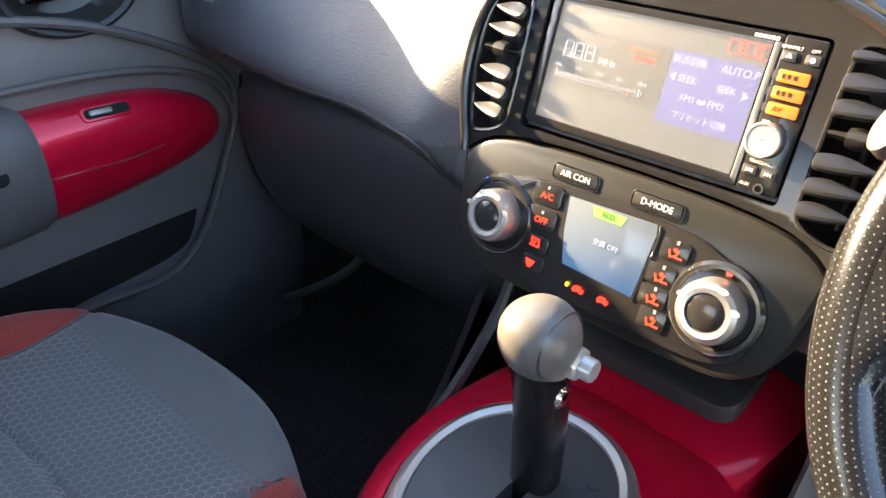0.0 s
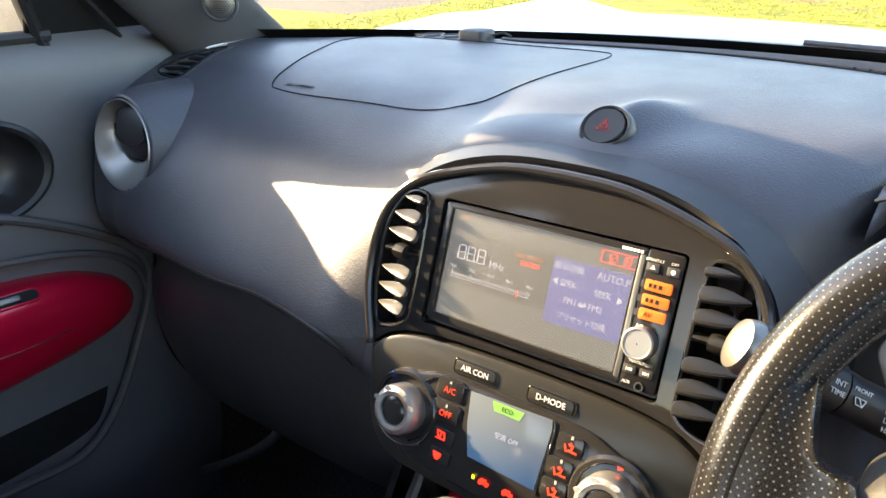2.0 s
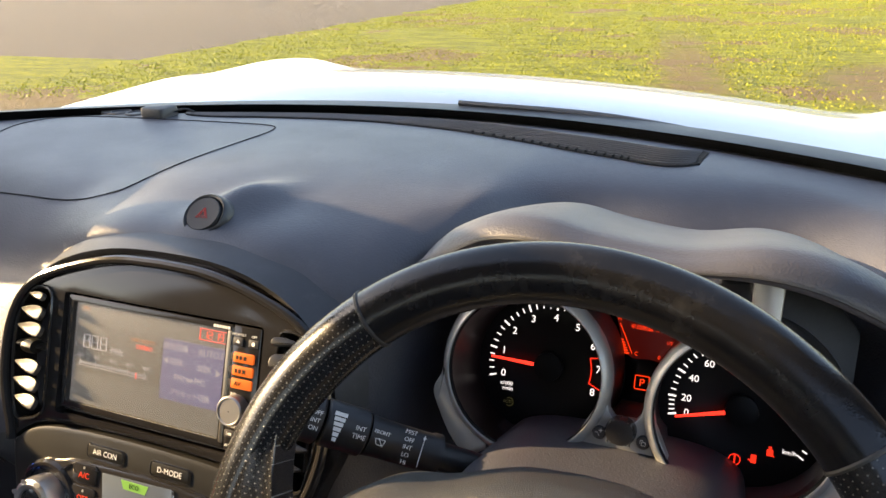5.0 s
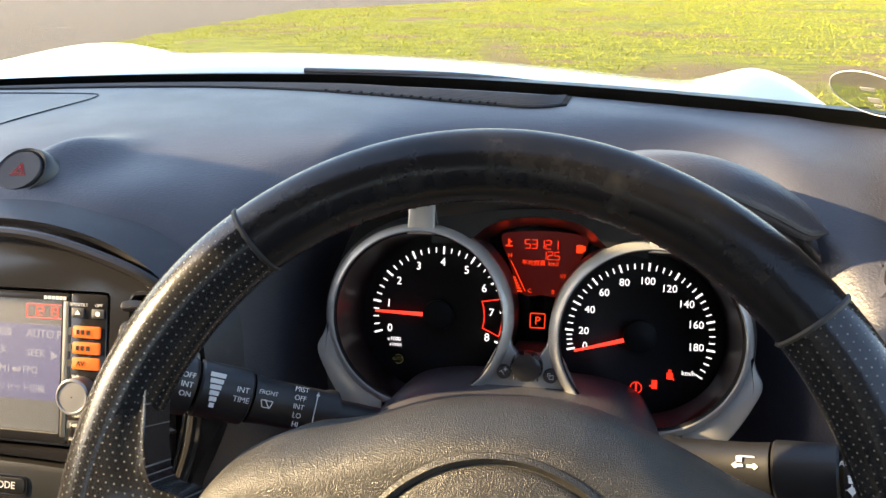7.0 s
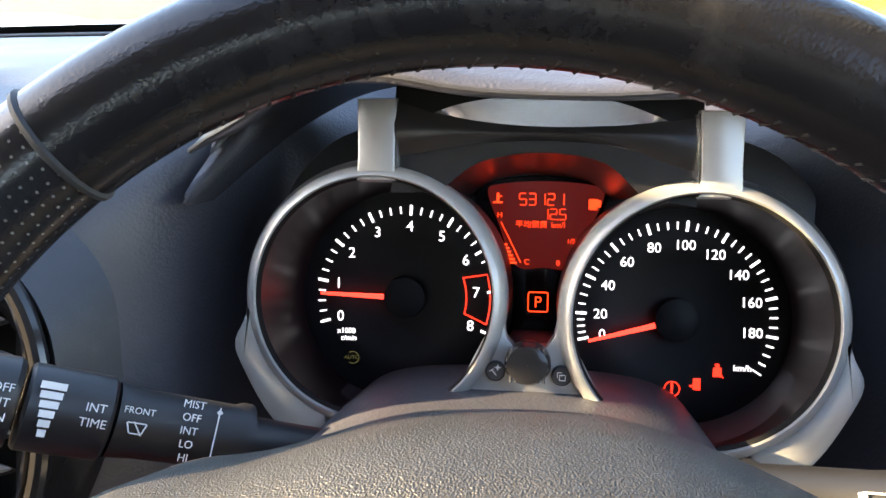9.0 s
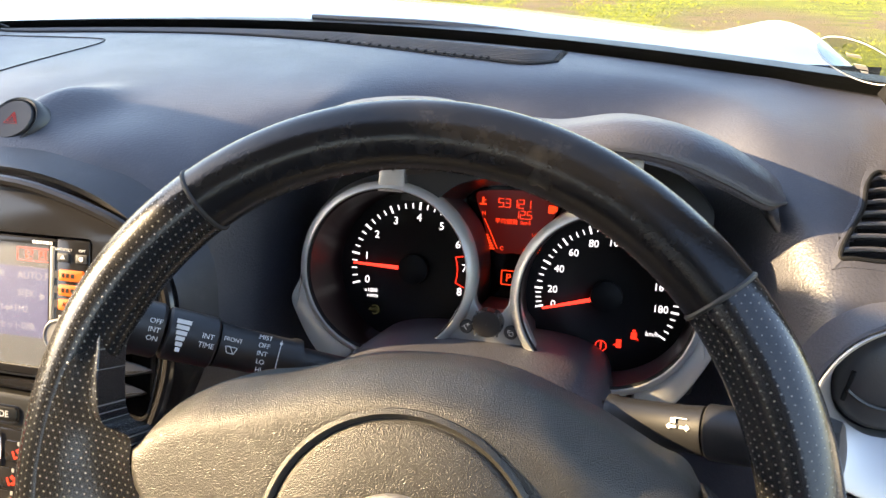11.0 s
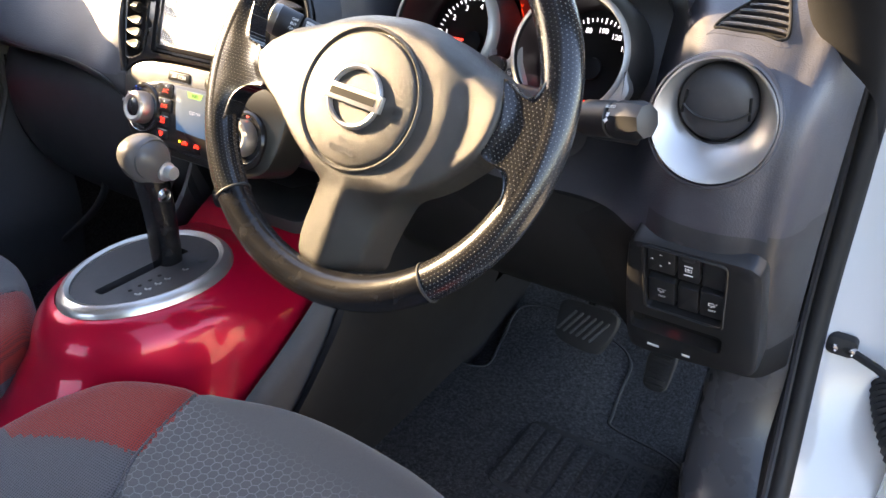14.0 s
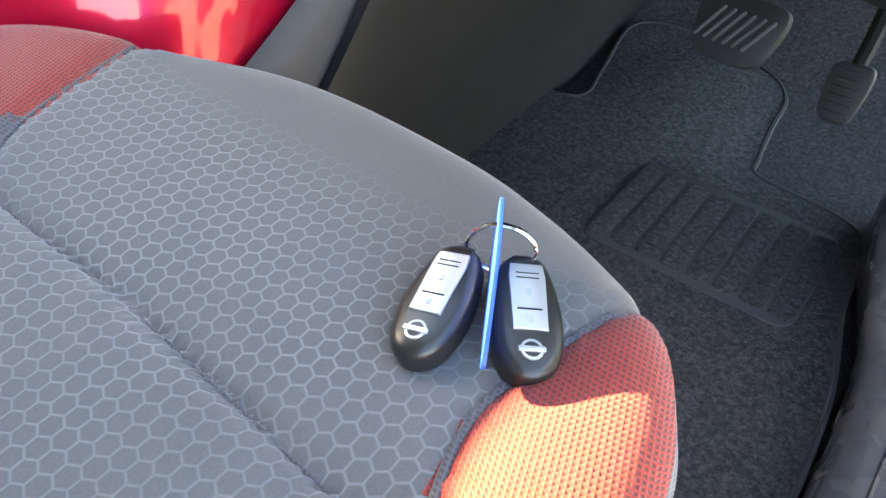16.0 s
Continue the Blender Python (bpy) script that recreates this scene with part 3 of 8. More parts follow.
wiper([(0.16, 0.66, 1.04), (0.0, 0.65, 1.055), (-0.25, 0.62, 1.056), (-0.52, 0.53, 1.045)], "black windscreen wiper lying parked at the glass")
wiper([(0.60, 0.46, 1.035), (0.45, 0.53, 1.052), (0.25, 0.60, 1.066), (0.02, 0.63, 1.070)], "black windscreen wiper parked over the cowl")


# ---- body shell round the camera ----
def shell():
    floor_pts = [[(x, y, 0.285 + 0.02 * (y > 0.5) + 0.25 * max(0, y - 0.42)) for x in np.linspace(-0.76, 0.76, 20)] for y in np.linspace(-1.9, 0.85, 24)]
    tagged(part("floor", sheet(floor_pts), M_CARPET), "black carpeted car floor", "floor", kind="structure")
    tagged(part("wall_north", sheet([[(x, 0.62 + 0.25 * (1 - (z - 0.3) / 0.7) * 0.6, z) for x in np.linspace(-0.76, 0.76, 4)] for z in np.linspace(0.25, 1.03, 6)]), M_CARPET), "black felt bulkhead behind the pedals", "bulkhead", kind="structure")
    roof = [[(x, y, 1.55 - 0.10 * (abs(x) / 0.62) ** 3 - 0.05 * max(0, (y + 0.35)) - 0.05 * max(0, -1.0 - y)) for x in np.linspace(-0.60, 0.60, 17)] for y in np.linspace(-0.32, -1.9, 12)]
    tagged(part("ceiling", thick(sheet(roof), 0.03), M_ROOF), "pale grey cloth headliner", "ceiling", kind="structure")
    tagged(part("wall_south", sheet([[(x, -1.95 + 0.1 * (z > 0.9) * (z - 0.9), z) for x in np.linspace(-0.7, 0.7, 4)] for z in (0.28, 0.6, 0.95)]), M_DOOR), "dark trim of the tailgate", "tailgate", kind="structure")
    for s, nm in ((-1, "pillar_1"), (1, "pillar_2")):
        rail = smooth_curve([(0.655 * s, 0.22, 1.09), (0.635 * s, 0.08, 1.20), (0.60 * s, -0.10, 1.365), (0.585 * s, -0.36, 1.482), (0.58 * s, -0.8, 1.485), (0.58 * s, -1.4, 1.44), (0.60 * s, -1.9, 1.30)], 40)
        rows = []
        for i, p in enumerate(rail):
            w = 0.034 if i < 14 else 0.03
            rows.append([(p[0] + w * math.cos(a) * 1.15, p[1] + (0.03 if i < 16 else 0) * math.sin(a) * 0.6, p[2] + w * math.sin(a) * (1.5 if 6 < i < 22 else 1.0)) for a in np.linspace(0, 2 * math.pi, 14, endpoint=False)])
        if s > 0:
            foot = [(0.648, 0.25, 1.072), (0.657, 0.16, 1.050), (0.663, 0.098, 1.026), (0.680, 0.080, 1.007), (0.707, 0.078, 0.986), (0.735, 0.095, 0.955), (0.748, 0.14, 0.90)]
            half = [(0.616, 0.02, 1.198), (0.614, -0.01, 1.196), (0.616, -0.04, 1.192), (0.630, -0.06, 1.190), (0.670, -0.06, 1.188), (0.715, -0.04, 1.18), (0.735, 0.02, 1.16)]
            head = [(0.590, -0.24, 1.375), (0.578, -0.28, 1.362), (0.575, -0.30, 1.352), (0.585, -0.31, 1.352), (0.620, -0.31, 1.362), (0.660, -0.29, 1.375), (0.675, -0.26, 1.38)]
            cols = [smooth_curve([a, tuple(0.5 * np.array(a) + 0.5 * np.array(b) + np.array((0.002, 0.0, 0.0))), b, c_], 30) for a, b, c_ in zip(foot, half, head)]
            tagged(part("pillar_5", sheet([smooth_curve(list(r), 24) for r in zip(*cols)]), M_PILLAR, sharp=60), "broad black windscreen pillar trim", "pillar", kind="structure")
        rows = rows[10:]
        tagged(part(nm, sheet(rows, wrap_v=True, caps=True), M_HARD if s > 0 else M_TRIM), "slanting windscreen pillar and roof rail trim", "pillar", kind="structure")
    for s, nm in ((-1, "pillar_3"), (1, "pillar_4")):
        edge = [(-0.76, 1.44), (-0.73, 1.36), (-0.70, 1.25), (-0.685, 1.1), (-0.68, 0.9), (-0.69, 0.7), (-0.70, 0.5), (-0.70, 0.28)]
        c = smooth_curve(edge, 20)
        rows = [[(x * s, y, z) for x, y in ((0.56 + 0.10 * min(1, (1.44 - z) / 0.5), y0 - 0.24), (0.56 + 0.10 * min(1, (1.44 - z) / 0.5), y0), (0.61 + 0.13 * min(1, (1.44 - z) / 0.5), y0), (0.61 + 0.13 * min(1, (1.44 - z) / 0.5), y0 - 0.24))] for y0, z in c]
        tagged(part(nm, sheet(rows, wrap_v=True, caps=True), M_TRIM), "grey trimmed door pillar beside the seat", "pillar", kind="structure")
    for s, nm in ((-1, "wall_west"), (1, "wall_east")):
        belt = [(-0.92, 0.28), (-0.92, 1.075), (-1.09, 1.22), (-1.275, 1.385), (-1.29, 1.45), (-1.95, 1.40), (-1.95, 0.28)]
        rows = []
        for y, z in belt:
            x = 0.70 - 0.12 * max(0, z - 1.0) / 0.4
            rows.append([(x * s, y, z), ((x + 0.05) * s, y, z)])
        bm = bmesh.new()
        a = [bm.verts.new(r[0]) for r in rows]
        b = [bm.verts.new(r[1]) for r in rows]
        bm.faces.new(a), bm.faces.new(b)
        for i in range(len(a)):
            bm.faces.new((a[i], a[(i + 1) % len(a)], b[(i + 1) % len(a)], b[i]))
        if s < 0:
            kick = [[(-0.738, y, z) for y in (-0.12, 0.2, 0.6)] for z in (0.26, 0.6, 0.98)]
            tagged(part("trim_1", sheet(kick), M_CARPET), "black carpet side of the passenger footwell", "side trim", kind="structure")
        tagged(part(nm, finish(bm), M_DOOR), "dark rear side trim with a rising window line", "side wall", kind="structure")


shell()


M_SILL = plain("smooth black sill plastic", (0.055, 0.055, 0.061), 0.27, 0.0, 0.00004, 1800)


def right_post():
    """White hinge post of the open driver's door, its seal, sill and check strap."""
    post = thing("door_post", (0.78, 0.24, 0.3), "white painted hinge post of the open driver door", "door post", kind="structure")
    c = smooth_curve([(0.728, 0.06, 1.18), (0.744, 0.19, 1.02), (0.748, 0.232, 0.85), (0.752, 0.225, 0.66), (0.764, 0.17, 0.50), (0.777, 0.06, 0.37), (0.788, -0.15, 0.33), (0.788, -0.9, 0.325)], 44)
    rows = [[(x, y, z), (x + 0.02, y + 0.012, z - 0.004), (x + 0.10, y + 0.018, z - 0.012), (x + 0.115, y + 0.035, z - 0.03), (x + 0.115, y + 0.09, z - 0.1)] for x, y, z in c]
    part("panel", sheet(rows), M_WHITE, post)
    part("seal", tube([(x - 0.012, y - 0.006, z + 0.003) for x, y, z in c], 0.012, 12), M_RUBBER, post, "black rubber door seal")
    part("inner_seal", tube([(x - 0.027, y - 0.004, z + 0.004) for x, y, z in c], 0.006, 8), M_HARD, post, "black trim lip")
    part("seal_carrier", sheet([[(x - 0.06, y + 0.05, z), (x - 0.034, y + 0.004, z), (x - 0.008, y - 0.002, z)] for x, y, z in c]), M_RUBBER, post, "black seal carrier strip")
    m = axes((0.774, 0.240, 0.842), (1, 0, 0), (0, 0, 1))
    part("bolt", lathe([(0, 0.006), (0.005, 0.006), (0.006, 0.004), (0.006, 0.002), (0.010, 0.001), (0.010, -0.004)], m, 20), M_CHROME, post, "steel bolt")
    chk = part("check_strap", tube([(0.768, 0.222, 0.627), (0.815, 0.20, 0.622), (0.90, 0.14, 0.603), (0.99, 0.06, 0.588)], 0.0055, 8), M_RUBBER, post, "black door check strap")
    part("bracket", plate(rounded(0.034, 0.026, 0.008), -0.002, 0.012, 0.004, axes((0.772, 0.226, 0.627), (1, 0, 0), (0, 0, 1))), M_RUBBER, chk)
    for x in (0.765, 0.784):
        part("stud", lathe([(0, 0.006), (0.004, 0.005), (0.0055, 0.0), (0.0055, -0.004)], axes((x, 0.213, 0.627), (1, 0, 0), (0, 0, 1)), 14), M_CHROME, chk)
    boot_c = smooth_curve([(0.83, 0.235, 0.585), (0.845, 0.19, 0.565), (0.87, 0.14, 0.545), (0.91, 0.08, 0.53)], 40)
    part("cable_boot", tube(boot_c, [0.017 + 0.003 * (i % 2) for i in range(40)], 14), M_RUBBER, post, "ribbed black rubber cable boot")
    for z in (0.50, 0.92):
        h = part("hinge", plate(rounded(0.05, 0.075, 0.012), -0.004, 0.010, 0.004, axes((0.838, 0.232, z), (1, 0, 0), (0, 0, 1))), M_WHITE, post, "white painted door hinge")
        part("knuckle", tube([(0.868, 0.205, z - 0.04), (0.868, 0.205, z + 0.04)], 0.011, 14), M_WHITE, h)
        part("hinge_bolt", lathe([(0, 0.018), (0.007, 0.017), (0.009, 0.010), (0.012, 0.009)], axes((0.835, 0.232, z + 0.014), (1, 0, 0), (0, 0, 1)), 6), M_WHITE, h)
    sill = thing("sill_trim", (0.70, -0.2, 0.33), "ribbed black plastic door sill cover", "sill trim", kind="structure")
    pairs = [((0.742, 0.215, 0.64), (0.660, 0.235, 0.635)), ((0.742, 0.205, 0.55), (0.641, 0.207, 0.550)), ((0.748, 0.175, 0.47), (0.638, 0.183, 0.475)), ((0.756, 0.115, 0.405), (0.643, 0.145, 0.405)), ((0.767, 0.055, 0.368), (0.662, 0.085, 0.368)), ((0.774, 0.0, 0.353), (0.684, 0.02, 0.352)), ((0.768, -0.12, 0.348), (0.692, -0.10, 0.346)), ((0.768, -0.4, 0.346), (0.695, -0.4, 0.344)), ((0.768, -0.9, 0.346), (0.695, -0.9, 0.344))]
    rows = []
    for o, i_ in pairs:
        o, i_ = Vector(o), Vector(i_)
        puff = Vector((0, -0.006, 0.006)) * (1.0 if o.y > 0.05 else 0.2)
        rows.append([o + Vector((0.004, 0.012, -0.012)), o, o.lerp(i_, 0.3) + puff, o.lerp(i_, 0.7) + puff, i_.lerp(o, 0.08), i_ + Vector((-0.008, 0.014, -0.010)), i_ + Vector((-0.014, 0.045, -0.035)), Vector((i_.x - 0.016, i_.y + 0.09, 0.275))])
    cols = [smooth_curve(list(q), 60) for q in zip(*rows)]
    part("cover", sheet([smooth_curve(list(r), 30) for r in zip(*cols)]), M_SILL, sill, "smooth black kick panel running into the sill", sharp=60)
    for x in (0.714, 0.727, 0.741, 0.754):
        part("rib", tube([(x, y, z) for y, z in smooth_curve([(0.012, 0.3535), (-0.03, 0.3502), (-0.12, 0.3475), (-0.4, 0.3455), (-0.85, 0.3455)], 14)], 0.0020, 6), M_SILL, sill)


right_post()


def driver_door():
    """The driver's door, standing open beside the camera."""
    d = thing("open_door", (0.88, 0.2, 0.3), "white driver door standing wide open with black inner card", "door", kind="structure")
    m = Matrix.Translation((0.885, 0.20, 0)) @ Matrix.Rotation(radians(-46), 4, "Z") @ Matrix.Rotation(radians(90), 4, "X")
    low = [(0.0, 0.36), (0.95, 0.34), (1.02, 0.5), (1.03, 0.95), (0.0, 0.98)]
    part("panel", plate(low, -0.05, 0.05, 0.02, m), M_WHITE, d)
    part("card", plate([(0.04, 0.40), (0.93, 0.38), (0.98, 0.6), (0.98, 0.93), (0.04, 0.95)], -0.07, -0.045, 0.0, m), M_DOOR, d)


driver_door()
# ---- dashboard ----
def dash_stations():
    far = lambda x: 0.54 - 0.60 * x * x
    st = []
    left_low = {
        -0.715: [(0.16, 1.052), (0.11, 1.03), (0.07, 1.0), (0.05, 0.95), (0.045, 0.885), (0.06, 0.845), (0.09, 0.83), (0.13, 0.82)],
        -0.69: [(0.17, 1.054), (0.12, 1.035), (0.06, 1.004), (0.025, 0.955), (0.012, 0.885), (0.025, 0.842), (0.07, 0.825), (0.12, 0.82)],
        -0.62: [(0.18, 1.057), (0.125, 1.04), (0.06, 1.008), (0.015, 0.957), (-0.006, 0.885), (0.004, 0.842), (0.05, 0.825), (0.10, 0.82)],
        -0.45: [(0.21, 1.055), (0.14, 1.035), (0.07, 0.995), (0.017, 0.94), (-0.025, 0.873), (-0.014, 0.85), (0.03, 0.838), (0.09, 0.83)],
        -0.30: [(0.22, 1.058), (0.13, 1.037), (0.06, 0.995), (0.015, 0.938), (-0.030, 0.868), (-0.022, 0.846), (0.02, 0.83), (0.08, 0.82)],
        -0.21: [(0.22, 1.062), (0.13, 1.043), (0.055, 1.005), (0.008, 0.945), (-0.038, 0.868), (-0.036, 0.838), (0.01, 0.815), (0.07, 0.80)],
        -0.165: [(0.22, 1.065), (0.12, 1.049), (0.048, 1.016), (0.012, 0.955), (-0.022, 0.87), (-0.035, 0.825), (0.0, 0.79), (0.06, 0.77)],
        -0.10: [(0.22, 1.069), (0.12, 1.060), (0.040, 1.038), (0.020, 0.965), (-0.008, 0.87), (-0.026, 0.81), (0.02, 0.765), (0.07, 0.75)],
        0.0: [(0.22, 1.071), (0.12, 1.062), (0.036, 1.043), (0.020, 0.965), (-0.008, 0.87), (-0.026, 0.81), (0.02, 0.765), (0.07, 0.75)],
        0.10: [(0.22, 1.069), (0.12, 1.060), (0.040, 1.038), (0.022, 0.965), (-0.006, 0.87), (-0.024, 0.81), (0.02, 0.765), (0.07, 0.75)],
        0.165: [(0.22, 1.066), (0.12, 1.052), (0.055, 1.018), (0.035, 0.955), (0.01, 0.87), (-0.005, 0.81), (0.02, 0.765), (0.07, 0.74)],
        0.185: [(0.235, 1.066), (0.15, 1.054), (0.09, 1.024), (0.072, 0.955), (0.05, 0.88), (0.02, 0.81), (0.03, 0.76), (0.07, 0.73)],
        0.205: [(0.245, 1.066), (0.18, 1.056), (0.15, 1.03), (0.143, 0.955), (0.12, 0.88), (0.055, 0.81), (0.05, 0.76), (0.08, 0.72)],
        0.24: [(0.27, 1.062), (0.22, 1.045), (0.18, 1.015), (0.15, 0.955), (0.13, 0.88), (0.07, 0.81), (0.06, 0.76), (0.08, 0.71)],
        0.37: [(0.285, 1.062), (0.24, 1.038), (0.205, 1.005), (0.185, 0.955), (0.15, 0.87), (0.07, 0.80), (0.06, 0.75), (0.09, 0.70)],
        0.52: [(0.265, 1.062), (0.215, 1.045), (0.175, 1.015), (0.15, 0.955), (0.12, 0.87), (0.06, 0.80), (0.06, 0.74), (0.10, 0.66)],
        0.555: [(0.22, 1.062), (0.16, 1.045), (0.115, 1.012), (0.085, 0.955), (0.055, 0.87), (0.03, 0.80), (0.05, 0.72), (0.11, 0.62)],
        0.585: [(0.19, 1.056), (0.13, 1.036), (0.067, 1.004), (0.02, 0.955), (0.008, 0.875), (0.012, 0.80), (0.048, 0.72), (0.118, 0.61)],
        0.62: [(0.18, 1.052), (0.13, 1.033), (0.065, 1.004), (0.012, 0.957), (-0.002, 0.88), (0.010, 0.79), (0.052, 0.71), (0.122, 0.605)],
        0.67: [(0.17, 1.05), (0.125, 1.03), (0.068, 1.0), (0.02, 0.955), (0.008, 0.88), (0.018, 0.79), (0.058, 0.71), (0.128, 0.60)],
        0.705: [(0.17, 1.045), (0.13, 1.022), (0.085, 0.99), (0.05, 0.945), (0.04, 0.87), (0.05, 0.79), (0.085, 0.71), (0.145, 0.60)],
        0.722: [(0.19, 1.03), (0.17, 1.0), (0.15, 0.97), (0.13, 0.93), (0.12, 0.86), (0.125, 0.79), (0.14, 0.71), (0.18, 0.60)],
    }
    for x, low in left_low.items():
        f = far(x)
        top = [(f + 0.03, 1.03), (f - 0.005, 1.064), (f * 0.55 + 0.11, 1.070 if abs(x) < 0.5 else 1.066)]
        if abs(x) > 0.6:
            top = [(f + 0.03, 1.03), (f, 1.062), (f - 0.04, 1.063)]
        st.append((x, top + low))
    return st


DASH = dash_stations()


def dash_grid(nu=400, nv=150):
    cols = [smooth_curve([(x, y, z) for y, z in prof], nv) for x, prof in DASH]
    xs = np.array([x for x, _ in DASH])
    rows = []
    for j in range(nv):
        c = np.array([col[j] for col in cols])
        # monotone steps in x, with smooth y and z
        xx = np.linspace(xs[0], xs[-1], nu)
        k = np.clip(np.searchsorted(xs, xx) - 1, 0, len(xs) - 2)
        f = (xx - xs[k]) / (xs[k + 1] - xs[k])
        slope = np.gradient(c[:, 1:], xs, axis=0)
        h = (xs[k + 1] - xs[k])[:, None]
        f = f[:, None]
        yz = (2 * f ** 3 - 3 * f ** 2 + 1) * c[k, 1:] + (f ** 3 - 2 * f ** 2 + f) * h * slope[k] + (3 * f ** 2 - 2 * f ** 3) * c[k + 1, 1:] + (f ** 3 - f ** 2) * h * slope[k + 1]
        rows.append(np.column_stack([xx, yz]))
    return np.array(rows)


GRID = dash_grid()


def on_dash(x, y, lift=0.0):
    """The point of the dashboard's top skin above (x, y), and its normal."""
    i = int(np.argmin(np.abs(GRID[0, :, 0] - x)))
    col = GRID[:, i, :]
    top = col[7:90]
    order = np.argsort(top[:, 1])
    z = np.interp(y, top[order, 1], top[order, 2])
    dzdy = (np.interp(y + 0.01, top[order, 1], top[order, 2]) - np.interp(y - 0.01, top[order, 1], top[order, 2])) / 0.02
    n = Vector((0, -dzdy, 1)).normalized()
    return Vector((x, y, z)) + n * lift, n


dash = thing("dashboard", (0, 0.2, 0.8), "charcoal grained plastic car dashboard with a wide rounded top", "dashboard", kind="structure")
# the skin dips behind the hazard switch and swells round its pod
skin = GRID.copy()
for j in range(skin.shape[0]):
    for i in range(skin.shape[1]):
        x, y, z = skin[j, i]
        if z > 1.0 and y > 0.0:
            d = ((x - 0.012 - 0.2 * (y - 0.1)) / 0.028) ** 2 + ((y - 0.108) / 0.045) ** 2
            skin[j, i, 2] += 0.0172 * math.exp(-d * 1.1)
            b = ((x - 0.30) / 0.045) ** 2 + ((y - 0.235) / 0.028) ** 2
            skin[j, i, 2] -= 0.010 * math.exp(-b)
            b = ((x - 0.465) / 0.05) ** 2 + ((y - 0.225) / 0.028) ** 2
            skin[j, i, 2] -= 0.010 * math.exp(-b)
# room for the switch block
for j in range(skin.shape[0]):
    for i in range(skin.shape[1]):
        x, y, z = skin[j, i]
        wx = min(1.0, max(0.0, (x - 0.568) / 0.008), max(0.0, (0.688 - x) / 0.012))
        wz = min(1.0, max(0.0, (z - 0.600) / 0.02), max(0.0, (0.807 - z) / 0.010))
        if y < 0.30:
            skin[j, i, 1] += 0.06 * wx * wz
        # open bores behind the round vents
        for vx, vz, vr in ((0.6195, 0.943, 0.032), (-0.600, 0.964, 0.040)):
            q = math.hypot(x - vx, z - vz)
            if y < 0.12 and q < vr + 0.008:
                skin[j, i, 1] = max(skin[j, i, 1], y + 0.035 * min(1.0, (vr + 0.008 - q) / 0.008))
# open wells under the corner grilles
CORNER = {
    1: smooth_curve([(0.592, 0.070), (0.610, 0.105), (0.618, 0.132), (0.627, 0.144), (0.637, 0.137), (0.646, 0.108), (0.655, 0.073), (0.650, 0.064), (0.632, 0.067), (0.600, 0.066)], 60, True),
    -1: smooth_curve([(-0.617, 0.110), (-0.614, 0.130), (-0.620, 0.165), (-0.628, 0.198), (-0.636, 0.205), (-0.646, 0.190), (-0.661, 0.155), (-0.677, 0.126), (-0.662, 0.114), (-0.640, 0.109)], 60, True),
}
WELL = {}
for s_ in CORNER:
    m_ = np.mean([p[:2] for p in CORNER[s_]], axis=0)
    WELL[s_] = [m_ + (np.array(p[:2]) - m_) * 0.95 for p in CORNER[s_]]


def inside(x, y, outline):
    hit = False
    for k in range(len(outline)):
        (x0, y0), (x1, y1) = outline[k][:2], outline[(k + 1) % len(outline)][:2]
        if (y0 > y) != (y1 > y) and x < x0 + (x1 - x0) * (y - y0) / (y1 - y0):
            hit = not hit
    return hit


for j in range(skin.shape[0]):
    for i in range(skin.shape[1]):
        x, y, z = skin[j, i]
        if abs(x) > 0.58 and 0.05 < y < 0.21 and z > 0.97 and inside(x, y, WELL[1 if x > 0 else -1]):
            n_ = on_dash(x, y)[1]
            skin[j, i, 1] -= 0.016 * n_.y
            skin[j, i, 2] -= 0.016 * n_.z
bm_ = sheet(skin)
# lower dash by the column and right vent: shade put in as blacker plastics
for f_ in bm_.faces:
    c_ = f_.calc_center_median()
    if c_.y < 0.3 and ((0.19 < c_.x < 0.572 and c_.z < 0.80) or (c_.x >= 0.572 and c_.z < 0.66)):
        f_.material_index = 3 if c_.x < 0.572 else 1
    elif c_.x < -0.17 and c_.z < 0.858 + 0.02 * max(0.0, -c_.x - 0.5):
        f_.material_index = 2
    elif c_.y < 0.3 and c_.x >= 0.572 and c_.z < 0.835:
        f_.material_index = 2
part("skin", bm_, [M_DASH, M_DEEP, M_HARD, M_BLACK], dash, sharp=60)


def seam(pts, r, name, mat, parent, closed=False, lift=0.0, n=80):
    c = smooth_curve(pts, n, closed)
    line = [on_dash(p[0], p[1], lift)[0] for p in c]
    return part(name, tube(line, r, 6, closed), mat, parent)


cover = thing("airbag_cover", (-0.3, 0.25, 1.06), "passenger airbag lid flush in the dashboard top", "airbag cover")
lid = [(-0.472, 0.143), (-0.484, 0.183), (-0.506, 0.268), (-0.516, 0.312), (-0.496, 0.352), (-0.44, 0.372), (-0.34, 0.385), (-0.24, 0.394), (-0.160, 0.395), (-0.136, 0.374), (-0.131, 0.32), (-0.139, 0.21), (-0.150, 0.140), (-0.178, 0.124), (-0.23, 0.123), (-0.334, 0.129), (-0.443, 0.134)]
seam(lid, 0.0008, "gap", M_BLACK, cover, True, 0.0003, 140)
p0, nn = on_dash(-0.428, 0.146, 0.0006)
words("SRS AIRBAG", 0.009, axes(p0, (1, 0, 0.02), (0, 1, 0.25)), M_BLACK, cover)

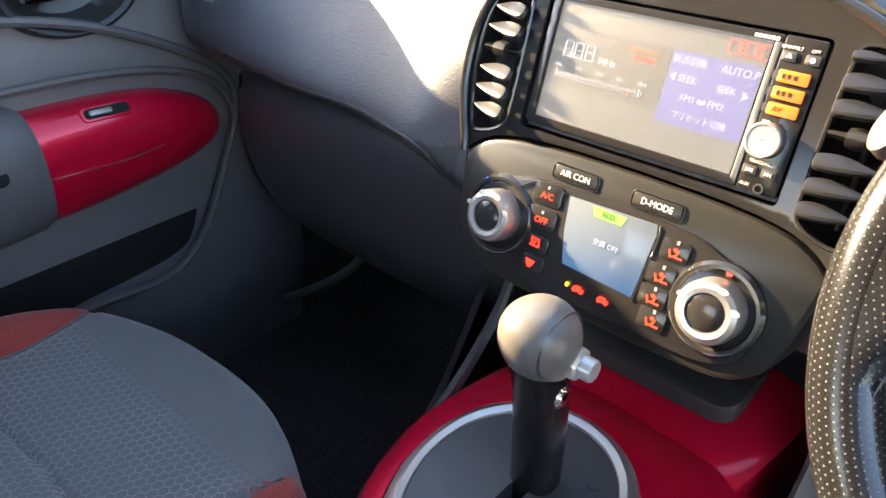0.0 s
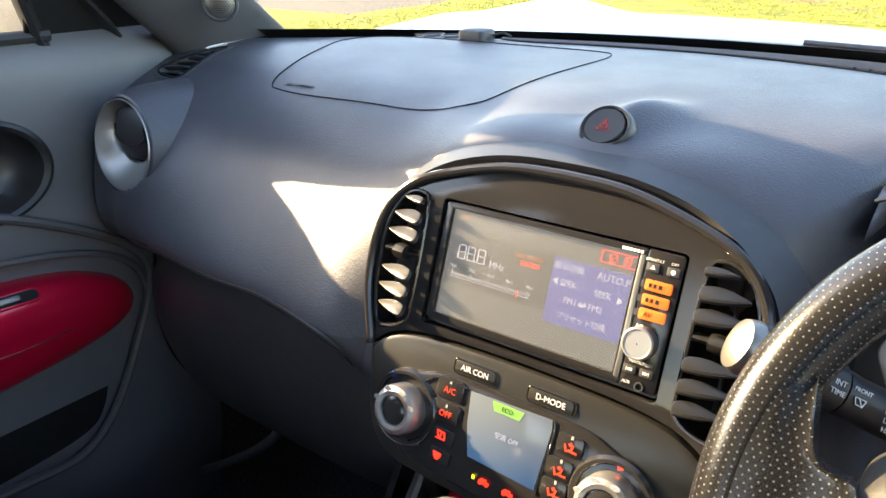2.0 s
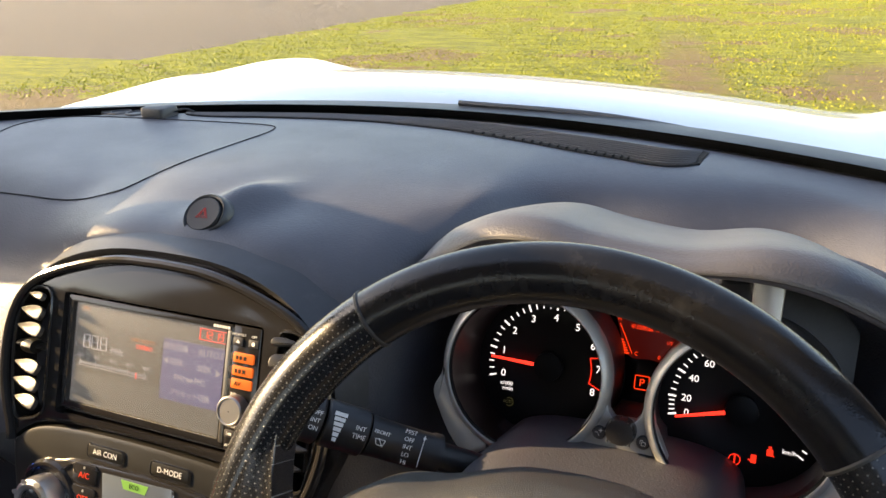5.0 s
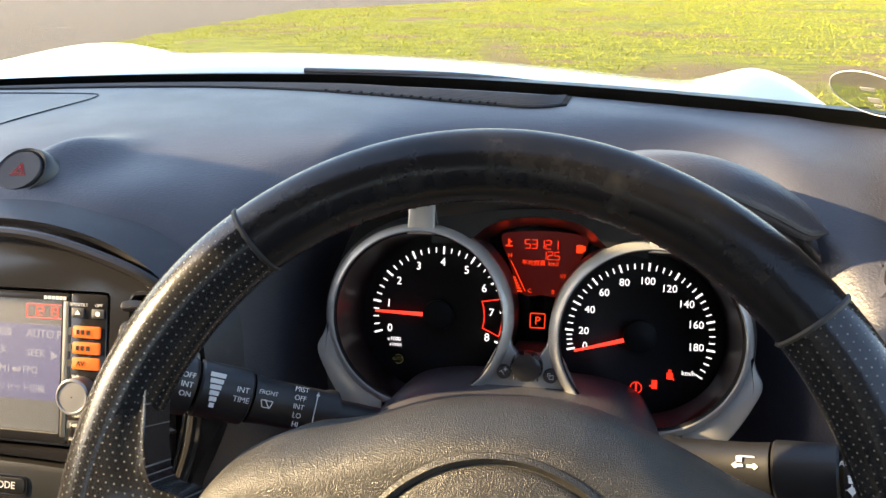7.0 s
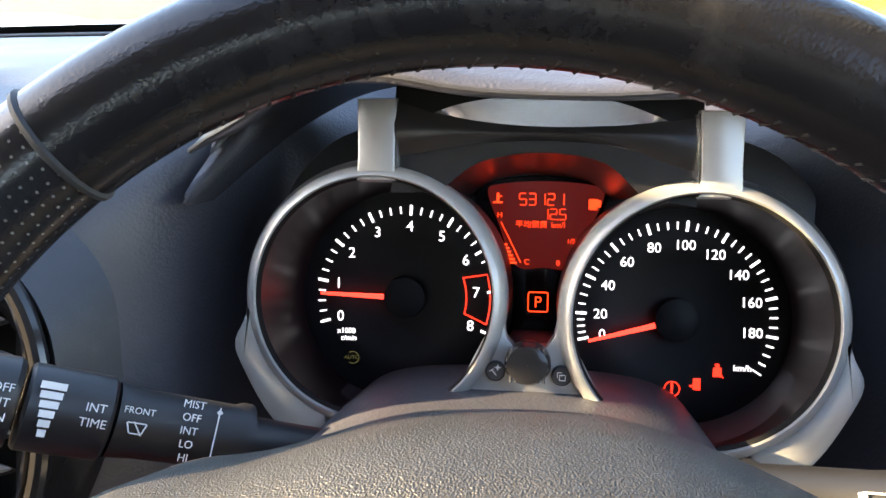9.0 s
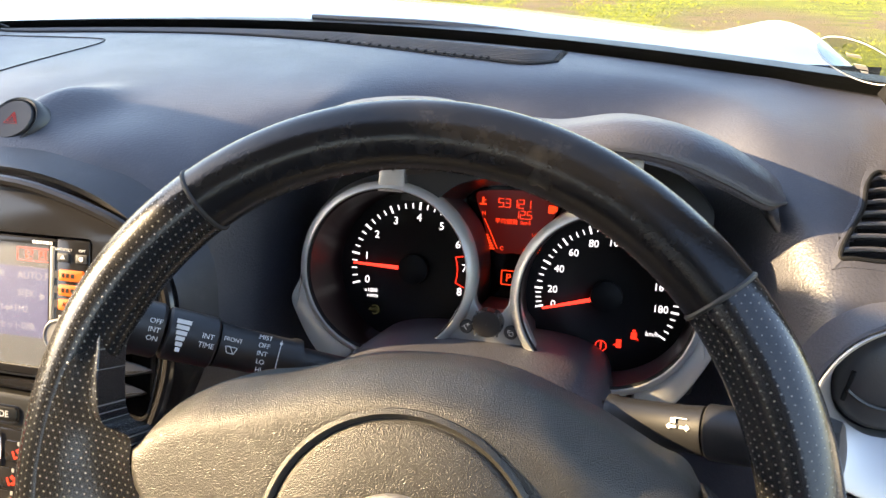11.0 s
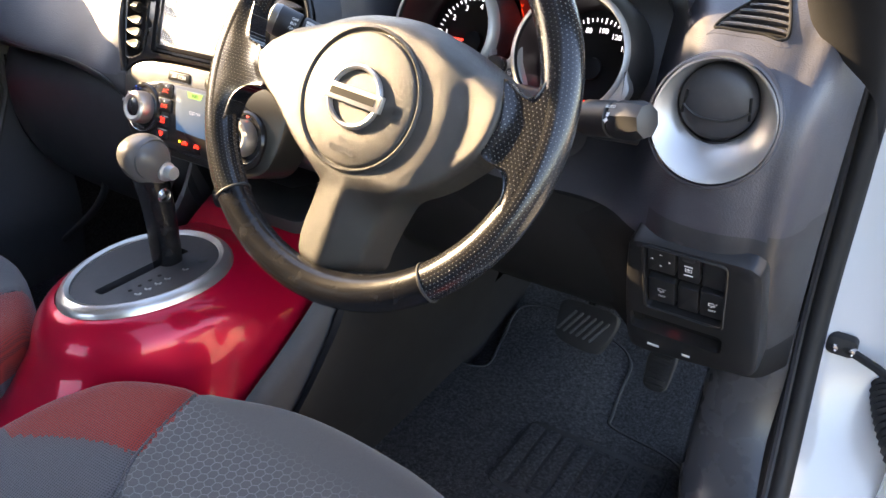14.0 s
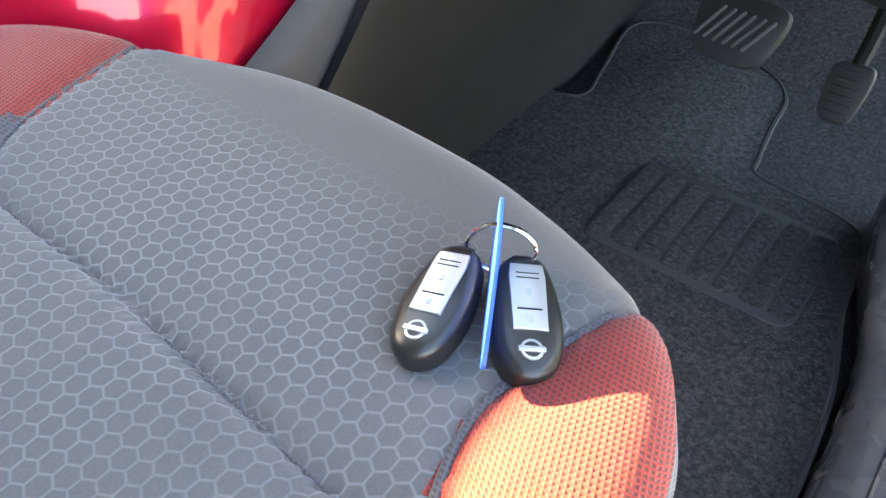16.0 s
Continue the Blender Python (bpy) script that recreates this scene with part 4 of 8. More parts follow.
gps = thing("antenna_puck", (-0.352, 0.41, 1.07), "small black square antenna puck on an oval plate", "antenna")
p0, nn = on_dash(-0.352, 0.408, 0.0)
mg = axes(p0, (1, 0, 0), (0, 1, 0.02))
part("puck", plate(rounded(0.042, 0.036, 0.007), 0.0, 0.014, 0.005, mg), M_HARD, gps)
part("lead", tube(smooth_curve([mg @ Vector(v) for v in ((0.02, 0.008, 0.005), (0.035, 0.012, 0.009), (0.04, 0.025, 0.003))], 12), 0.0016, 6), M_RUBBER, gps)
mp = axes(on_dash(-0.40, 0.408, 0.0)[0], (1, 0, 0), (0, 1, 0.02))
pl_ = part("oval_plate", plate(ring2(0.02, 32, squash=(3.1, 0.75)), -0.004, 0.002, 0.001, mp), M_HARD, gps)
for dx in (-0.025, 0.005):
    part("socket", lathe([(0.012, 0.002), (0.013, 0.0035), (0.015, 0.0035), (0.016, 0.002)], shift(mp, dx, 0.0), 24), M_HARD, pl_)


def defroster():
    g = thing("defroster_grille", (0.05, 0.45, 1.07), "long grey ribbed demister grille at the foot of the windscreen", "air vent")
    near = smooth_curve([(-0.330, 0.450), (-0.322, 0.428), (-0.275, 0.421), (-0.171, 0.445), (-0.047, 0.458), (0.071, 0.440), (0.17, 0.405), (0.245, 0.374), (0.311, 0.350), (0.345, 0.337), (0.369, 0.338), (0.388, 0.352)], 70)
    far_ = [(p[0] + 0.006, min(p[1] + 0.070, 0.505 - 0.62 * p[0] ** 2)) for p in near]

    def place(k, f, lift):
        return on_dash(near[k][0] + (far_[k][0] - near[k][0]) * f, near[k][1] + (far_[k][1] - near[k][1]) * f, lift)[0]
    ks = range(len(near))
    part("tray", sheet([[place(k, f, 0.0010) for k in ks] for f in np.linspace(0, 1, 6)]), M_MESH, g, "fine grey mesh strip")
    part("edge", tube([place(k, 0.0, 0.0006) for k in ks], 0.0010, 5), M_BLACK, g)
    for f in np.linspace(0.10, 0.94, 8):
        part("rib", tube([place(k, f, 0.0016) for k in ks[2:-2]], 0.0011, 5), M_TRIM, g)
    for k in range(34, 52):
        a, b = place(k, 0.03, 0.0016), place(k, 0.10, 0.0016)
        part("slot", tube([a, b], 0.0016, 5), M_BLACK, g)


M_MESH = carpet("grey demister mesh", (0.040, 0.040, 0.038), (0.105, 0.102, 0.095))
defroster()


def hazard():
    h = thing("hazard_switch", (0.005, 0.065, 1.07), "round black hazard warning switch with a red triangle", "switch")
    m = axes((0.005, 0.0643, 1.0640), (1, 0, 0), (0, 0.72, 0.69)) @ Matrix.Scale(0.86, 4)
    part("collar", lathe([(0.030, -0.026), (0.0262, -0.006), (0.0245, 0.0), (0.0228, 0.002), (0.0205, 0.001), (0.0198, -0.006)], m, 48), M_CORNER, h)
    part("button", lathe([(0.0193, -0.008), (0.0193, 0.0015), (0.0182, 0.0032), (0.012, 0.0030), (0.004, 0.0026), (0.0005, 0.0026)], m, 48), M_STALK, h)
    tri = [(0, 0.0066), (-0.0064, -0.0046), (0.0064, -0.0046)]
    for s in (1.0, 0.55):
        pts = [m @ Vector((a * s, b * s, 0.0033)) for a, b in tri]
        part("triangle", tube([pts[0], pts[1], pts[2]], 0.00034, 5, True), E_DIM, h)


hazard()


def visor():
    """The hood over the gauges: two low swells and a thin lip."""
    v = thing("gauge_hood", (0.37, 0.12, 1.05), "grained black hood over the gauges with two swells", "gauge hood")
    xs = [0.196, 0.210, 0.228, 0.262, 0.30, 0.345, 0.40, 0.45, 0.487, 0.520, 0.545, 0.559]
    crest = [1.040, 1.054, 1.068, 1.084, 1.088, 1.080, 1.076, 1.083, 1.079, 1.066, 1.050, 1.038]
    back = [0.12, 0.16, 0.19, 0.215, 0.225, 0.225, 0.22, 0.22, 0.21, 0.19, 0.165, 0.14]
    lipy = [0.085, 0.078, 0.073, 0.066, 0.060, 0.058, 0.058, 0.060, 0.066, 0.073, 0.080, 0.088]
    slim = [0.25, 0.6, 0.9, 0.77, 0.72, 0.62, 0.52, 0.85, 1.05, 1.15, 1.0, 0.35]
    st = []
    for x, c, b, ly, k in zip(xs, crest, back, lipy, slim):
        lip = c - 0.013 * k
        st.append((x, [(b - 0.008, c - 0.034), (b - 0.016, c - 0.026), (b * 0.5 + ly * 0.5 + 0.005, c - 0.011), (ly + 0.032, c - 0.001), (ly + 0.012, c - 0.003), (ly + 0.003, lip + 0.003 * k), (ly, lip - 0.003 * k), (ly + 0.005, lip - 0.009 * k), (ly + 0.04, lip - 0.005 * k), (b - 0.05, c - 0.026), (b - 0.016, c - 0.036)]))
    part("shell", loft(st, 90, 44), M_DASH, v, sharp=60)
    edge = smooth_curve([(x, ly + 0.0008, c - 0.0165 * k) for x, c, ly, k in zip(xs, crest, lipy, slim)], 80)
    part("lip", tube(edge, 0.0016, 8), M_HARD, v, "thin rounded front lip")


visor()
# ---- centre stack ----
STK = axes((0, 0, 1.0), (1, 0, 0), (0, 0.33, 0.944))
HALF = [(0.0, 0.039), (0.04, 0.0375), (0.072, 0.032), (0.112, 0.020), (0.136, 0.009), (0.152, -0.006), (0.162, -0.026), (0.1665, -0.05), (0.166, -0.08), (0.161, -0.104), (0.153, -0.128), (0.1515, -0.138)]
VENT_R = [(0.1185, -0.004), (0.126, 0.003), (0.138, 0.001), (0.148, -0.008), (0.1555, -0.024), (0.159, -0.045), (0.1585, -0.075), (0.1545, -0.1), (0.149, -0.117), (0.135, -0.117), (0.119, -0.108), (0.1165, -0.09), (0.1165, -0.045)]


def mirror2(pts):
    return [(-a, b) for a, b in pts][::-1]


def centre_panel():
    c = thing("stack_surround", (0, -0.02, 0.9), "gloss black arched surround of the centre stack", "dashboard panel")
    right = [tuple(p) for p in smooth_curve(HALF, 50)]
    low = [tuple(p) for p in smooth_curve([(0.1515, -0.138), (0.135, -0.125), (0.112, -0.1165), (0.07, -0.112), (0.0, -0.1105)], 20)][1:-1]
    outline = right + low + [(0.0, -0.1105)] + mirror2(low) + mirror2(right)[:-1]
    nav = at(0.0, -0.051, rounded(0.208, 0.107, 0.004, 3))
    vr = [tuple(p) for p in smooth_curve(VENT_R, 44, True)]
    part("surround", plate(outline, -0.05, 0.0, 0.004, STK, [nav, vr, mirror2(vr)]), M_PIANO, c)
    arch = [STK @ Vector((a, b, 0.0015)) for a, b in mirror2(right)[:-1] + right]
    part("rim", tube(arch, 0.0042, 10), M_PIANO, c, "raised glossy rim of the arch")
    for vents in (vr, mirror2(vr)):
        part("vent_rim", tube([STK @ Vector((a, b, 0.0005)) for a, b in vents], 0.0016, 6, True), M_PIANO, c)
    col = [tuple(p) for p in smooth_curve([(-0.170, -0.06), (-0.166, -0.02), (-0.150, 0.008), (-0.112, 0.034), (-0.06, 0.049), (0.0, 0.0525), (0.06, 0.049), (0.112, 0.034), (0.150, 0.008), (0.170, -0.02), (0.176, -0.06)], 70)]
    inner = [(a * 0.965, b - 0.008) for a, b in col]
    rows = [[STK @ Vector((*p, -0.03)) for p in [(a * 1.05, b + 0.012) for a, b in col]], [STK @ Vector((a, b, -0.008)) for a, b in col], [STK @ Vector((a * 0.985, b - 0.004, -0.001)) for a, b in col], [STK @ Vector((*p, -0.004)) for p in inner], [STK @ Vector((*p, -0.02)) for p in inner]]
    part("collar", sheet(rows), M_HARD, c, "coarse grained black collar", sharp=60)
    # satin lower fascia with the two mode keys
    lo = [(-0.1515, -0.1395), (-0.135, -0.1265), (-0.112, -0.118), (-0.07, -0.1135), (0.0, -0.112)]
    top = [tuple(p) for p in smooth_curve(lo + mirror2(lo)[1:], 50)]
    under = [(0.150, -0.150), (0.146, -0.172), (0.140, -0.195), (0.128, -0.216), (0.105, -0.229), (0.06, -0.2325), (0.0, -0.233), (-0.06, -0.2325), (-0.105, -0.229), (-0.128, -0.216), (-0.140, -0.195), (-0.146, -0.172), (-0.150, -0.150)]
    part("fascia", plate(top + [tuple(p) for p in smooth_curve(under, 50)], -0.05, 0.001, 0.005, STK), M_SATINB, c, "satin black lower fascia")
    for x, t in ((-0.0405, "AIR CON"), (0.0285, "D-MODE")):
        k = part("mode_key", plate(at(x, -0.1285, rounded(0.039, 0.0105, 0.003)), 0.0, 0.0024, 0.0008, STK), M_SATINB, c)
        part("key_rim", tube([STK @ Vector((a, b, 0.0016)) for a, b in at(x, -0.1285, rounded(0.041, 0.0125, 0.0035))], 0.0005, 5, True), M_PIANO, k)
        words(t, 0.0068, shift(STK, x, -0.1286, 0.0027), M_INK, k, squeeze=0.95)
    return c


M_LOUVRE = plain("satin black louvre plastic", (0.020, 0.0195, 0.019), 0.32, 0.0, 0.00003, 2500)


def vent_slats():
    for s in (-1, 1):
        v = thing("side_air_vent", STK @ Vector((0.138 * s, -0.06, -0.02)), "narrow curved air vent with lens-shaped louvres", "air vent", "centre air vents")
        vr = [tuple(p) for p in smooth_curve(VENT_R, 30, True)]
        vr = vr if s > 0 else mirror2(vr)
        back = [STK @ Vector((a, b, -0.03)) for a, b in vr]
        bm = bmesh.new()
        bm.faces.new([bm.verts.new(p) for p in back])
        part("backing", finish(bm), M_BLACK, v)
        for i, y in enumerate((-0.004, -0.019, -0.0345, -0.0675, -0.083, -0.0985)):
            x0, x1 = 0.1180, 0.1545 - 0.9 * max(0, y + 0.03) ** 1.2 - (0.004 if y < -0.09 else 0)
            if i == 0:
                x1 = 0.140
            hh = 0.0035 if i == 0 else 0.0062
            # a leaf: blunt at the inner end, pointed outwards, its lower edge nearer
            leaf = [(0.0, 0.55), (0.25, 0.95), (0.5, 0.9), (0.75, 0.55), (1.0, 0.0), (0.75, -0.45), (0.5, -0.75), (0.25, -0.9), (0.0, -0.8)]
            o = [(x0 + (x1 - x0) * u, y + hh * w) for u, w in leaf]
            o = [tuple(p) for p in smooth_curve(o, 30, True)]
            lean = Matrix.Translation((0.136 * s, y, 0.0060)) @ Matrix.Rotation(radians(12 * s), 4, "Y") @ Matrix.Rotation(radians(-26), 4, "X") @ Matrix.Translation((-0.136 * s, -y, 0))
            part("louvre", plate(o if s > 0 else mirror2(o), -0.003, 0.001, 0.0008, STK @ lean), M_LOUVRE, v)
        part("bar", tube([STK @ Vector((0.136 * s, 0.0, -0.024)), STK @ Vector((0.138 * s, -0.11, -0.024))], 0.0018, 6), M_HARD, v)
        w = part("louvre", sheet([[STK @ Vector((0.118 * s + (0.036 * s) * u, -0.051 + 0.003 * math.sin(a), -0.0050 + 0.008 * math.cos(a))) for a in np.linspace(0, 2 * math.pi, 10, endpoint=False)] for u in np.linspace(0, 1, 5)], wrap_v=True, caps=True), M_SATINB, v)
        part("slider", sheet([[STK @ Vector((0.130 * s + 0.011 * s * u, -0.051 + 0.0070 * math.sin(a) * (1 - 0.25 * abs(u - 0.5)), 0.001 + 0.008 * math.cos(a))) for a in np.linspace(0, 2 * math.pi, 12, endpoint=False)] for u in np.linspace(0, 1, 5)], wrap_v=True, caps=True), M_SATINB, v)


def head_unit():
    h = thing("head_unit", (0, 0, 0.95), "double-height car radio with a lit grey touch screen", "car radio")
    part("chassis", plate(at(0.0, -0.051, rounded(0.204, 0.103, 0.003)), -0.04, -0.008, 0.0, STK), M_HARD, h)
    frame_o, frame_i = at(-0.0135, -0.0495, rounded(0.177, 0.100, 0.003)), at(-0.0135, -0.0490, rounded(0.163, 0.0885, 0.0015))
    part("bezel", plate(frame_o, -0.008, -0.002, 0.0015, STK, [frame_i]), M_PIANO, h)
    S = shift(STK, 0, 0, -0.0065)
    scr = part("screen", plate(at(-0.0135, -0.0490, rounded(0.164, 0.0895, 0)), -0.002, 0.0, 0.0, S), E_SCREEN, h, "lit grey lcd screen")
    part("menu_field", plate(at(0.0345, -0.0475, rounded(0.0625, 0.0505, 0)), 0.0, 0.0004, 0.0, S), E_PANEL, scr, "violet menu field")
    part("tuner_field", plate(at(-0.0455, -0.0440, rounded(0.0945, 0.044, 0)), 0.0, 0.0003, 0.0, S), E_SCRDARK, scr)
    pane = part("touch_panel", plate(at(-0.0135, -0.0490, rounded(0.1635, 0.0890, 0)), 0.0022, 0.0028, 0.0, S), M_TOUCH, scr, "glossy clear touch panel")
    pane.visible_shadow = False
    T = shift(S, 0, 0, 0.0008)
    part("frequency", bars(digits("88.8", -0.0835, -0.0385, 0.0112, 0.062), T), E_TEXT, scr)
    words("MHz", 0.0075, shift(T, -0.0455, -0.0425), E_TEXT, scr)
    words("FM1", 0.005, shift(T, -0.083, -0.0105), E_AMBER, scr)
    words("USER PRESETS", 0.0042, shift(T, -0.0185, -0.0290), E_AMBER, scr)
    words("STEREO", 0.0050, shift(T, -0.0165, -0.0345), E_ORED, scr)
    part("scale_line", bars([(-0.086 + 0.002 * i, -0.0575, 0.0003, 0.0022 if i % 9 else 0.006) for i in range(38)] + [(-0.049, -0.0600, 0.075, 0.0002)], T), E_TEXT, scr)
    part("tuner_mark", bars([(-0.0225, -0.059, 0.0008, 0.0055)], T), E_RED, scr)
    for x, t in ((-0.086, "76.0"), (-0.0675, "79.5"), (-0.049, "83.0"), (-0.031, "86.5"), (-0.013, "90.0")):
        words(t, 0.0038, shift(T, x, -0.0515), E_TEXT, scr)
    for x, y, t, z in ((0.0165, -0.0285, "表示切換", 0.0066), (0.0525, -0.0285, "AUTO.P", 0.0078), (0.0185, -0.0405, "SEEK", 0.0070), (0.0470, -0.0415, "SEEK", 0.0070), (0.033, -0.0530, "FM1⇔FM2", 0.0070), (0.034, -0.0655, "プリセット切換", 0.0062)):
        words(t, z, shift(T, x, y), E_TEXT, scr, squeeze=0.95)
    tri = [(-0.0025, 0), (0.0020, 0.003), (0.0020, -0.003)]
    part("arrow", plate(at(0.0075, -0.0400, tri), 0, 0.0002, 0, T), E_TEXT, scr)
    part("arrow", plate(at(0.0605, -0.0425, [(-a, b) for a, b in tri]), 0, 0.0002, 0, T), E_TEXT, scr)
    ck = shift(T, 0, 0)
    part("clock_frame", bars([(0.0545, -0.0085, 0.030, 0.0005), (0.0545, -0.0175, 0.030, 0.0005), (0.0395, -0.013, 0.0005, 0.009), (0.0695, -0.013, 0.0005, 0.009)], ck), E_RED, scr)
    part("clock", bars(digits("12:19", 0.0430, -0.013, 0.0058, 0.075), ck), E_ORED, scr)
    # key column
    part("key_column", plate(at(0.0880, -0.0495, rounded(0.0268, 0.100, 0.002)), -0.008, -0.0015, 0.001, STK), M_PIANO, h)
    # screen's right wall catching light, put in as a metal strip
    part("lit_edge", plate(at(0.0715, -0.0500, rounded(0.0045, 0.090, 0.001)), -0.006, -0.0012, 0.0008, STK), M_KNURL, h, "pale strip for the lit right wall of the screen")
    K = shift(STK, 0, 0, -0.0012)
    for x, t in ((0.0805, "OPEN/TILT"), (0.0950, "OPT")):
        words(t, 0.0028, shift(K, x, -0.0068), M_INK, h)
        k = part("small_key", plate(at(x, -0.0122, rounded(0.0092, 0.0062, 0.001)), -0.003, 0.0008, 0.0004, K), M_HARD, h)
        part("mark", plate(at(x, -0.0122, [(0, 0.002), (-0.002, -0.001), (0.002, -0.001)] if x < 0.09 else ring2(0.0017, 10)), 0, 0.001, 0, K), M_INK, k)
    for y, t in ((-0.0245, ""), (-0.0350, ""), (-0.0452, "AV")):
        k = part("orange_key", plate(at(0.0872, y, rounded(0.0195, 0.0078, 0.0012)), -0.003, 0.0012, 0.0006, K), E_ORANGE, h, "lit orange key")
        if t:
            words(t, 0.0048, shift(K, 0.0840, y, 0.0015), M_BLACK, k)
        else:
            part("print", bars([(0.0815, y, 0.002, 0.003), (0.0850, y, 0.002, 0.003), (0.089, y, 0.0025, 0.003)], shift(K, 0, 0, 0.0014), 0.0002), M_BLACK, k)
        part("key_notch", plate(at(0.0755, y, rounded(0.003, 0.005, 0.0005)), -0.003, 0.0006, 0, K), M_HARD, h)
    part("volume_knob", lathe([(0.0118, -0.004), (0.0118, 0.009), (0.0108, 0.0104), (0.0100, 0.0104), (0.0095, 0.0098), (0.0005, 0.0100)], shift(K, 0.0845, -0.0655), 48), M_BOWL, h, "brushed metal volume knob")
    for y, t in ((-0.0545, "音量"), (-0.0800, "TRACK/P.LIST")):
        words(t, 0.0030, shift(K, 0.0800 if y > -0.07 else 0.0870, y), M_INK, h)
    for x, f in ((0.0800, 1), (0.0925, -1)):
        k = part("track_key", plate(at(x, -0.0860, rounded(0.0095, 0.0058, 0.001)), -0.003, 0.0006, 0.0003, K), M_HARD, h)
        part("mark", bars([(x - 0.002 * f, -0.086, 0.0004, 0.003)], shift(K, 0, 0, 0.0009), 0.0002), M_INK, k)
        for dx in (0.0, 0.0018):
            part("mark", plate(at(x + (dx - 0.0005) * f, -0.0860, [(-0.001 * f, 0), (0.001 * f, 0.0014), (0.001 * f, -0.0014)]), 0, 0.001, 0, K), M_INK, k)
    words("AUX", 0.0030, shift(K, 0.0795, -0.0955), M_INK, h)
    part("jack", lathe([(0.0035, 0.0), (0.0034, 0.0012), (0.0024, 0.0012), (0.0020, -0.003), (0.0003, -0.004)], shift(K, 0.0895, -0.0965), 24), M_HARD, h)
    part("print", bars([(0.056 + 0.0028 * i, -0.0032, 0.0020, 0.0022) for i in range(6)], shift(STK, 0, 0, -0.0018), 0.0002), M_INK, h)


def climate_panel():
    c = thing("climate_panel", (0, -0.06, 0.82), "gloss black climate panel with red lit keys and silver knobs", "climate control")
    A = shift(STK, 0, 0, 0.001)
    top = smooth_curve([(-0.126, -0.180), (-0.120, -0.160), (-0.104, -0.148), (-0.086, -0.1425), (-0.065, -0.1385), (0.0, -0.1365), (0.06, -0.1385), (0.086, -0.146), (0.110, -0.156), (0.123, -0.178)], 44)
    low = smooth_curve([(0.123, -0.188), (0.115, -0.210), (0.09, -0.222), (0.03, -0.2235), (-0.03, -0.2235), (-0.09, -0.218), (-0.116, -0.205), (-0.125, -0.190)], 40)
    part("panel", plate([tuple(p) for p in top] + [tuple(p) for p in low], -0.01, 0.004, 0.003, A), M_PIANO, c)
    B = shift(A, 0, 0, 0.004)
    scr = part("display", plate([(-0.0385, -0.143), (0.0345, -0.1405), (0.036, -0.148), (0.034, -0.17), (0.0315, -0.198), (-0.030, -0.195), (-0.036, -0.17)], -0.001, 0.0006, 0.0002, B), M_CLIMATE, c, "lit grey climate screen with a blue sky reflection painted in below")
    part("eco_flag", plate(at(-0.003, -0.1475, [(-0.0145, 0.004), (0.0145, 0.004), (0.0115, -0.0035), (-0.0115, -0.0035)]), 0.0, 0.0010, 0.0, B), E_ECO, scr)
    words("ECO", 0.0052, shift(B, -0.003, -0.1472, 0.0014), M_BLACK, scr)
    words("空調 OFF", 0.0054, shift(B, 0.001, -0.1690, 0.0012), E_TEXT, scr)
    C = shift(B, 0, 0, 0.0014)

    def key(poly, mk):
        k = part("key", plate(poly, -0.002, 0.0014, 0.0008, B), M_PIANO, c)
        mk(k)
        return k
    def icon(rects, mat_):
        return lambda k: part("symbol", bars(rects, C), mat_, k)
    lx = -0.0575
    for y, t in ((-0.1495, "A/C"), (-0.1695, "OFF")):
        key(at(lx, y + 0.0015, rounded(0.0265, 0.0175, 0.003)), lambda k: (words(t, 0.0072, shift(C, lx, y), E_ORED, k), part("lamp", bars([(lx, y + 0.0068, 0.0016, 0.0022)], C), M_GREYINK, k)))
    key(at(lx + 0.002, -0.1885, rounded(0.021, 0.014, 0.003)), icon([(lx, -0.1905, 0.0095, 0.0012), (lx - 0.003, -0.187, 0.0013, 0.006, 15), (lx, -0.187, 0.0013, 0.006, -15), (lx + 0.0035, -0.187, 0.0015, 0.006, 10), (lx, -0.1845, 0.0080, 0.0012, -6)], E_RED))
    key(at(lx + 0.002, -0.2055, rounded(0.021, 0.013, 0.003)), icon([(lx, -0.2030, 0.0085, 0.0014, -4), (lx, -0.2050, 0.0068, 0.0030), (lx, -0.2075, 0.0036, 0.0020)], E_RED))
    part("lamp", bars([(-0.0205, -0.2085, 0.0022, 0.0030)], C), E_YELLOW, c, "yellow tell-tale")
    for x in (-0.0105, 0.0115):
        part("symbol", bars([(x, -0.2095, 0.0095, 0.0026), (x - 0.0005, -0.2076, 0.0055, 0.0022), (x - 0.003, -0.2112, 0.002, 0.001), (x + 0.003, -0.2112, 0.002, 0.001)], C), E_RED, c)
    for x, y in ((0.0525, -0.1545), (0.0480, -0.1745), (0.0470, -0.1915), (0.0515, -0.2075)):
        key(at(x, y + 0.001, rounded(0.022, 0.0155, 0.003)), icon([(x - 0.003, y - 0.0015, 0.0014, 0.0058, 20), (x + 0.0005, y + 0.002, 0.0026, 0.0026, 45), (x + 0.002, y - 0.001, 0.0014, 0.006, -20), (x + 0.0035, y - 0.0032, 0.006, 0.0013), (x - 0.0005, y - 0.003, 0.005, 0.0013, 25)], E_ORED))
        part("lamp", bars([(x + 0.001, y + 0.0072, 0.0018, 0.0026)], C), M_GREYINK, c)
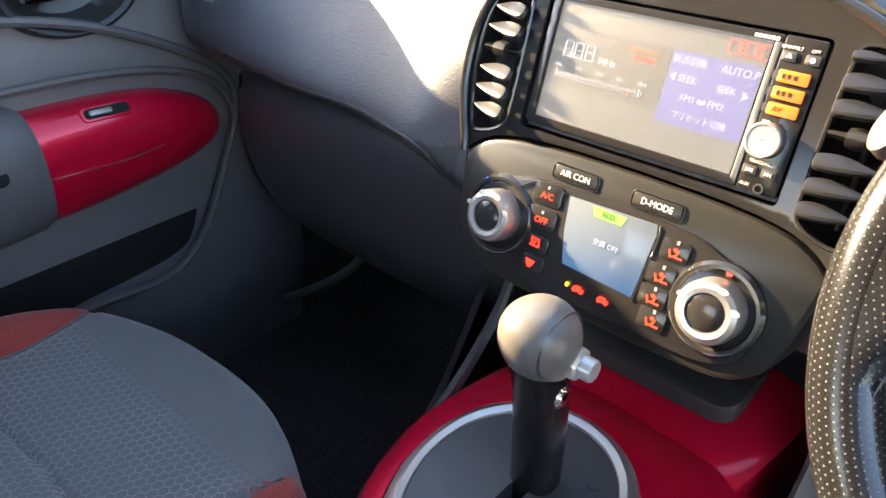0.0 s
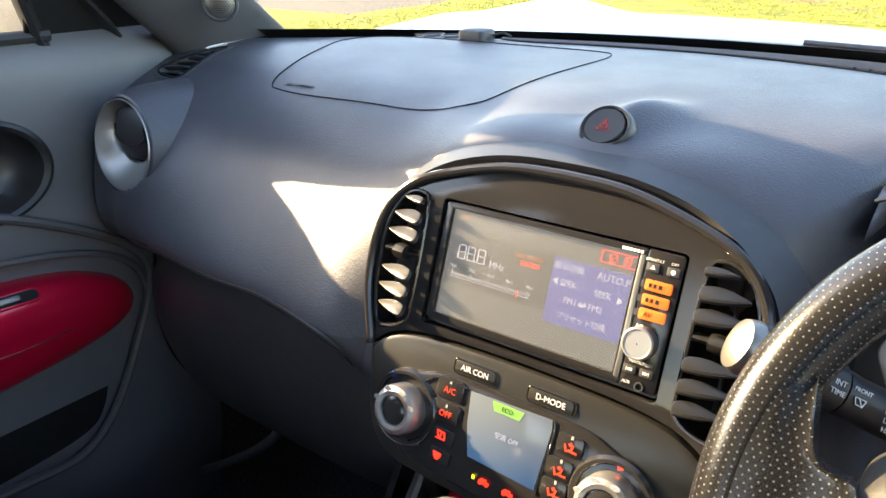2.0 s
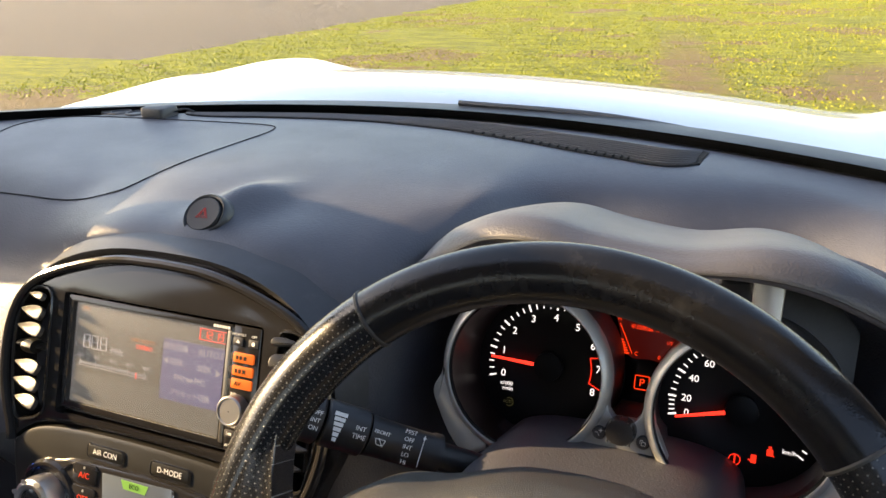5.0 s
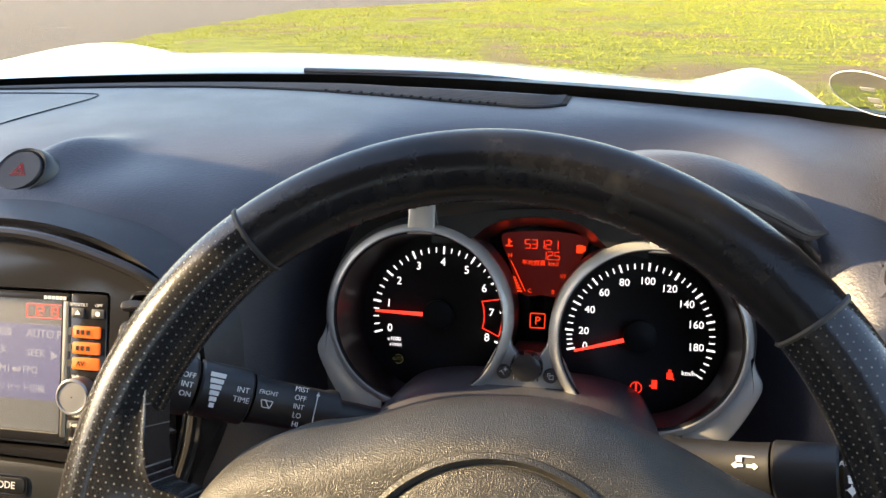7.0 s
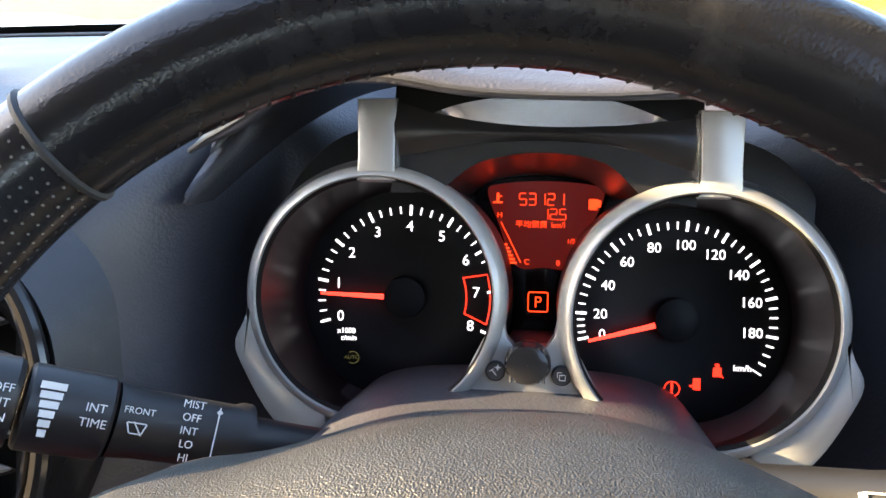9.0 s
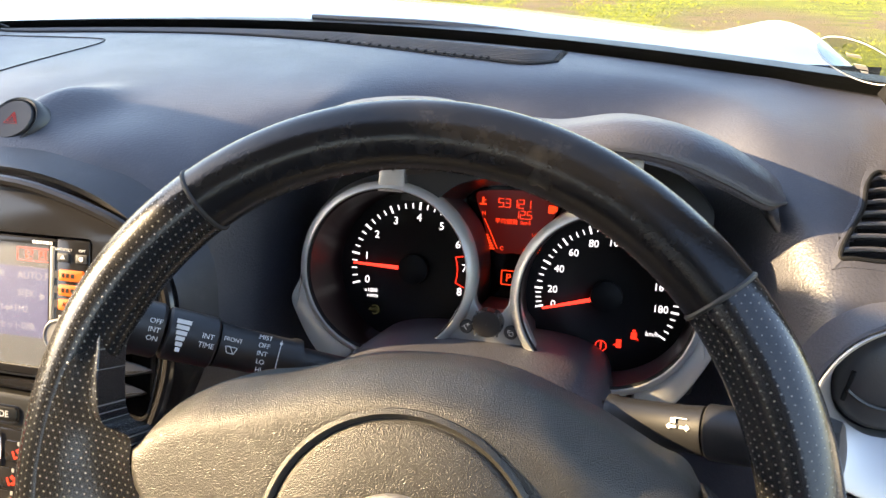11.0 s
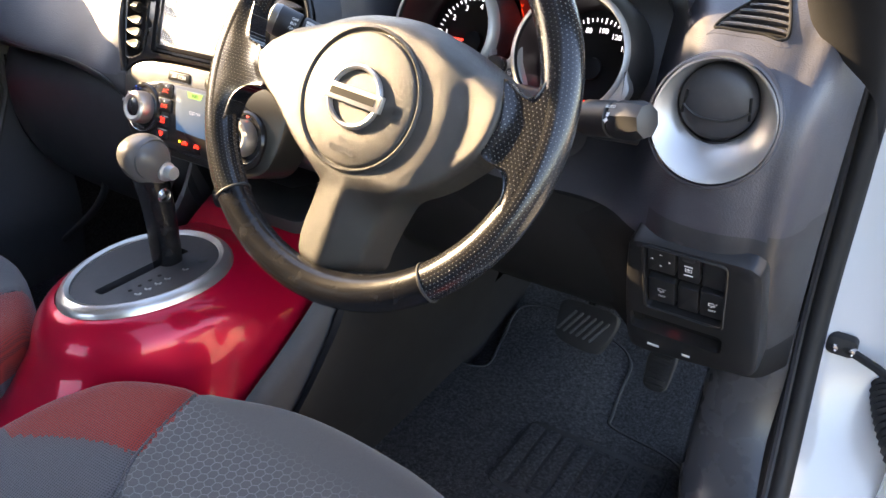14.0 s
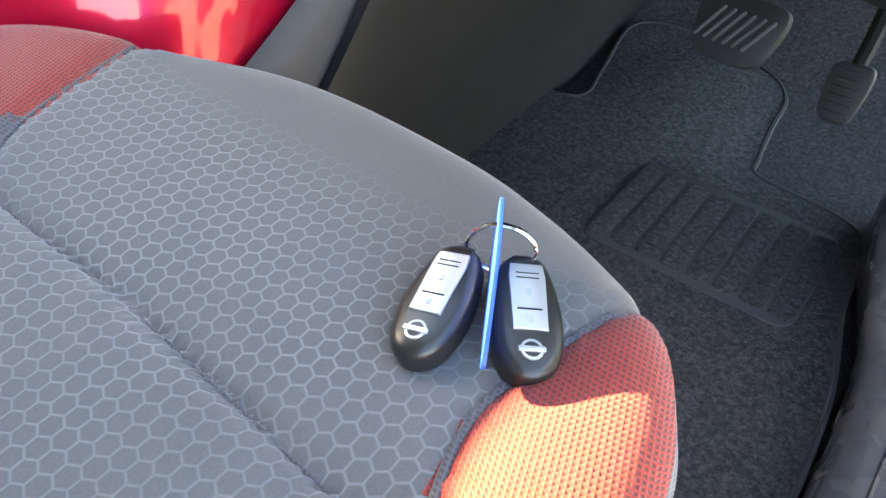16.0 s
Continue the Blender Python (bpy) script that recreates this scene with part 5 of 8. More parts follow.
    for side in (-1, 1):
        part("silver_line", tube([C @ Vector((a, b, -0.0005)) for a, b in smooth_curve([(0.036, -0.1405), (0.0375, -0.150), (0.0355, -0.172), (0.0325, -0.200)] if side > 0 else [(-0.084, -0.150), (-0.07, -0.1415), (-0.055, -0.1405), (-0.042, -0.1425)], 16)], 0.0006, 5), M_CHROME, c)
    for (x, y), r, nm in (((-0.0985, -0.1785), 0.0205, "cold"), ((0.0905, -0.1815), 0.0215, "fan")):
        m = shift(B, x, y)
        pod = part("knob_pod", lathe([(0.034, -0.008), (0.0335, 0.0), (0.031, 0.0025), (0.0285, 0.0025), (0.027, 0.0005)], m, 56), M_PIANO, c)
        part("pod_rim", tube([m @ Vector((0.0312 * math.cos(a), 0.0312 * math.sin(a), 0.0024)) for a in np.linspace(-2.7, -0.35 if side > 0 else 0.4, 30)], 0.0006, 5), M_CHROME, pod)
        k = part("knob", lathe([(r + 0.001, 0.0), (r + 0.001, 0.012), (r - 0.0005, 0.0165), (r - 0.004, 0.0185), (r - 0.0075, 0.0180), (r - 0.0085, 0.0160), (r - 0.0085, 0.0155)], m, 64), M_SATIN, c, "satin silver rotary knob")
        part("knob_face", lathe([(r - 0.0084, 0.0140), (r - 0.0086, 0.0168), (r - 0.011, 0.0180), (0.004, 0.0186), (0.0003, 0.0186)], m, 48), M_PIANO, k)
        for a in np.linspace(0.4, 2.8, 4):
            part("dimple", lathe([(0.0024, 0.0004), (0.0016, 0.0006), (0.0002, 0.0003)], shift(m, (r - 0.002) * math.cos(a), (r - 0.002) * math.sin(a), 0.0178), 12, (1.6, 1.0)), M_SILVERP, k)
        if nm == "cold":
            part("mark", plate([(m2[0], m2[1]) for m2 in at(x - 0.019, y + 0.0235, [(-0.002, -0.0022), (0.003, -0.001), (0.0005, 0.003)])], 0, 0.0004, 0, C), E_BLUE, c)
            part("mark", bars([(x + 0.030 * math.cos(a), y + 0.030 * math.sin(a), 0.0035, 0.0024, math.degrees(a) + 90) for a in np.linspace(1.75, 0.55, 8)], C), E_RED, c)
        else:
            part("mark", bars([(x + 0.002, y + 0.0275, 0.004, 0.004, 20)], C), E_RED, c)


centre_panel()
vent_slats()
head_unit()
climate_panel()


# ---- gauges ----
GA = axes((0.374, 0.134, 0.945), (1, 0, 0), (0, 0.31, 0.95))


def gauges():
    g = thing("instrument_cluster", (0.37, 0.14, 0.93), "twin round gauges with red needles and a red lcd between", "instrument cluster")
    base = [(-0.168, -0.075), (0.168, -0.085), (0.175, -0.02), (0.15, 0.06), (0.10, 0.09), (0.0, 0.09), (-0.10, 0.095), (-0.15, 0.06), (-0.175, -0.02)]
    part("housing", plate([tuple(p) for p in smooth_curve(base, 60, True)], -0.03, -0.004, 0.002, GA), M_HARD, g)
    part("middle", plate([(-0.03, -0.075), (0.03, -0.075), (0.026, -0.03), (0.03, 0.03), (0.042, 0.062), (0.02, 0.074), (0.0, 0.077), (-0.02, 0.074), (-0.042, 0.062), (-0.03, 0.03), (-0.026, -0.03)], -0.02, -0.001, 0.002, GA), M_SMOKE, g)
    for cx, cy, nm in ((-0.0777, -0.0071, "tach"), (0.0777, -0.0146, "speed")):
        m = shift(GA, cx, cy)
        tach = nm == "tach"
        rx, ry, rz = (-0.0813, -0.0007, 0.0755) if tach else (0.0772, -0.0071, 0.0785)
        mr = shift(GA, rx, ry, rz - 0.016) @ Matrix.Diagonal((0.882, 0.882, 1, 1))
        d = part("dial", lathe([(0.0640, 0.0), (0.05, 0.0004), (0.036, 0.0006), (0.035, 0.0), (0.010, 0.0), (0.0003, 0.0)], shift(GA, cx, cy + 0.001), 72), M_DIAL, g)
        part("well", sheet([[GA @ Vector((cx + (rx - cx) * f + r * math.cos(a), cy + (ry - cy) * f + r * math.sin(a), rz * f - 0.001)) for a in np.linspace(0, 2 * math.pi, 72, endpoint=False)] for r, f in ((0.0630, 0.0), (0.0640, 0.35), (0.0632, 0.7), (0.0598, 0.985))], wrap_v=True), M_WELL, g)
        b = part("bezel", lathe([(0.0672, 0.0125), (0.0680, 0.0160), (0.0690, 0.0172), (0.0705, 0.0168), (0.0745, 0.0135), (0.0760, 0.008), (0.0760, 0.0)], mr, 96), M_BEZEL, g, "satin silver gauge ring")
        part("lens_edge", lathe([(0.0668, 0.0120), (0.0674, 0.0150), (0.0681, 0.0162)], mr, 96), M_BLACK, b)
        part("barrel", lathe([(0.0750, 0.006), (0.0756, 0.0), (0.0756, -0.058)], mr, 64), M_HARD, g)
        s = -1 if tach else 1
        # flared silver shoulder on the outer side
        span = np.linspace(radians(85), radians(205), 40) if tach else np.linspace(radians(95), radians(-25), 40)
        part("shoulder", sheet([[mr @ Vector((r * math.cos(a), r * math.sin(a), z)) for a in span] for r, z in ((0.0745, 0.0130), (0.0772, 0.0085), (0.0800, 0.000), (0.0815, -0.014), (0.0825, -0.030), (0.0830, -0.045))]), M_SHOULDER, b, "dark satin shoulder")
        arc = [(0.0722 * s * math.cos(a), -0.0722 * math.sin(a)) for a in np.linspace(0.10, 1.20, 14)]
        outer = [tuple(p) for p in smooth_curve([(0.0745 * s, -0.006), (0.0772 * s, -0.0161), (0.0825 * s, -0.029), (0.0775 * s, -0.0434), (0.0620 * s, -0.0690), (0.045 * s, -0.083), (0.026 * s, -0.0745)], 24)]
        part("foot", plate(outer + arc[::-1], 0.0, 0.0145, 0.003, mr), M_BEZEL, b)
        bx = 0.001 if tach else 0.007
        strut = part("strut", plate([(bx - 0.0112, 0.066), (bx + 0.0112, 0.066), (bx + 0.0108, 0.082), (bx + 0.0115, 0.112), (bx - 0.0115, 0.112), (bx - 0.0108, 0.082)], 0.0, 0.0160, 0.002, mr), M_BEZEL, b)
        e0 = bx - 0.0114 * s
        # highlight on the strut's inner side, put in as a brighter plating
        part("strut_cheek", sheet([[mr @ Vector((e0 - s * w, y, z)) for w, z in ((0.0, 0.0150), (0.0022 + 0.06 * max(0, y - 0.070), 0.006))] for y in np.linspace(0.068, 0.110, 8)]), M_STRIP, strut, "inner cheek, brighter to put in its highlight")
        # scale
        if nm == "tach":
            a0, a1, n_big, sub, r = 197.9, -22.5, 8, 4, 0.0515
            nums = ["0", "1", "2", "3", "4", "5", "6", "7", "8"]
        else:
            a0, a1, n_big, sub, r = 201.6, -9.0, 9, 4, 0.0530
            nums = ["0", "20", "40", "60", "80", "100", "120", "140", "160", "180"]
        T = shift(m, 0, 0, 0.0012)
        big, small = [], []
        for i in range(n_big * sub + 1):
            a = radians(a0 + (a1 - a0) * i / (n_big * sub) - (7.4 * max(0, 1 - i / sub) if nm == "speed" else 0))
            dst = big if i % sub == 0 else small
            ln = 0.0062 if i % sub == 0 else 0.0042
            if nm == "tach" and i > 25 and i % sub:
                continue
            dst.append((r * math.cos(a), r * math.sin(a), ln, 0.0014 if i % sub == 0 else 0.0008, math.degrees(a)))
        if nm == "speed":
            for q in (1, 2, 3, 4):
                a = radians(a1 - (a0 - a1) / 36 * q)
                small.append((r * math.cos(a), r * math.sin(a), 0.0055 if q == 4 else 0.004, 0.0009, math.degrees(a)))
        tagged(part("scale", bars(big, T), E_WHITE, d), kind="stuff")
        tagged(part("fine_scale", bars(small, T), E_WHITE, d), kind="stuff")
        for i, t in enumerate(nums):
            a = radians(a0 + (a1 - a0) * i / n_big - (7.4 * (i == 0) if nm == "speed" else 0))
            rr = r - (0.0097 if nm == "tach" else 0.0110)
            words(t, 0.0088 if nm == "tach" else 0.0080, shift(T, rr * math.cos(a), rr * math.sin(a)), E_WHITE, d, "figure")
        if nm == "tach":
            zone = [T @ Vector((q * math.cos(radians(a)), q * math.sin(radians(a)), 0)) for q, a in [(0.036, -14), (0.050, -17)] + [(0.050, a) for a in np.linspace(-17, 17, 8)] + [(0.036, 20)] + [(0.036, a) for a in np.linspace(20, -14, 8)]]
            part("red_zone", tube(zone, 0.00045, 5, True), E_RED, d)
            words("AUTO", 0.0034, shift(T, -0.0325, -0.0375), M_OLIVE, d)
            part("dim_lamp", tube([T @ Vector((-0.0318 + 0.0036 * math.cos(a), -0.0375 + 0.0036 * math.sin(a), 0)) for a in np.linspace(-2.2, 2.2, 18)], 0.0003, 5), M_OLIVE, d)
            words("x1000", 0.0045, shift(T, -0.0360, -0.0215), E_WHITE, d)
            words("r/min", 0.0045, shift(T, -0.0345, -0.0258), E_WHITE, d)
        else:
            words("km/h", 0.0050, shift(T, 0.0370, -0.0265), E_WHITE, d)
            for x, y, rects in ((-0.001, -0.0385, [(0, 0, 0.0012, 0.0045), (0, -0.0035, 0.0012, 0.0012)]), (0.0125, -0.0365, [(0, 0, 0.004, 0.0065), (-0.0028, -0.0012, 0.002, 0.0011)]), (0.0235, -0.0285, [(0, 0.003, 0.002, 0.002), (0, -0.0008, 0.0045, 0.0050), (0.001, 0, 0.0006, 0.009, 30)])):
                part("warning_lamp", bars([(x + a, y + b, *rest) for a, b, *rest in rects], T), E_RED, d)
            part("warning_ring", tube([T @ Vector((-0.001 + 0.0042 * math.cos(a), -0.0398 + 0.0042 * math.sin(a), 0)) for a in np.linspace(0, 2 * math.pi, 20, endpoint=False)], 0.0004, 5, True), E_RED, d)
        ang = radians(178.6 if tach else 195.6)
        tip = 0.0505
        nd = shift(m, 0, 0, 0.006) @ Matrix.Rotation(ang, 4, "Z")
        hub = part("needle_hub", lathe([(0.0125, 0.002), (0.0120, 0.0075), (0.009, 0.0085), (0.0003, 0.0088)], m, 36), M_DIAL, g)
        part("needle", plate([(0.0125, -0.0015), (tip, -0.0008), (tip, 0.0008), (0.0125, 0.0015)], 0, 0.0012, 0, nd), E_NEEDLE, hub)
    # lcd
    L = shift(GA, 0.003, 0, 0.0)
    lcd = part("lcd", plate([tuple(p) for p in smooth_curve([(-0.0335, 0.056), (-0.027, 0.0605), (0.0, 0.0625), (0.027, 0.0605), (0.0335, 0.056), (0.027, 0.038), (0.0165, 0.0135), (0.0, 0.0125), (-0.0165, 0.0135), (-0.027, 0.038)], 50, True)], -0.001, 0.0006, 0, L), E_LCD, g, "red lit trip display")
    T = shift(L, 0, 0, 0.0012)
    part("odometer", bars(digits("53121", -0.0150, 0.0520, 0.0066), T), E_ORED, lcd)
    part("average", bars(digits("12.5", -0.0020, 0.0435, 0.0060), T), E_ORED, lcd)
    words("平均燃費", 0.0046, shift(T, -0.0078, 0.0372), E_ORED, lcd)
    words("km/l", 0.0046, shift(T, 0.0075, 0.0372), E_ORED, lcd)
    words("H", 0.0045, shift(T, -0.0262, 0.0425), E_ORED, lcd)
    words("C", 0.0045, shift(T, -0.0100, 0.0155), E_ORED, lcd)
    words("1/2", 0.0038, shift(T, 0.0150, 0.0280), E_ORED, lcd)
    words("0", 0.0045, shift(T, 0.0080, 0.0152), E_ORED, lcd)
    part("curve", tube([T @ Vector(p) for p in ((-0.0255, 0.0385, 0), (-0.021, 0.030, 0), (-0.0175, 0.023, 0), (-0.0135, 0.015, 0))], 0.00035, 5), E_ORED, lcd)
    part("curve", tube([T @ Vector(p) for p in ((0.0275, 0.040, 0), (0.022, 0.033, 0), (0.016, 0.024, 0), (0.0125, 0.015, 0))], 0.00035, 5), E_ORED, lcd)
    for s in (-1, 1):
        for i in range(6):
            part("level_bar", bars([(s * (0.0160 + 0.0011 * i) - (0.002 if s < 0 else -0.001), 0.0150 + 0.0021 * i, 0.0042, 0.0012, 0)], T), E_ORED, lcd)
    part("coolant_symbol", bars([(-0.0275, 0.050, 0.0055, 0.0010), (-0.0275, 0.0525, 0.0014, 0.006), (-0.0262, 0.0535, 0.0022, 0.0008)], T), E_ORED, lcd)
    part("fuel_symbol", bars([(0.0270, 0.0495, 0.0048, 0.0062), (0.0302, 0.0500, 0.0024, 0.004)], T), E_ORED, lcd)
    sel = part("selector_lamp", plate(at(0, -0.0075, rounded(0.0120, 0.0120, 0.001)), -0.001, 0.0003, 0, GA), M_SMOKE, g)
    words("P", 0.0090, shift(GA, 0.0, -0.0078, 0.0010), E_ORED, sel)
    part("frame", tube([GA @ Vector((a, b, 0.0008)) for a, b in at(0, -0.0075, rounded(0.0112, 0.0112, 0.001))], 0.0004, 5, True), E_ORED, sel)
    part("trip_block", plate([(-0.030, -0.080), (0.030, -0.080), (0.024, -0.040), (0.009, -0.024), (-0.014, -0.024), (-0.026, -0.040)], 0.0, 0.066, 0.003, GA), M_HARD, g)
    part("bridge", plate([tuple(p) for p in ((-0.0215, -0.008), (-0.0170, -0.0077), (-0.0145, -0.0187), (-0.0103, -0.0235), (0.0054, -0.0228), (0.0088, -0.0177), (0.0112, -0.0067), (0.0150, -0.0067), (0.0190, -0.0228), (0.0310, -0.046), (0.0320, -0.062), (-0.038, -0.062), (-0.036, -0.040), (-0.0255, -0.0191))], 0.056, 0.0690, 0.0012, GA), M_BEZEL, g, "satin silver bridge between the rings")
    trip = shift(GA, -0.0036, -0.0300, 0.0685)
    part("trip_knob", lathe([(0.0112, 0.0), (0.0112, 0.009), (0.0098, 0.0125), (0.005, 0.0138), (0.0003, 0.0138)], trip, 36, (1.0, 0.92)), M_PIANO, g, "ribbed black trip knob")
    for k in range(-3, 4):
        part("knob_rib", tube([trip @ Vector((0.0026 * k, -0.0085, 0.0115)), trip @ Vector((0.0026 * k, 0.0085, 0.0115))], 0.0007, 5), M_HARD, g)
    for x, y in ((-0.0194, -0.0352), (0.0128, -0.0362)):
        k = part("trip_key", lathe([(0.0050, -0.004), (0.0050, 0.0022), (0.0042, 0.0032), (0.0003, 0.0032)], shift(GA, x, y, 0.0690), 24), M_HARD, g)
        ic = [(0.0004, -0.0004, 0.0028, 0.0004), (0.0004, -0.0030, 0.0028, 0.0004), (-0.0010, -0.0017, 0.0004, 0.0026), (0.0018, -0.0017, 0.0004, 0.0026), (-0.0010, 0.0008, 0.0024, 0.0004), (-0.0020, -0.0004, 0.0004, 0.0024)] if x > 0 else [(-0.0004, -0.0018, 0.0004, 0.003, 40), (-0.0018, -0.0004, 0.0026, 0.0004, 30), (0.0012, 0.0010, 0.0016, 0.0016, 45), (0.0012, 0.0010, 0.0032, 0.0003), (0.0012, 0.0010, 0.0003, 0.0032)]
        part("symbol", bars([(x + q[0], y + 0.001 + q[1], *q[2:]) for q in ic], shift(GA, 0, 0, 0.0724), 0.0002), M_INK, k)
    # hood over the display, brow and bright upper strip between the struts
    deep = smooth_curve([(-0.041, 0.052), (-0.027, 0.0625), (0.0, 0.066), (0.027, 0.0625), (0.041, 0.052)], 30)
    arch = smooth_curve([(-0.0480, 0.0545), (-0.029, 0.0675), (0.0, 0.0722), (0.030, 0.0678), (0.0490, 0.0520)], 30)
    part("display_hood", sheet([[GA @ Vector((*(p * (1 - f) + q * f), 0.070 * f)) for p, q in zip(deep, arch)] for f in np.linspace(0, 1, 8)]), M_SHADE, g, "satin black hood over the display")
    low = smooth_curve([(-0.074, 0.052), (-0.062, 0.0520), (-0.0480, 0.0545), (-0.029, 0.0675), (0.0, 0.0722), (0.030, 0.0678), (0.0490, 0.0520), (0.062, 0.049), (0.074, 0.047)], 50)
    lip = smooth_curve([(-0.071, 0.0700), (-0.060, 0.0715), (-0.0480, 0.0735), (-0.029, 0.0765), (0.0, 0.0778), (0.030, 0.0762), (0.0490, 0.0715), (0.062, 0.0665), (0.074, 0.0630)], 50)
    high = smooth_curve([(-0.072, 0.0965), (-0.062, 0.0940), (-0.0516, 0.0907), (-0.027, 0.0862), (0.0018, 0.0840), (0.034, 0.0845), (0.0586, 0.0867), (0.068, 0.0880), (0.076, 0.0895)], 50)
    part("hood_face", sheet([[GA @ Vector((*(p * (1 - f) + q * f), 0.070 + 0.001 * f)) for p, q in zip(low, lip)] for f in np.linspace(0, 1, 5)]), M_DEEP, g, "grained black face over the display")
    part("brow", sheet([[GA @ Vector((*(p * (1 - f) + q * f), 0.0712 + 0.0065 * math.sin(min(1.0, f * 1.6) * math.pi / 2) - 0.004 * f)) for p, q in zip(lip, high)] for f in np.linspace(0, 1, 10)]), M_SHADE, g, "satin black brow over the display")
    part("upper_strip", sheet([[GA @ Vector((*(q * (1 - f) + np.array((q[0], 0.106)) * f), 0.0725 - 0.004 * f)) for q in high] for f in np.linspace(0, 1, 6)]), M_DEEP, g, "black band under the hood")
    under = smooth_curve([(-0.0516, 0.0909), (-0.028, 0.0866), (0.0018, 0.0843), (0.034, 0.0848), (0.0586, 0.0869)], 40)
    over = smooth_curve([(-0.0516, 0.0910), (-0.032, 0.0962), (0.0014, 0.0994), (0.034, 0.0958), (0.0586, 0.0870)], 40)
    # bright lens of light under the hood, put in as a pale plate
    part("bright_patch", sheet([[GA @ Vector((*(p * (1 - f) + q * f), 0.0738 + 0.003 * f)) for p, q in zip(under, over)] for f in np.linspace(0, 1, 6)]), M_STRIP, g, "pale lens-shaped plate for the light seen under the hood")


M_OLIVE = emitter("dim olive tell-tale", (0.30, 0.30, 0.10), 0.03, (0.05, 0.05, 0.03))
M_SHADE = plain("satin black shade", (0.012, 0.011, 0.011), 0.30, 0.0, 0.0, rvar=0.03)
M_BEZEL = plain("satin nickel plating", (0.36, 0.355, 0.335), 0.34, 0.35, 0.00003, 2500, 0.05, 0.06)
M_STRIP = plain("bright satin plate", (0.75, 0.76, 0.78), 0.24, 0.9, 0.00002, 2500, 0.05, 0.05)
gauges()

# ---- steering wheel ----
WH = axes((0.367, -0.163, 0.966), (1, 0, 0), (0, 0.438, 0.899)) @ Matrix.Rotation(radians(-5.5), 4, "Z")


RIM = axes((0.3617, -0.1545, 0.9579), (1, 0.0141, -0.0076), (0, 0.472, 0.8815)) @ Matrix.Rotation(radians(-5.5), 4, "Z")
RIM_R, RIM_T = 0.1753, 0.0166


def rim_piece(a0, a1, n):
    R, rows, seg = RIM_R, [], 26
    for a in np.linspace(radians(a0), radians(a1), n):
        row = []
        for q in np.linspace(0, 2 * math.pi, seg, endpoint=False):
            # fuller towards the driver, with a thumb swell near ten and two
            swell = 1.0 + 0.06 * sum(math.exp(-((math.degrees(a) - c) / 16.0) ** 2) for c in (30, 150))
            rr = R + RIM_T * swell * math.cos(q)
            row.append(RIM @ Vector((rr * math.cos(a), rr * math.sin(a) - 0.002, (RIM_T - 0.001) * swell * math.sin(q))))
        rows.append(row)
    step_a, step_q = abs(radians(a1 - a0)) * R / (n - 1), 2 * math.pi * 0.016 / seg
    return sheet(rows, wrap_v=True, uvs=lambda i, j: (i * step_a, j * step_q))


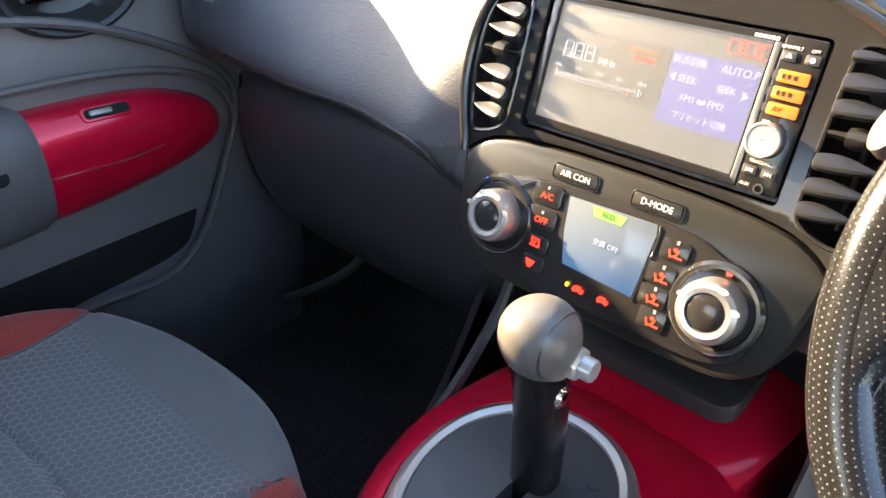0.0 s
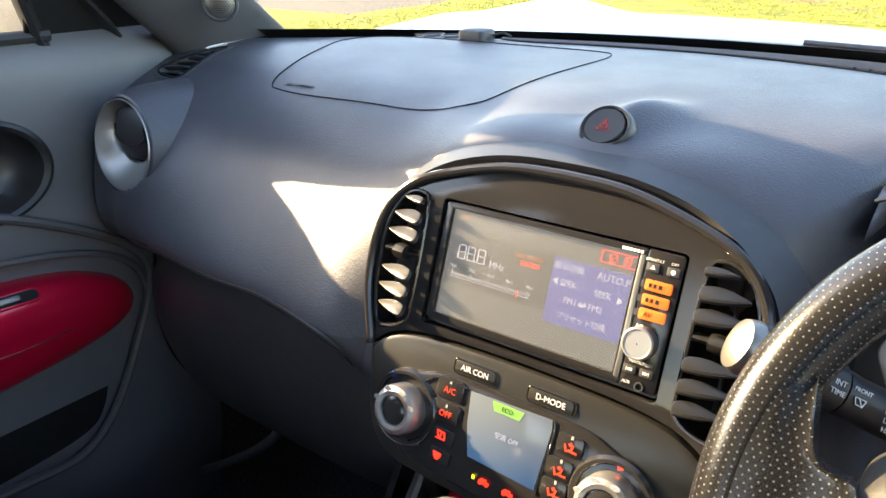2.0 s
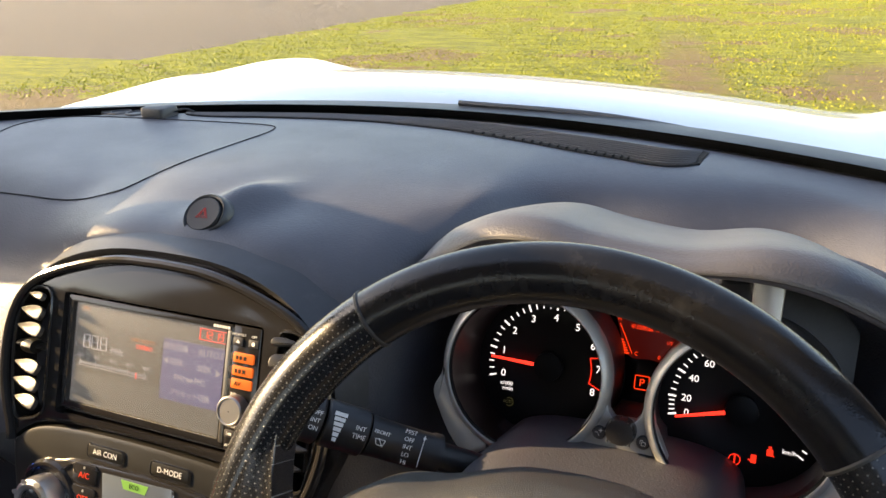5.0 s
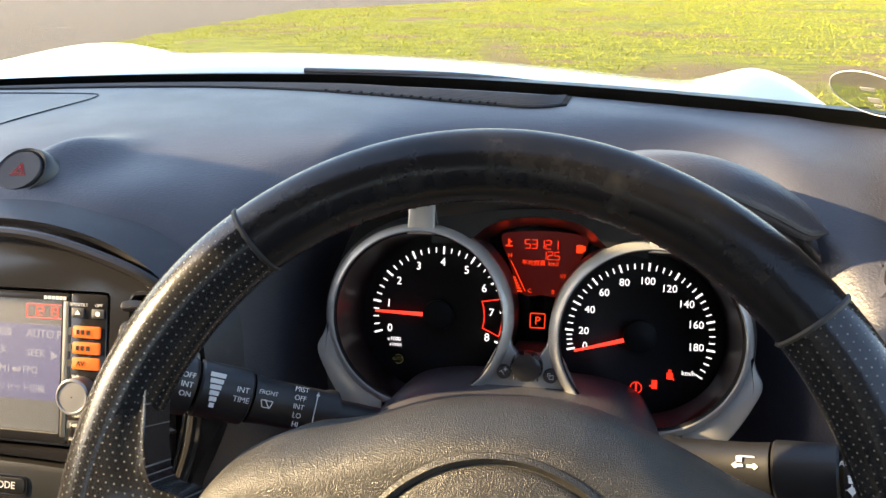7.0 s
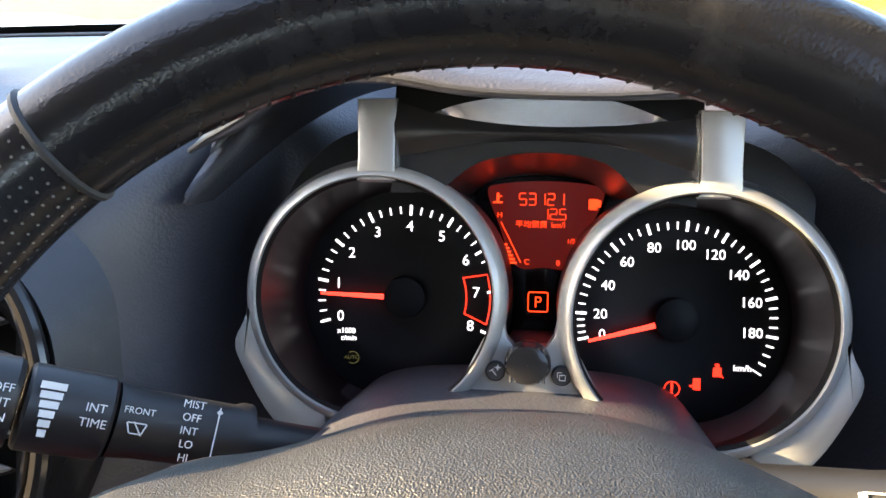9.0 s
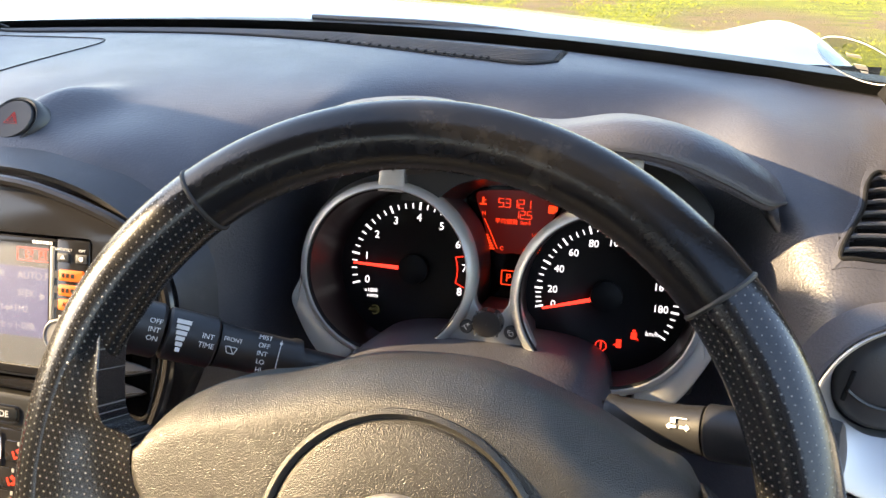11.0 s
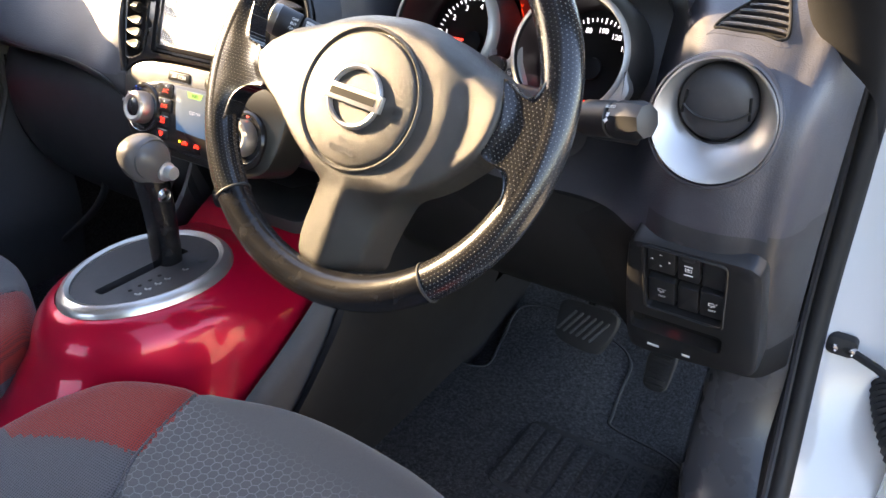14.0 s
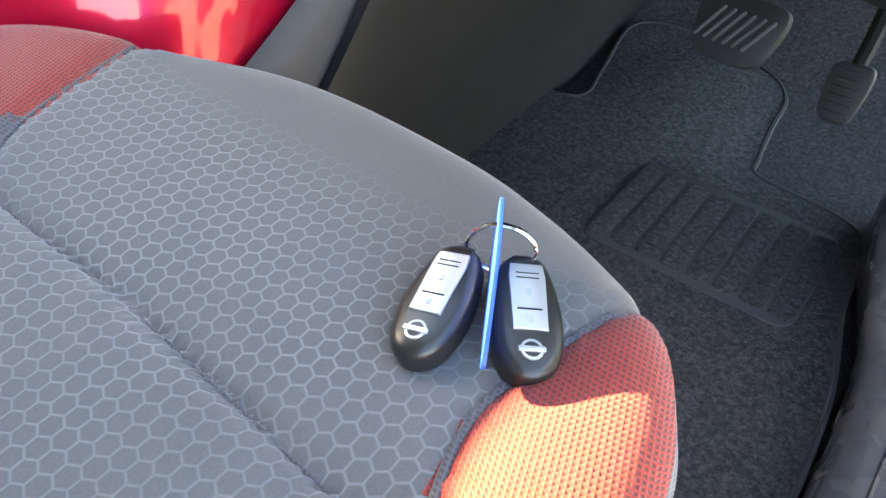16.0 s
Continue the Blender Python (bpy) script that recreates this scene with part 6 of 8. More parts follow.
def steering_wheel():
    w = thing("steering_wheel", (0.363, -0.163, 0.968), "black leather three-spoke steering wheel turned slightly", "steering wheel")
    seams = (45.5, 134.5, 229.0, 312.0)
    for a0, a1, mt, nm in ((seams[0] + 0.4, seams[1] - 0.4, M_LEATHER, "rim_top"), (seams[1] + 0.4, seams[2] - 0.4, M_PERF, "rim_grip"), (seams[2] + 0.4, seams[3] - 0.4, M_LEATHER, "rim_bottom"), (seams[3] + 0.4 - 360, seams[0] - 0.4, M_PERF, "rim_grip")):
        part(nm, rim_piece(a0, a1, 60), mt, w, "perforated leather grip" if mt is M_PERF else "smooth leather rim")
    for a in seams:
        ar = radians(a)
        loop = [RIM @ Vector(((RIM_R + (RIM_T + 0.0002) * math.cos(q)) * math.cos(ar), (RIM_R + (RIM_T + 0.0002) * math.cos(q)) * math.sin(ar) - 0.002, (RIM_T - 0.0006) * math.sin(q))) for q in np.linspace(0, 2 * math.pi, 24, endpoint=False)]
        part("rim_seam", tube(loop, 0.0013, 6, True), M_RUBBER, w)
    # stitching along the inner side
    for k in range(150):
        a = 2 * math.pi * k / 150
        rr = RIM_R - RIM_T + 0.0006
        p = RIM @ Vector((rr * math.cos(a), rr * math.sin(a) - 0.002, 0.003))
        q = RIM @ Vector((rr * math.cos(a + 0.02), rr * math.sin(a + 0.02) - 0.002, -0.004))
        part("stitch", tube([p, q], 0.0006, 5), M_RUBBER, w)
    # moulded pad with its three arms
    crown = [(-0.131, 0.006), (-0.120, 0.021), (-0.0998, 0.034), (-0.0714, 0.0430), (-0.0395, 0.0570), (-0.018, 0.0625), (0.008, 0.0660), (0.030, 0.0660), (0.055, 0.0610), (0.082, 0.0525), (0.107, 0.0430), (0.1245, 0.037)]
    pad = [*crown, (0.131, 0.021), (0.1325, 0.003), (0.127, -0.021), (0.107, -0.046), (0.087, -0.066), (0.064, -0.083), (0.050, -0.103), (0.0415, -0.135), (0.036, -0.156), (0.008, -0.168), (-0.022, -0.166), (-0.0235, -0.140), (-0.014, -0.112), (-0.010, -0.096), (-0.026, -0.082), (-0.055, -0.065), (-0.086, -0.043), (-0.113, -0.028), (-0.128, -0.015)]
    out = [tuple(p) for p in smooth_curve(pad, 168, True)]
    lid_c = np.array((0.006, -0.0135))
    ease = lambda v: (lambda u: u * u * (3 - 2 * u))(min(1.0, max(0.0, v)))

    def relief(q):
        """Height of the pad: a domed hub, a wing that drops and lifts again to the right, a ridged lower spoke."""
        dx, dy = q - lid_c
        r = math.hypot(dx, dy)
        over = max(0.0, r - 0.064)
        plain_z = 0.019 - 0.13 * over
        drop_z = 0.019 - 0.40 * (over - 0.010 * ease(over / 0.02)) if over < 0.036 else 0.019 - 0.40 * 0.026 + 0.10 * (over - 0.036)
        k = ease((dx / max(r, 1e-6) - 0.15) / 0.45) * ease((q[1] + 0.085) / 0.03)
        z = plain_z * (1 - k) + drop_z * k
        xr = 0.014 + 0.16 * (q[1] + 0.10)
        u = q[0] - xr
        bend = math.sqrt(u * u + 0.002 ** 2) - 0.002
        spoke = 0.0145 - (0.18 if u < 0 else 0.62) * bend - 0.20 * max(0.0, -q[1] - 0.10)
        g = ease((-q[1] - 0.072) / 0.035)
        # the upper edge rolls away from the driver
        roll = max(0.0, q[1] - float(np.interp(q[0], [c[0] for c in crown], [c[1] for c in crown])) + 0.019) if q[1] > 0.0 else 0.0
        return z * (1 - g) + spoke * g - 1.25 * roll * roll / 0.019

    bm = bmesh.new()
    mid = np.array((0.008, -0.014))
    loops = []
    for f, dz in [(1.0, -0.045), (1.0, -0.013), (0.994, -0.007), (0.982, -0.003), (0.965, -0.001)] + [(v, 0.0) for v in np.linspace(0.94, 0.04, 26)]:
        ring = []
        for p in out:
            q = mid + (np.array(p) - mid) * f
            ring.append(bm.verts.new(WH @ Vector((q[0], q[1], relief(q) + dz))))
        loops.append(ring)
    for a, b in zip(loops, loops[1:]):
        for i in range(len(a)):
            bm.faces.new((a[i], a[(i + 1) % len(a)], b[(i + 1) % len(b)], b[i]))
    bm.faces.new(loops[-1])
    part("pad", finish(bm), M_PAD, w, "grained moulded hub and spokes", sharp=60)
    h = shift(WH, 0.006, -0.0135, 0.019)
    disc = part("airbag_lid", lathe([(0.0625, -0.012), (0.0625, 0.001), (0.0605, 0.0025), (0.0590, 0.0012), (0.0580, -0.0005), (0.0570, 0.0012), (0.055, 0.0024), (0.035, 0.0045), (0.015, 0.0055), (0.0003, 0.0057)], h, 72), M_PAD, w, "round airbag lid with a raised ring")
    e = shift(h, 0.0, 0.001, 0.0045)
    em = part("emblem", lathe([(0.0285, 0.001), (0.0280, 0.0035), (0.0262, 0.0045), (0.0240, 0.0035), (0.0232, 0.001)], e, 56, (1.0, 0.97)), M_SATIN, disc, "plain silver ring badge with a bar")
    part("emblem_bar", plate(rounded(0.060, 0.0145, 0.0012), 0.0, 0.0052, 0.0012, e), M_SATIN, em)
    part("emblem_mark", bars([(0.0, 0.0, 0.0480, 0.0062)], shift(e, 0, 0, 0.0052), 0.0003), M_SATINB, em)
    words("SRS", 0.0075, shift(h, 0.0, -0.0365, 0.0047), M_HARD, disc)
    words("AIRBAG", 0.0085, shift(h, 0.0, -0.0445, 0.0040), M_HARD, disc)
    part("horn_mark", bars([(0.040, 0.0, 0.007, 0.0012), (0.040, 0.003, 0.007, 0.0006)], shift(h, 0, 0, 0.0044)), M_HARD, disc)
    # leather webs that swell out of the rim and meet the pad
    webs = ([(-0.163, 0.056), (-0.155, 0.022), (-0.147, 0.006), (-0.131, 0.003), (-0.127, -0.012), (-0.113, -0.029), (-0.133, -0.036), (-0.148, -0.05), (-0.153, -0.082)], 160.0, 209.0), \
           ([(0.152, 0.070), (0.154, 0.045), (0.147, 0.030), (0.135, 0.033), (0.1235, 0.039), (0.130, 0.022), (0.132, 0.003), (0.126, -0.021), (0.141, -0.026), (0.150, -0.033), (0.153, -0.050), (0.146, -0.073)], 25.0, -26.0)
    inv_wh = WH.inverted()
    for inner, a0, a1 in webs:
        n = 60
        c = smooth_curve(inner, n)
        rows = []
        for f in (-0.02, -0.01, 0.0, 0.04, 0.1, 0.2, 0.32, 0.45, 0.58, 0.7, 0.82, 0.92, 1.0):
            line = []
            for k in range(n):
                u = k / (n - 1)
                a = radians(a0 + (a1 - a0) * u)
                d = inv_wh @ (RIM @ Vector((RIM_R * math.cos(a), RIM_R * math.sin(a) - 0.002, 0.0)))
                edge_z = d.z + RIM_T - 0.0014
                d = np.array((d.x, d.y))
                p = np.array((c[k][0], c[k][1]))
                q = p + (d - p) * max(0.0, f)
                ends = math.sin(math.pi * min(1.0, max(0.0, u))) ** 0.7
                near = (edge_z - 0.005) * (1 - ends) + 0.0085 * ends
                g = max(0.0, f)
                z = near + (edge_z - near) * (g * g * (3 - 2 * g)) - 0.0035 * ends * math.sin(math.pi * min(1.0, g * 1.35) ** 0.8)
                if f < 0.0:
                    z = near - 0.0022 if f > -0.015 else near - 0.022
                elif f < 0.04:
                    z -= 0.0008
                line.append(WH @ Vector((q[0], q[1], z)))
            rows.append(line)
        bm = sheet(rows)
        uvl = bm.loops.layers.uv.new("UVMap")
        for f in bm.faces:
            for lp in f.loops:
                v = inv_wh @ lp.vert.co
                lp[uvl].uv = (v.x, v.y)
        part("spoke_cover", bm, M_PERF, w, "perforated leather spoke cover", sharp=50)


steering_wheel()


def column():
    c = thing("steering_column", (0.363, -0.02, 0.92), "black moulded steering column shroud", "steering column")
    st = []
    for f in np.linspace(0, 1, 9):
        o = Vector((0.365, 0.115, 0.868)).lerp(Vector((0.363, -0.118, 0.940)), f)
        wd, up, dn = 0.096 + 0.006 * math.sin(math.pi * f) - 0.012 * f, 0.036 + 0.003 * f, 0.05
        st.append([o + Vector((wd * math.copysign(abs(math.cos(a)) ** 0.55, math.cos(a)), 0.0, (up if math.sin(a) > 0 else dn) * math.copysign(abs(math.sin(a)) ** 0.8, math.sin(a)))) for a in np.linspace(0, 2 * math.pi, 56, endpoint=False)])
    part("shroud", sheet(st, wrap_v=True, caps=True), M_DASH, c, sharp=60)


column()


def stalk(name, base, tip, label, lamp):
    s = thing(name, base, label, "stalk", "column stalks")
    a, b = Vector(base), Vector(tip)
    m = Matrix.Translation(a) @ (b - a).to_track_quat("Z", "Y").to_matrix().to_4x4()
    L = (b - a).length
    part("arm", lathe([(0.0095, -0.045), (0.0095, 0.0095), (0.0140, 0.010), (0.0140, 0.014), (0.0128, 0.017), (0.0128, L * 0.40), (0.0135, L * 0.47), (0.0135, L * 0.485)], m, 32, (1.0, 1.1), caps=True), M_STALK, s)
    part("collar", lathe([(0.0140, L * 0.495), (0.0152, L * 0.505), (0.0152, L * 0.72), (0.0140, L * 0.73)], m, 32, (1.0, 1.1), caps=True), M_STALK, s)
    if lamp:
        tip_m = m @ Matrix.Rotation(radians(22.5), 4, "Z")
        part("knob", lathe([(0.0150, L * 0.745), (0.0172, L * 0.76), (0.0176, L * 0.93), (0.0150, L * 0.99), (0.006, L), (0.0005, L)], tip_m, 8, (1.0, 1.0)), M_STALK, s, "grey faceted lamp switch", sharp=20.0)
    else:
        part("knob", lathe([(0.0145, L * 0.745), (0.0158, L * 0.76), (0.0155, L * 0.93), (0.013, L * 0.985), (0.006, L), (0.0005, L)], m, 32, (1.0, 1.12)), M_STALK, s)
    if not lamp:
        # sunlit end of the black stalk, put in as a paler cap
        part("end_cap", lathe([(0.0156, L * 0.925), (0.0158, L * 0.935), (0.0140, L * 0.985), (0.007, L + 0.0012), (0.0005, L + 0.0016)], m, 32, (1.0, 1.12)), M_KNURL, s, "end cap, pale grey to put in the sun on it")
    # a printed surface that faces the driver
    d = (b - a).normalized()
    face = Vector((0, -0.80, 0.60))
    face = (face - d * face.dot(d)).normalized()
    right = d if d.x > 0 else -d
    def spot(f, lift=0.0141):
        p = a + d * (L * f) + face * lift
        return axes(p, right, face.cross(right))
    return s, spot


st_l, sp = stalk("wiper_stalk", (0.2585, -0.006, 0.927), (0.1565, -0.068, 0.985), "black wiper stalk with white printed symbols", False)
for f, rows in ((0.79, ("OFF", "INT", "ON")), (0.28, ("MIST", "OFF", "INT", "LO", "HI"))):
    for i, t in enumerate(rows):
        words(t, 0.0043, shift(sp(f, 0.0141 if f < 0.5 else 0.0165), 0, (len(rows) / 2 - 0.5 - i) * 0.0052), M_INK, st_l)
for i, t in enumerate(("INT", "TIME")):
    words(t, 0.0046, shift(sp(0.565, 0.0160), 0.002, 0.003 - 0.0056 * i), M_INK, st_l)
part("wedge_print", bars([(0, 0.0085 - 0.0034 * i, 0.0088 - 0.0012 * i, 0.0026) for i in range(6)], shift(sp(0.67, 0.0160), 0.0, 0)), M_INK, st_l)
words("FRONT", 0.0036, shift(sp(0.43), 0, 0.0045), M_INK, st_l)
wp = shift(sp(0.43), 0, -0.002)
part("wiper_symbol", bars([(0, 0.002, 0.007, 0.0005), (-0.003, 0, 0.0005, 0.004, 20), (0.003, 0, 0.0005, 0.004, -20), (0, -0.002, 0.004, 0.0005), (0.0005, 0.0, 0.0005, 0.006, 35)], wp, 0.0002), M_INK, st_l)
part("arrow_print", bars([(0.0, 0.0, 0.0005, 0.022), (0, 0.009, 0.0018, 0.0018, 45)], shift(sp(0.20), 0, 0), 0.0002), M_INK, st_l)

st_r, sp = stalk("lamp_stalk", (0.450, -0.004, 0.914), (0.579, -0.051, 0.946), "black indicator stalk with a ribbed lamp switch end", True)
words("AUTO", 0.0040, shift(sp(0.80, 0.0165), -0.004, 0.005), M_INK, st_r)
part("lamp_symbol", bars([(-0.004, -0.001, 0.004, 0.0005), (-0.004, -0.003, 0.003, 0.003), (-0.004, -0.008, 0.0035, 0.0035, 45), (-0.004, -0.008, 0.006, 0.0005), (-0.004, -0.008, 0.0005, 0.006)], sp(0.80, 0.0168), 0.0002), M_INK, st_r)
part("turn_symbol", bars([(-0.003, 0, 0.004, 0.0015), (0.003, 0, 0.004, 0.0015), (-0.005, 0, 0.0026, 0.0026, 45), (0.005, 0, 0.0026, 0.0026, 45), (0.001, 0.005, 0.008, 0.0007), (-0.003, 0.0035, 0.003, 0.003)], sp(0.40), 0.0002), M_INK, st_r)


# ---- round side vents and corner grilles ----
def round_vent(c, s, face, k=0.82, yaw=0.12, pod=False):
    v = thing("round_air_vent", c, "round black air vent in a deep satin silver ring", "air vent", "round air vents")
    m = axes(c, (1, yaw * s, 0), face) @ Matrix.Scale(k, 4)
    rows = []
    sides = ((0.118, -0.190, -0.030), (0.108, -0.130, -0.024), (0.097, -0.080, -0.019), (0.0865, -0.036, -0.015), (0.0790, -0.008, -0.014), (0.0735, 0.0085, -0.014), (0.0700, 0.0150, -0.0135), (0.0660, 0.0165, -0.013)) if pod else ((0.0700, -0.020, -0.014), (0.0700, 0.010, -0.014), (0.0685, 0.016, -0.0135), (0.0660, 0.0175, -0.013))
    for r, z, dy in sides:
        rows.append([m @ Vector((r * math.cos(a), r * 1.06 * math.sin(a) + dy, z)) for a in np.linspace(0, 2 * math.pi, 56, endpoint=False)])
    part("shroud", sheet(rows, wrap_v=True), M_DASH, v)
    rows = []
    for r, z, dy in ((0.0650, 0.0170, -0.013), (0.0640, 0.0185, -0.0128), (0.0620, 0.0180, -0.0125), (0.0560, 0.0120, -0.0065), (0.0480, 0.003, 0.0005), (0.0430, -0.006, 0.0045), (0.0420, -0.016, 0.0045)):
        rows.append([m @ Vector((r * math.cos(a), r * 1.05 * math.sin(a) + dy, z)) for a in np.linspace(0, 2 * math.pi, 64, endpoint=False)])
    part("ring", sheet(rows, wrap_v=True), M_BOWL, v, "satin silver bowl ring")
    b = shift(m, 0, 0.0045, -0.003) @ Matrix.Rotation(radians(8), 4, "X") @ Matrix.Scale(0.965, 4)
    part("barrel", lathe([(0.0432, -0.02), (0.0432, -0.004), (0.0415, 0.001), (0.036, 0.0055), (0.024, 0.0088), (0.012, 0.0100), (0.0003, 0.0103)], b, 56), M_HARD, v)
    lip = [b @ Vector((x, -0.004 - 0.013 * (1 - (abs(x) / 0.036) ** 2.6), 0.0108 * math.sqrt(max(0.05, 1 - (x / 0.046) ** 2)) + 0.0002)) for x in np.linspace(-0.036, 0.036, 26)]
    part("flap_edge", tube(lip, 0.0013, 6), M_SATINB, v)
    for sx in (-1, 1):
        part("pivot_slot", tube([b @ Vector((0.034 * sx, 0.012, 0.0062)), b @ Vector((0.0365 * sx, -0.014, 0.0040))], 0.0014, 6), M_BLACK, v)


round_vent((0.6195, 0.008, 0.950), 1, (0, 0.16, 0.98))
round_vent((-0.600, 0.022, 0.977), -1, (0, 0.16, 0.98), 0.83, -0.06, True)


def corner_grille(s):
    g = thing("corner_grille", (0.62 * s, 0.1, 1.02), "small triangular slatted vent in the dashboard corner", "air vent", "corner grilles")
    tri = [(p[0], p[1]) for p in CORNER[s]]
    cx, cy = sum(p[0] for p in tri) / len(tri), sum(p[1] for p in tri) / len(tri)
    bm = bmesh.new()
    rings = []
    for f, lift in ((1.0, -0.011), (0.5, -0.011)):
        rings.append([bm.verts.new(on_dash(cx + (x - cx) * f, cy + (y - cy) * f, lift)[0]) for x, y in tri])
    c0 = bm.verts.new(on_dash(cx, cy, -0.011)[0])
    for k in range(len(tri)):
        j = (k + 1) % len(tri)
        bm.faces.new((rings[0][k], rings[0][j], rings[1][j], rings[1][k]))
        bm.faces.new((rings[1][k], rings[1][j], c0))
    part("well", finish(bm), M_BLACK, g)
    rows = [[on_dash(cx + (x - cx) * f, cy + (y - cy) * f, lift)[0] for x, y in tri] for f, lift in ((1.20, -0.0016), (1.17, 0.0004), (1.02, 0.0010))]
    part("surround", sheet(rows, wrap_v=True), M_DASH, g)
    rows = [[on_dash(cx + (x - cx) * f, cy + (y - cy) * f, lift)[0] for x, y in tri] for f, lift in ((1.0, 0.0006), (0.965, 0.0008), (0.955, -0.0005), (0.94, -0.012))]
    part("frame", sheet(rows, wrap_v=True), M_DASH, g)
    part("edge", tube([on_dash(x, y, 0.0010)[0] for x, y in tri], 0.0016, 8, True), M_BLACK, g)
    ys = np.linspace(min(p[1] for p in tri) + 0.008, max(p[1] for p in tri) - 0.008, 7)
    for y in ys:
        xs = []
        for k in range(len(tri)):
            (x0, y0), (x1, y1) = tri[k], tri[(k + 1) % len(tri)]
            if (y0 - y) * (y1 - y) < 0:
                xs.append(x0 + (x1 - x0) * (y - y0) / (y1 - y0))
        if len(xs) < 2:
            continue
        lo, hi = min(xs) + 0.001, max(xs) - 0.001
        rows = []
        for dy, lift in ((0.0, -0.0004), (0.0008, 0.0010), (0.0024, 0.0006), (0.0050, -0.0070), (0.0036, -0.0074), (0.0010, -0.0016)):
            rows.append([on_dash(lo + (hi - lo) * u, y + dy + 0.0030 * math.sin(u * math.pi) + 0.002 * (u - 0.5), lift)[0] for u in np.linspace(0, 1, 11)])
        part("slat", sheet(rows, wrap_u=True), M_DASH, g)


corner_grille(1)
corner_grille(-1)


# ---- driver's switch panel, lower trim ----
SW = axes((0.621, 0.017, 0.782), (1, 0, 0), (0, -0.45, 0.893))


def switch_panel():
    s = thing("switch_panel", (0.61, 0.05, 0.72), "black lower panel with a recessed block of switches", "switch panel")
    outer = [tuple(p) for p in smooth_curve([(-0.060, 0.018), (-0.05, 0.029), (0.0, 0.0315), (0.05, 0.033), (0.065, 0.029), (0.073, 0.01), (0.078, -0.08), (0.078, -0.160), (0.05, -0.176), (-0.02, -0.187), (-0.062, -0.188), (-0.072, -0.16), (-0.070, -0.08), (-0.064, 0.0)], 70, True)]
    well = at(-0.003, -0.029, rounded(0.084, 0.112, 0.007, 5))
    shelf = at(-0.012, -0.120, rounded(0.104, 0.034, 0.007, 4))
    part("panel", plate(outer, -0.05, 0.006, 0.008, SW, [well, shelf]), M_CORNER, s)
    part("well_rim", tube([SW @ Vector((a, b, 0.0062)) for a, b in well], 0.0016, 6, True), M_CORNER, s)
    part("well_floor", plate(at(-0.003, -0.029, rounded(0.086, 0.114, 0.007)), -0.03, -0.008, 0.0, SW), M_BLACK, s)
    part("shelf_floor", plate(at(-0.012, -0.120, rounded(0.106, 0.036, 0.007)), -0.05, -0.010, 0.0, SW), M_BLACK, s)
    F = shift(SW, 0, 0, -0.003)
    for x, y, w, h, ic in ((-0.0285, 0.0, 0.029, 0.042, "pad"), (0.0, -0.002, 0.022, 0.044, "auto"), (0.0255, -0.003, 0.024, 0.042, ""), (-0.0285, -0.057, 0.029, 0.042, "lamp"), (0.0, -0.058, 0.022, 0.042, ""), (0.0255, -0.056, 0.026, 0.044, "esp")):
        k = part("switch", plate(at(x, y, rounded(w, h, 0.002)), -0.006, 0.003, 0.0012, F), M_STALK, s)
        T = shift(F, x, y, 0.0034)
        if ic == "pad":
            for a in range(4):
                part("print", plate([(-0.0016, 0.0082), (0.0016, 0.0082), (0.0, 0.0108)], 0.0, 0.0002, 0.0, T @ Matrix.Rotation(a * math.pi / 2, 4, "Z")), M_INK, k)
        elif ic == "auto":
            part("print", bars([(0, 0.0042, 0.0085, 0.0016), (-0.003, -0.002, 0.0008, 0.006), (0.003, -0.002, 0.0008, 0.006), (0, -0.0045, 0.006, 0.0008), (0, -0.001, 0.003, 0.003, 45), (0, -0.0105, 0.0095, 0.0016)], T, 0.0002), M_INK, k)
            part("key_lip", plate(at(0.0, 0.016, rounded(0.012, 0.006, 0.002)), 0.0, 0.0012, 0.0005, T), M_HARD, k)
        elif ic:
            part("print", bars([(-0.001, 0.0055, 0.005, 0.001, 10), (-0.0035, 0.003, 0.001, 0.005), (0.002, 0.0035, 0.001, 0.004, 15), (0.0, 0.001, 0.006, 0.001, -12), (0.0042, 0.0055, 0.0022, 0.0008, 30), (-0.0008, -0.0012, 0.0016, 0.0016)], T, 0.0002), M_GREYINK if ic == "lamp" else M_INK, k)
            words("OFF", 0.0048, shift(T, 0, -0.008), M_GREYINK if ic == "lamp" else M_INK, k)
    part("slot_lamp", bars([(-0.0169, -0.1225, 0.009, 0.0055)], shift(SW, 0, 0, -0.0095), 0.001), E_RED, s, "red lit slot lamp")
    for x in (-0.042, -0.003):
        part("tag", bars([(x + 0.0048, -0.163, 0.014 if x < -0.02 else 0.009, 0.004)], shift(SW, 0, 0.0, 0.0075), 0.0004), M_INK, s)


switch_panel()


def lower_trim():
    """Knee bolster under the column, and the dark glove box side."""
    k = thing("knee_panel", (0.37, 0.1, 0.7), "black lower dashboard panel under the steering column", "dashboard panel", kind="structure")
    st = [(x, [(0.07, 0.80), (0.06 + 0.02 * abs(x - 0.37), 0.74), (0.10, 0.66), (0.19, 0.60), (0.30, 0.58)]) for x in np.linspace(0.19, 0.56, 8)]
    # near-black colour carries the shade under the column
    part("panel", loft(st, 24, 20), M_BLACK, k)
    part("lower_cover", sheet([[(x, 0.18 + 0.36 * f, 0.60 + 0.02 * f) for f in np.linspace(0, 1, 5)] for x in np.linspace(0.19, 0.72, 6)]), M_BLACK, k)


lower_trim()


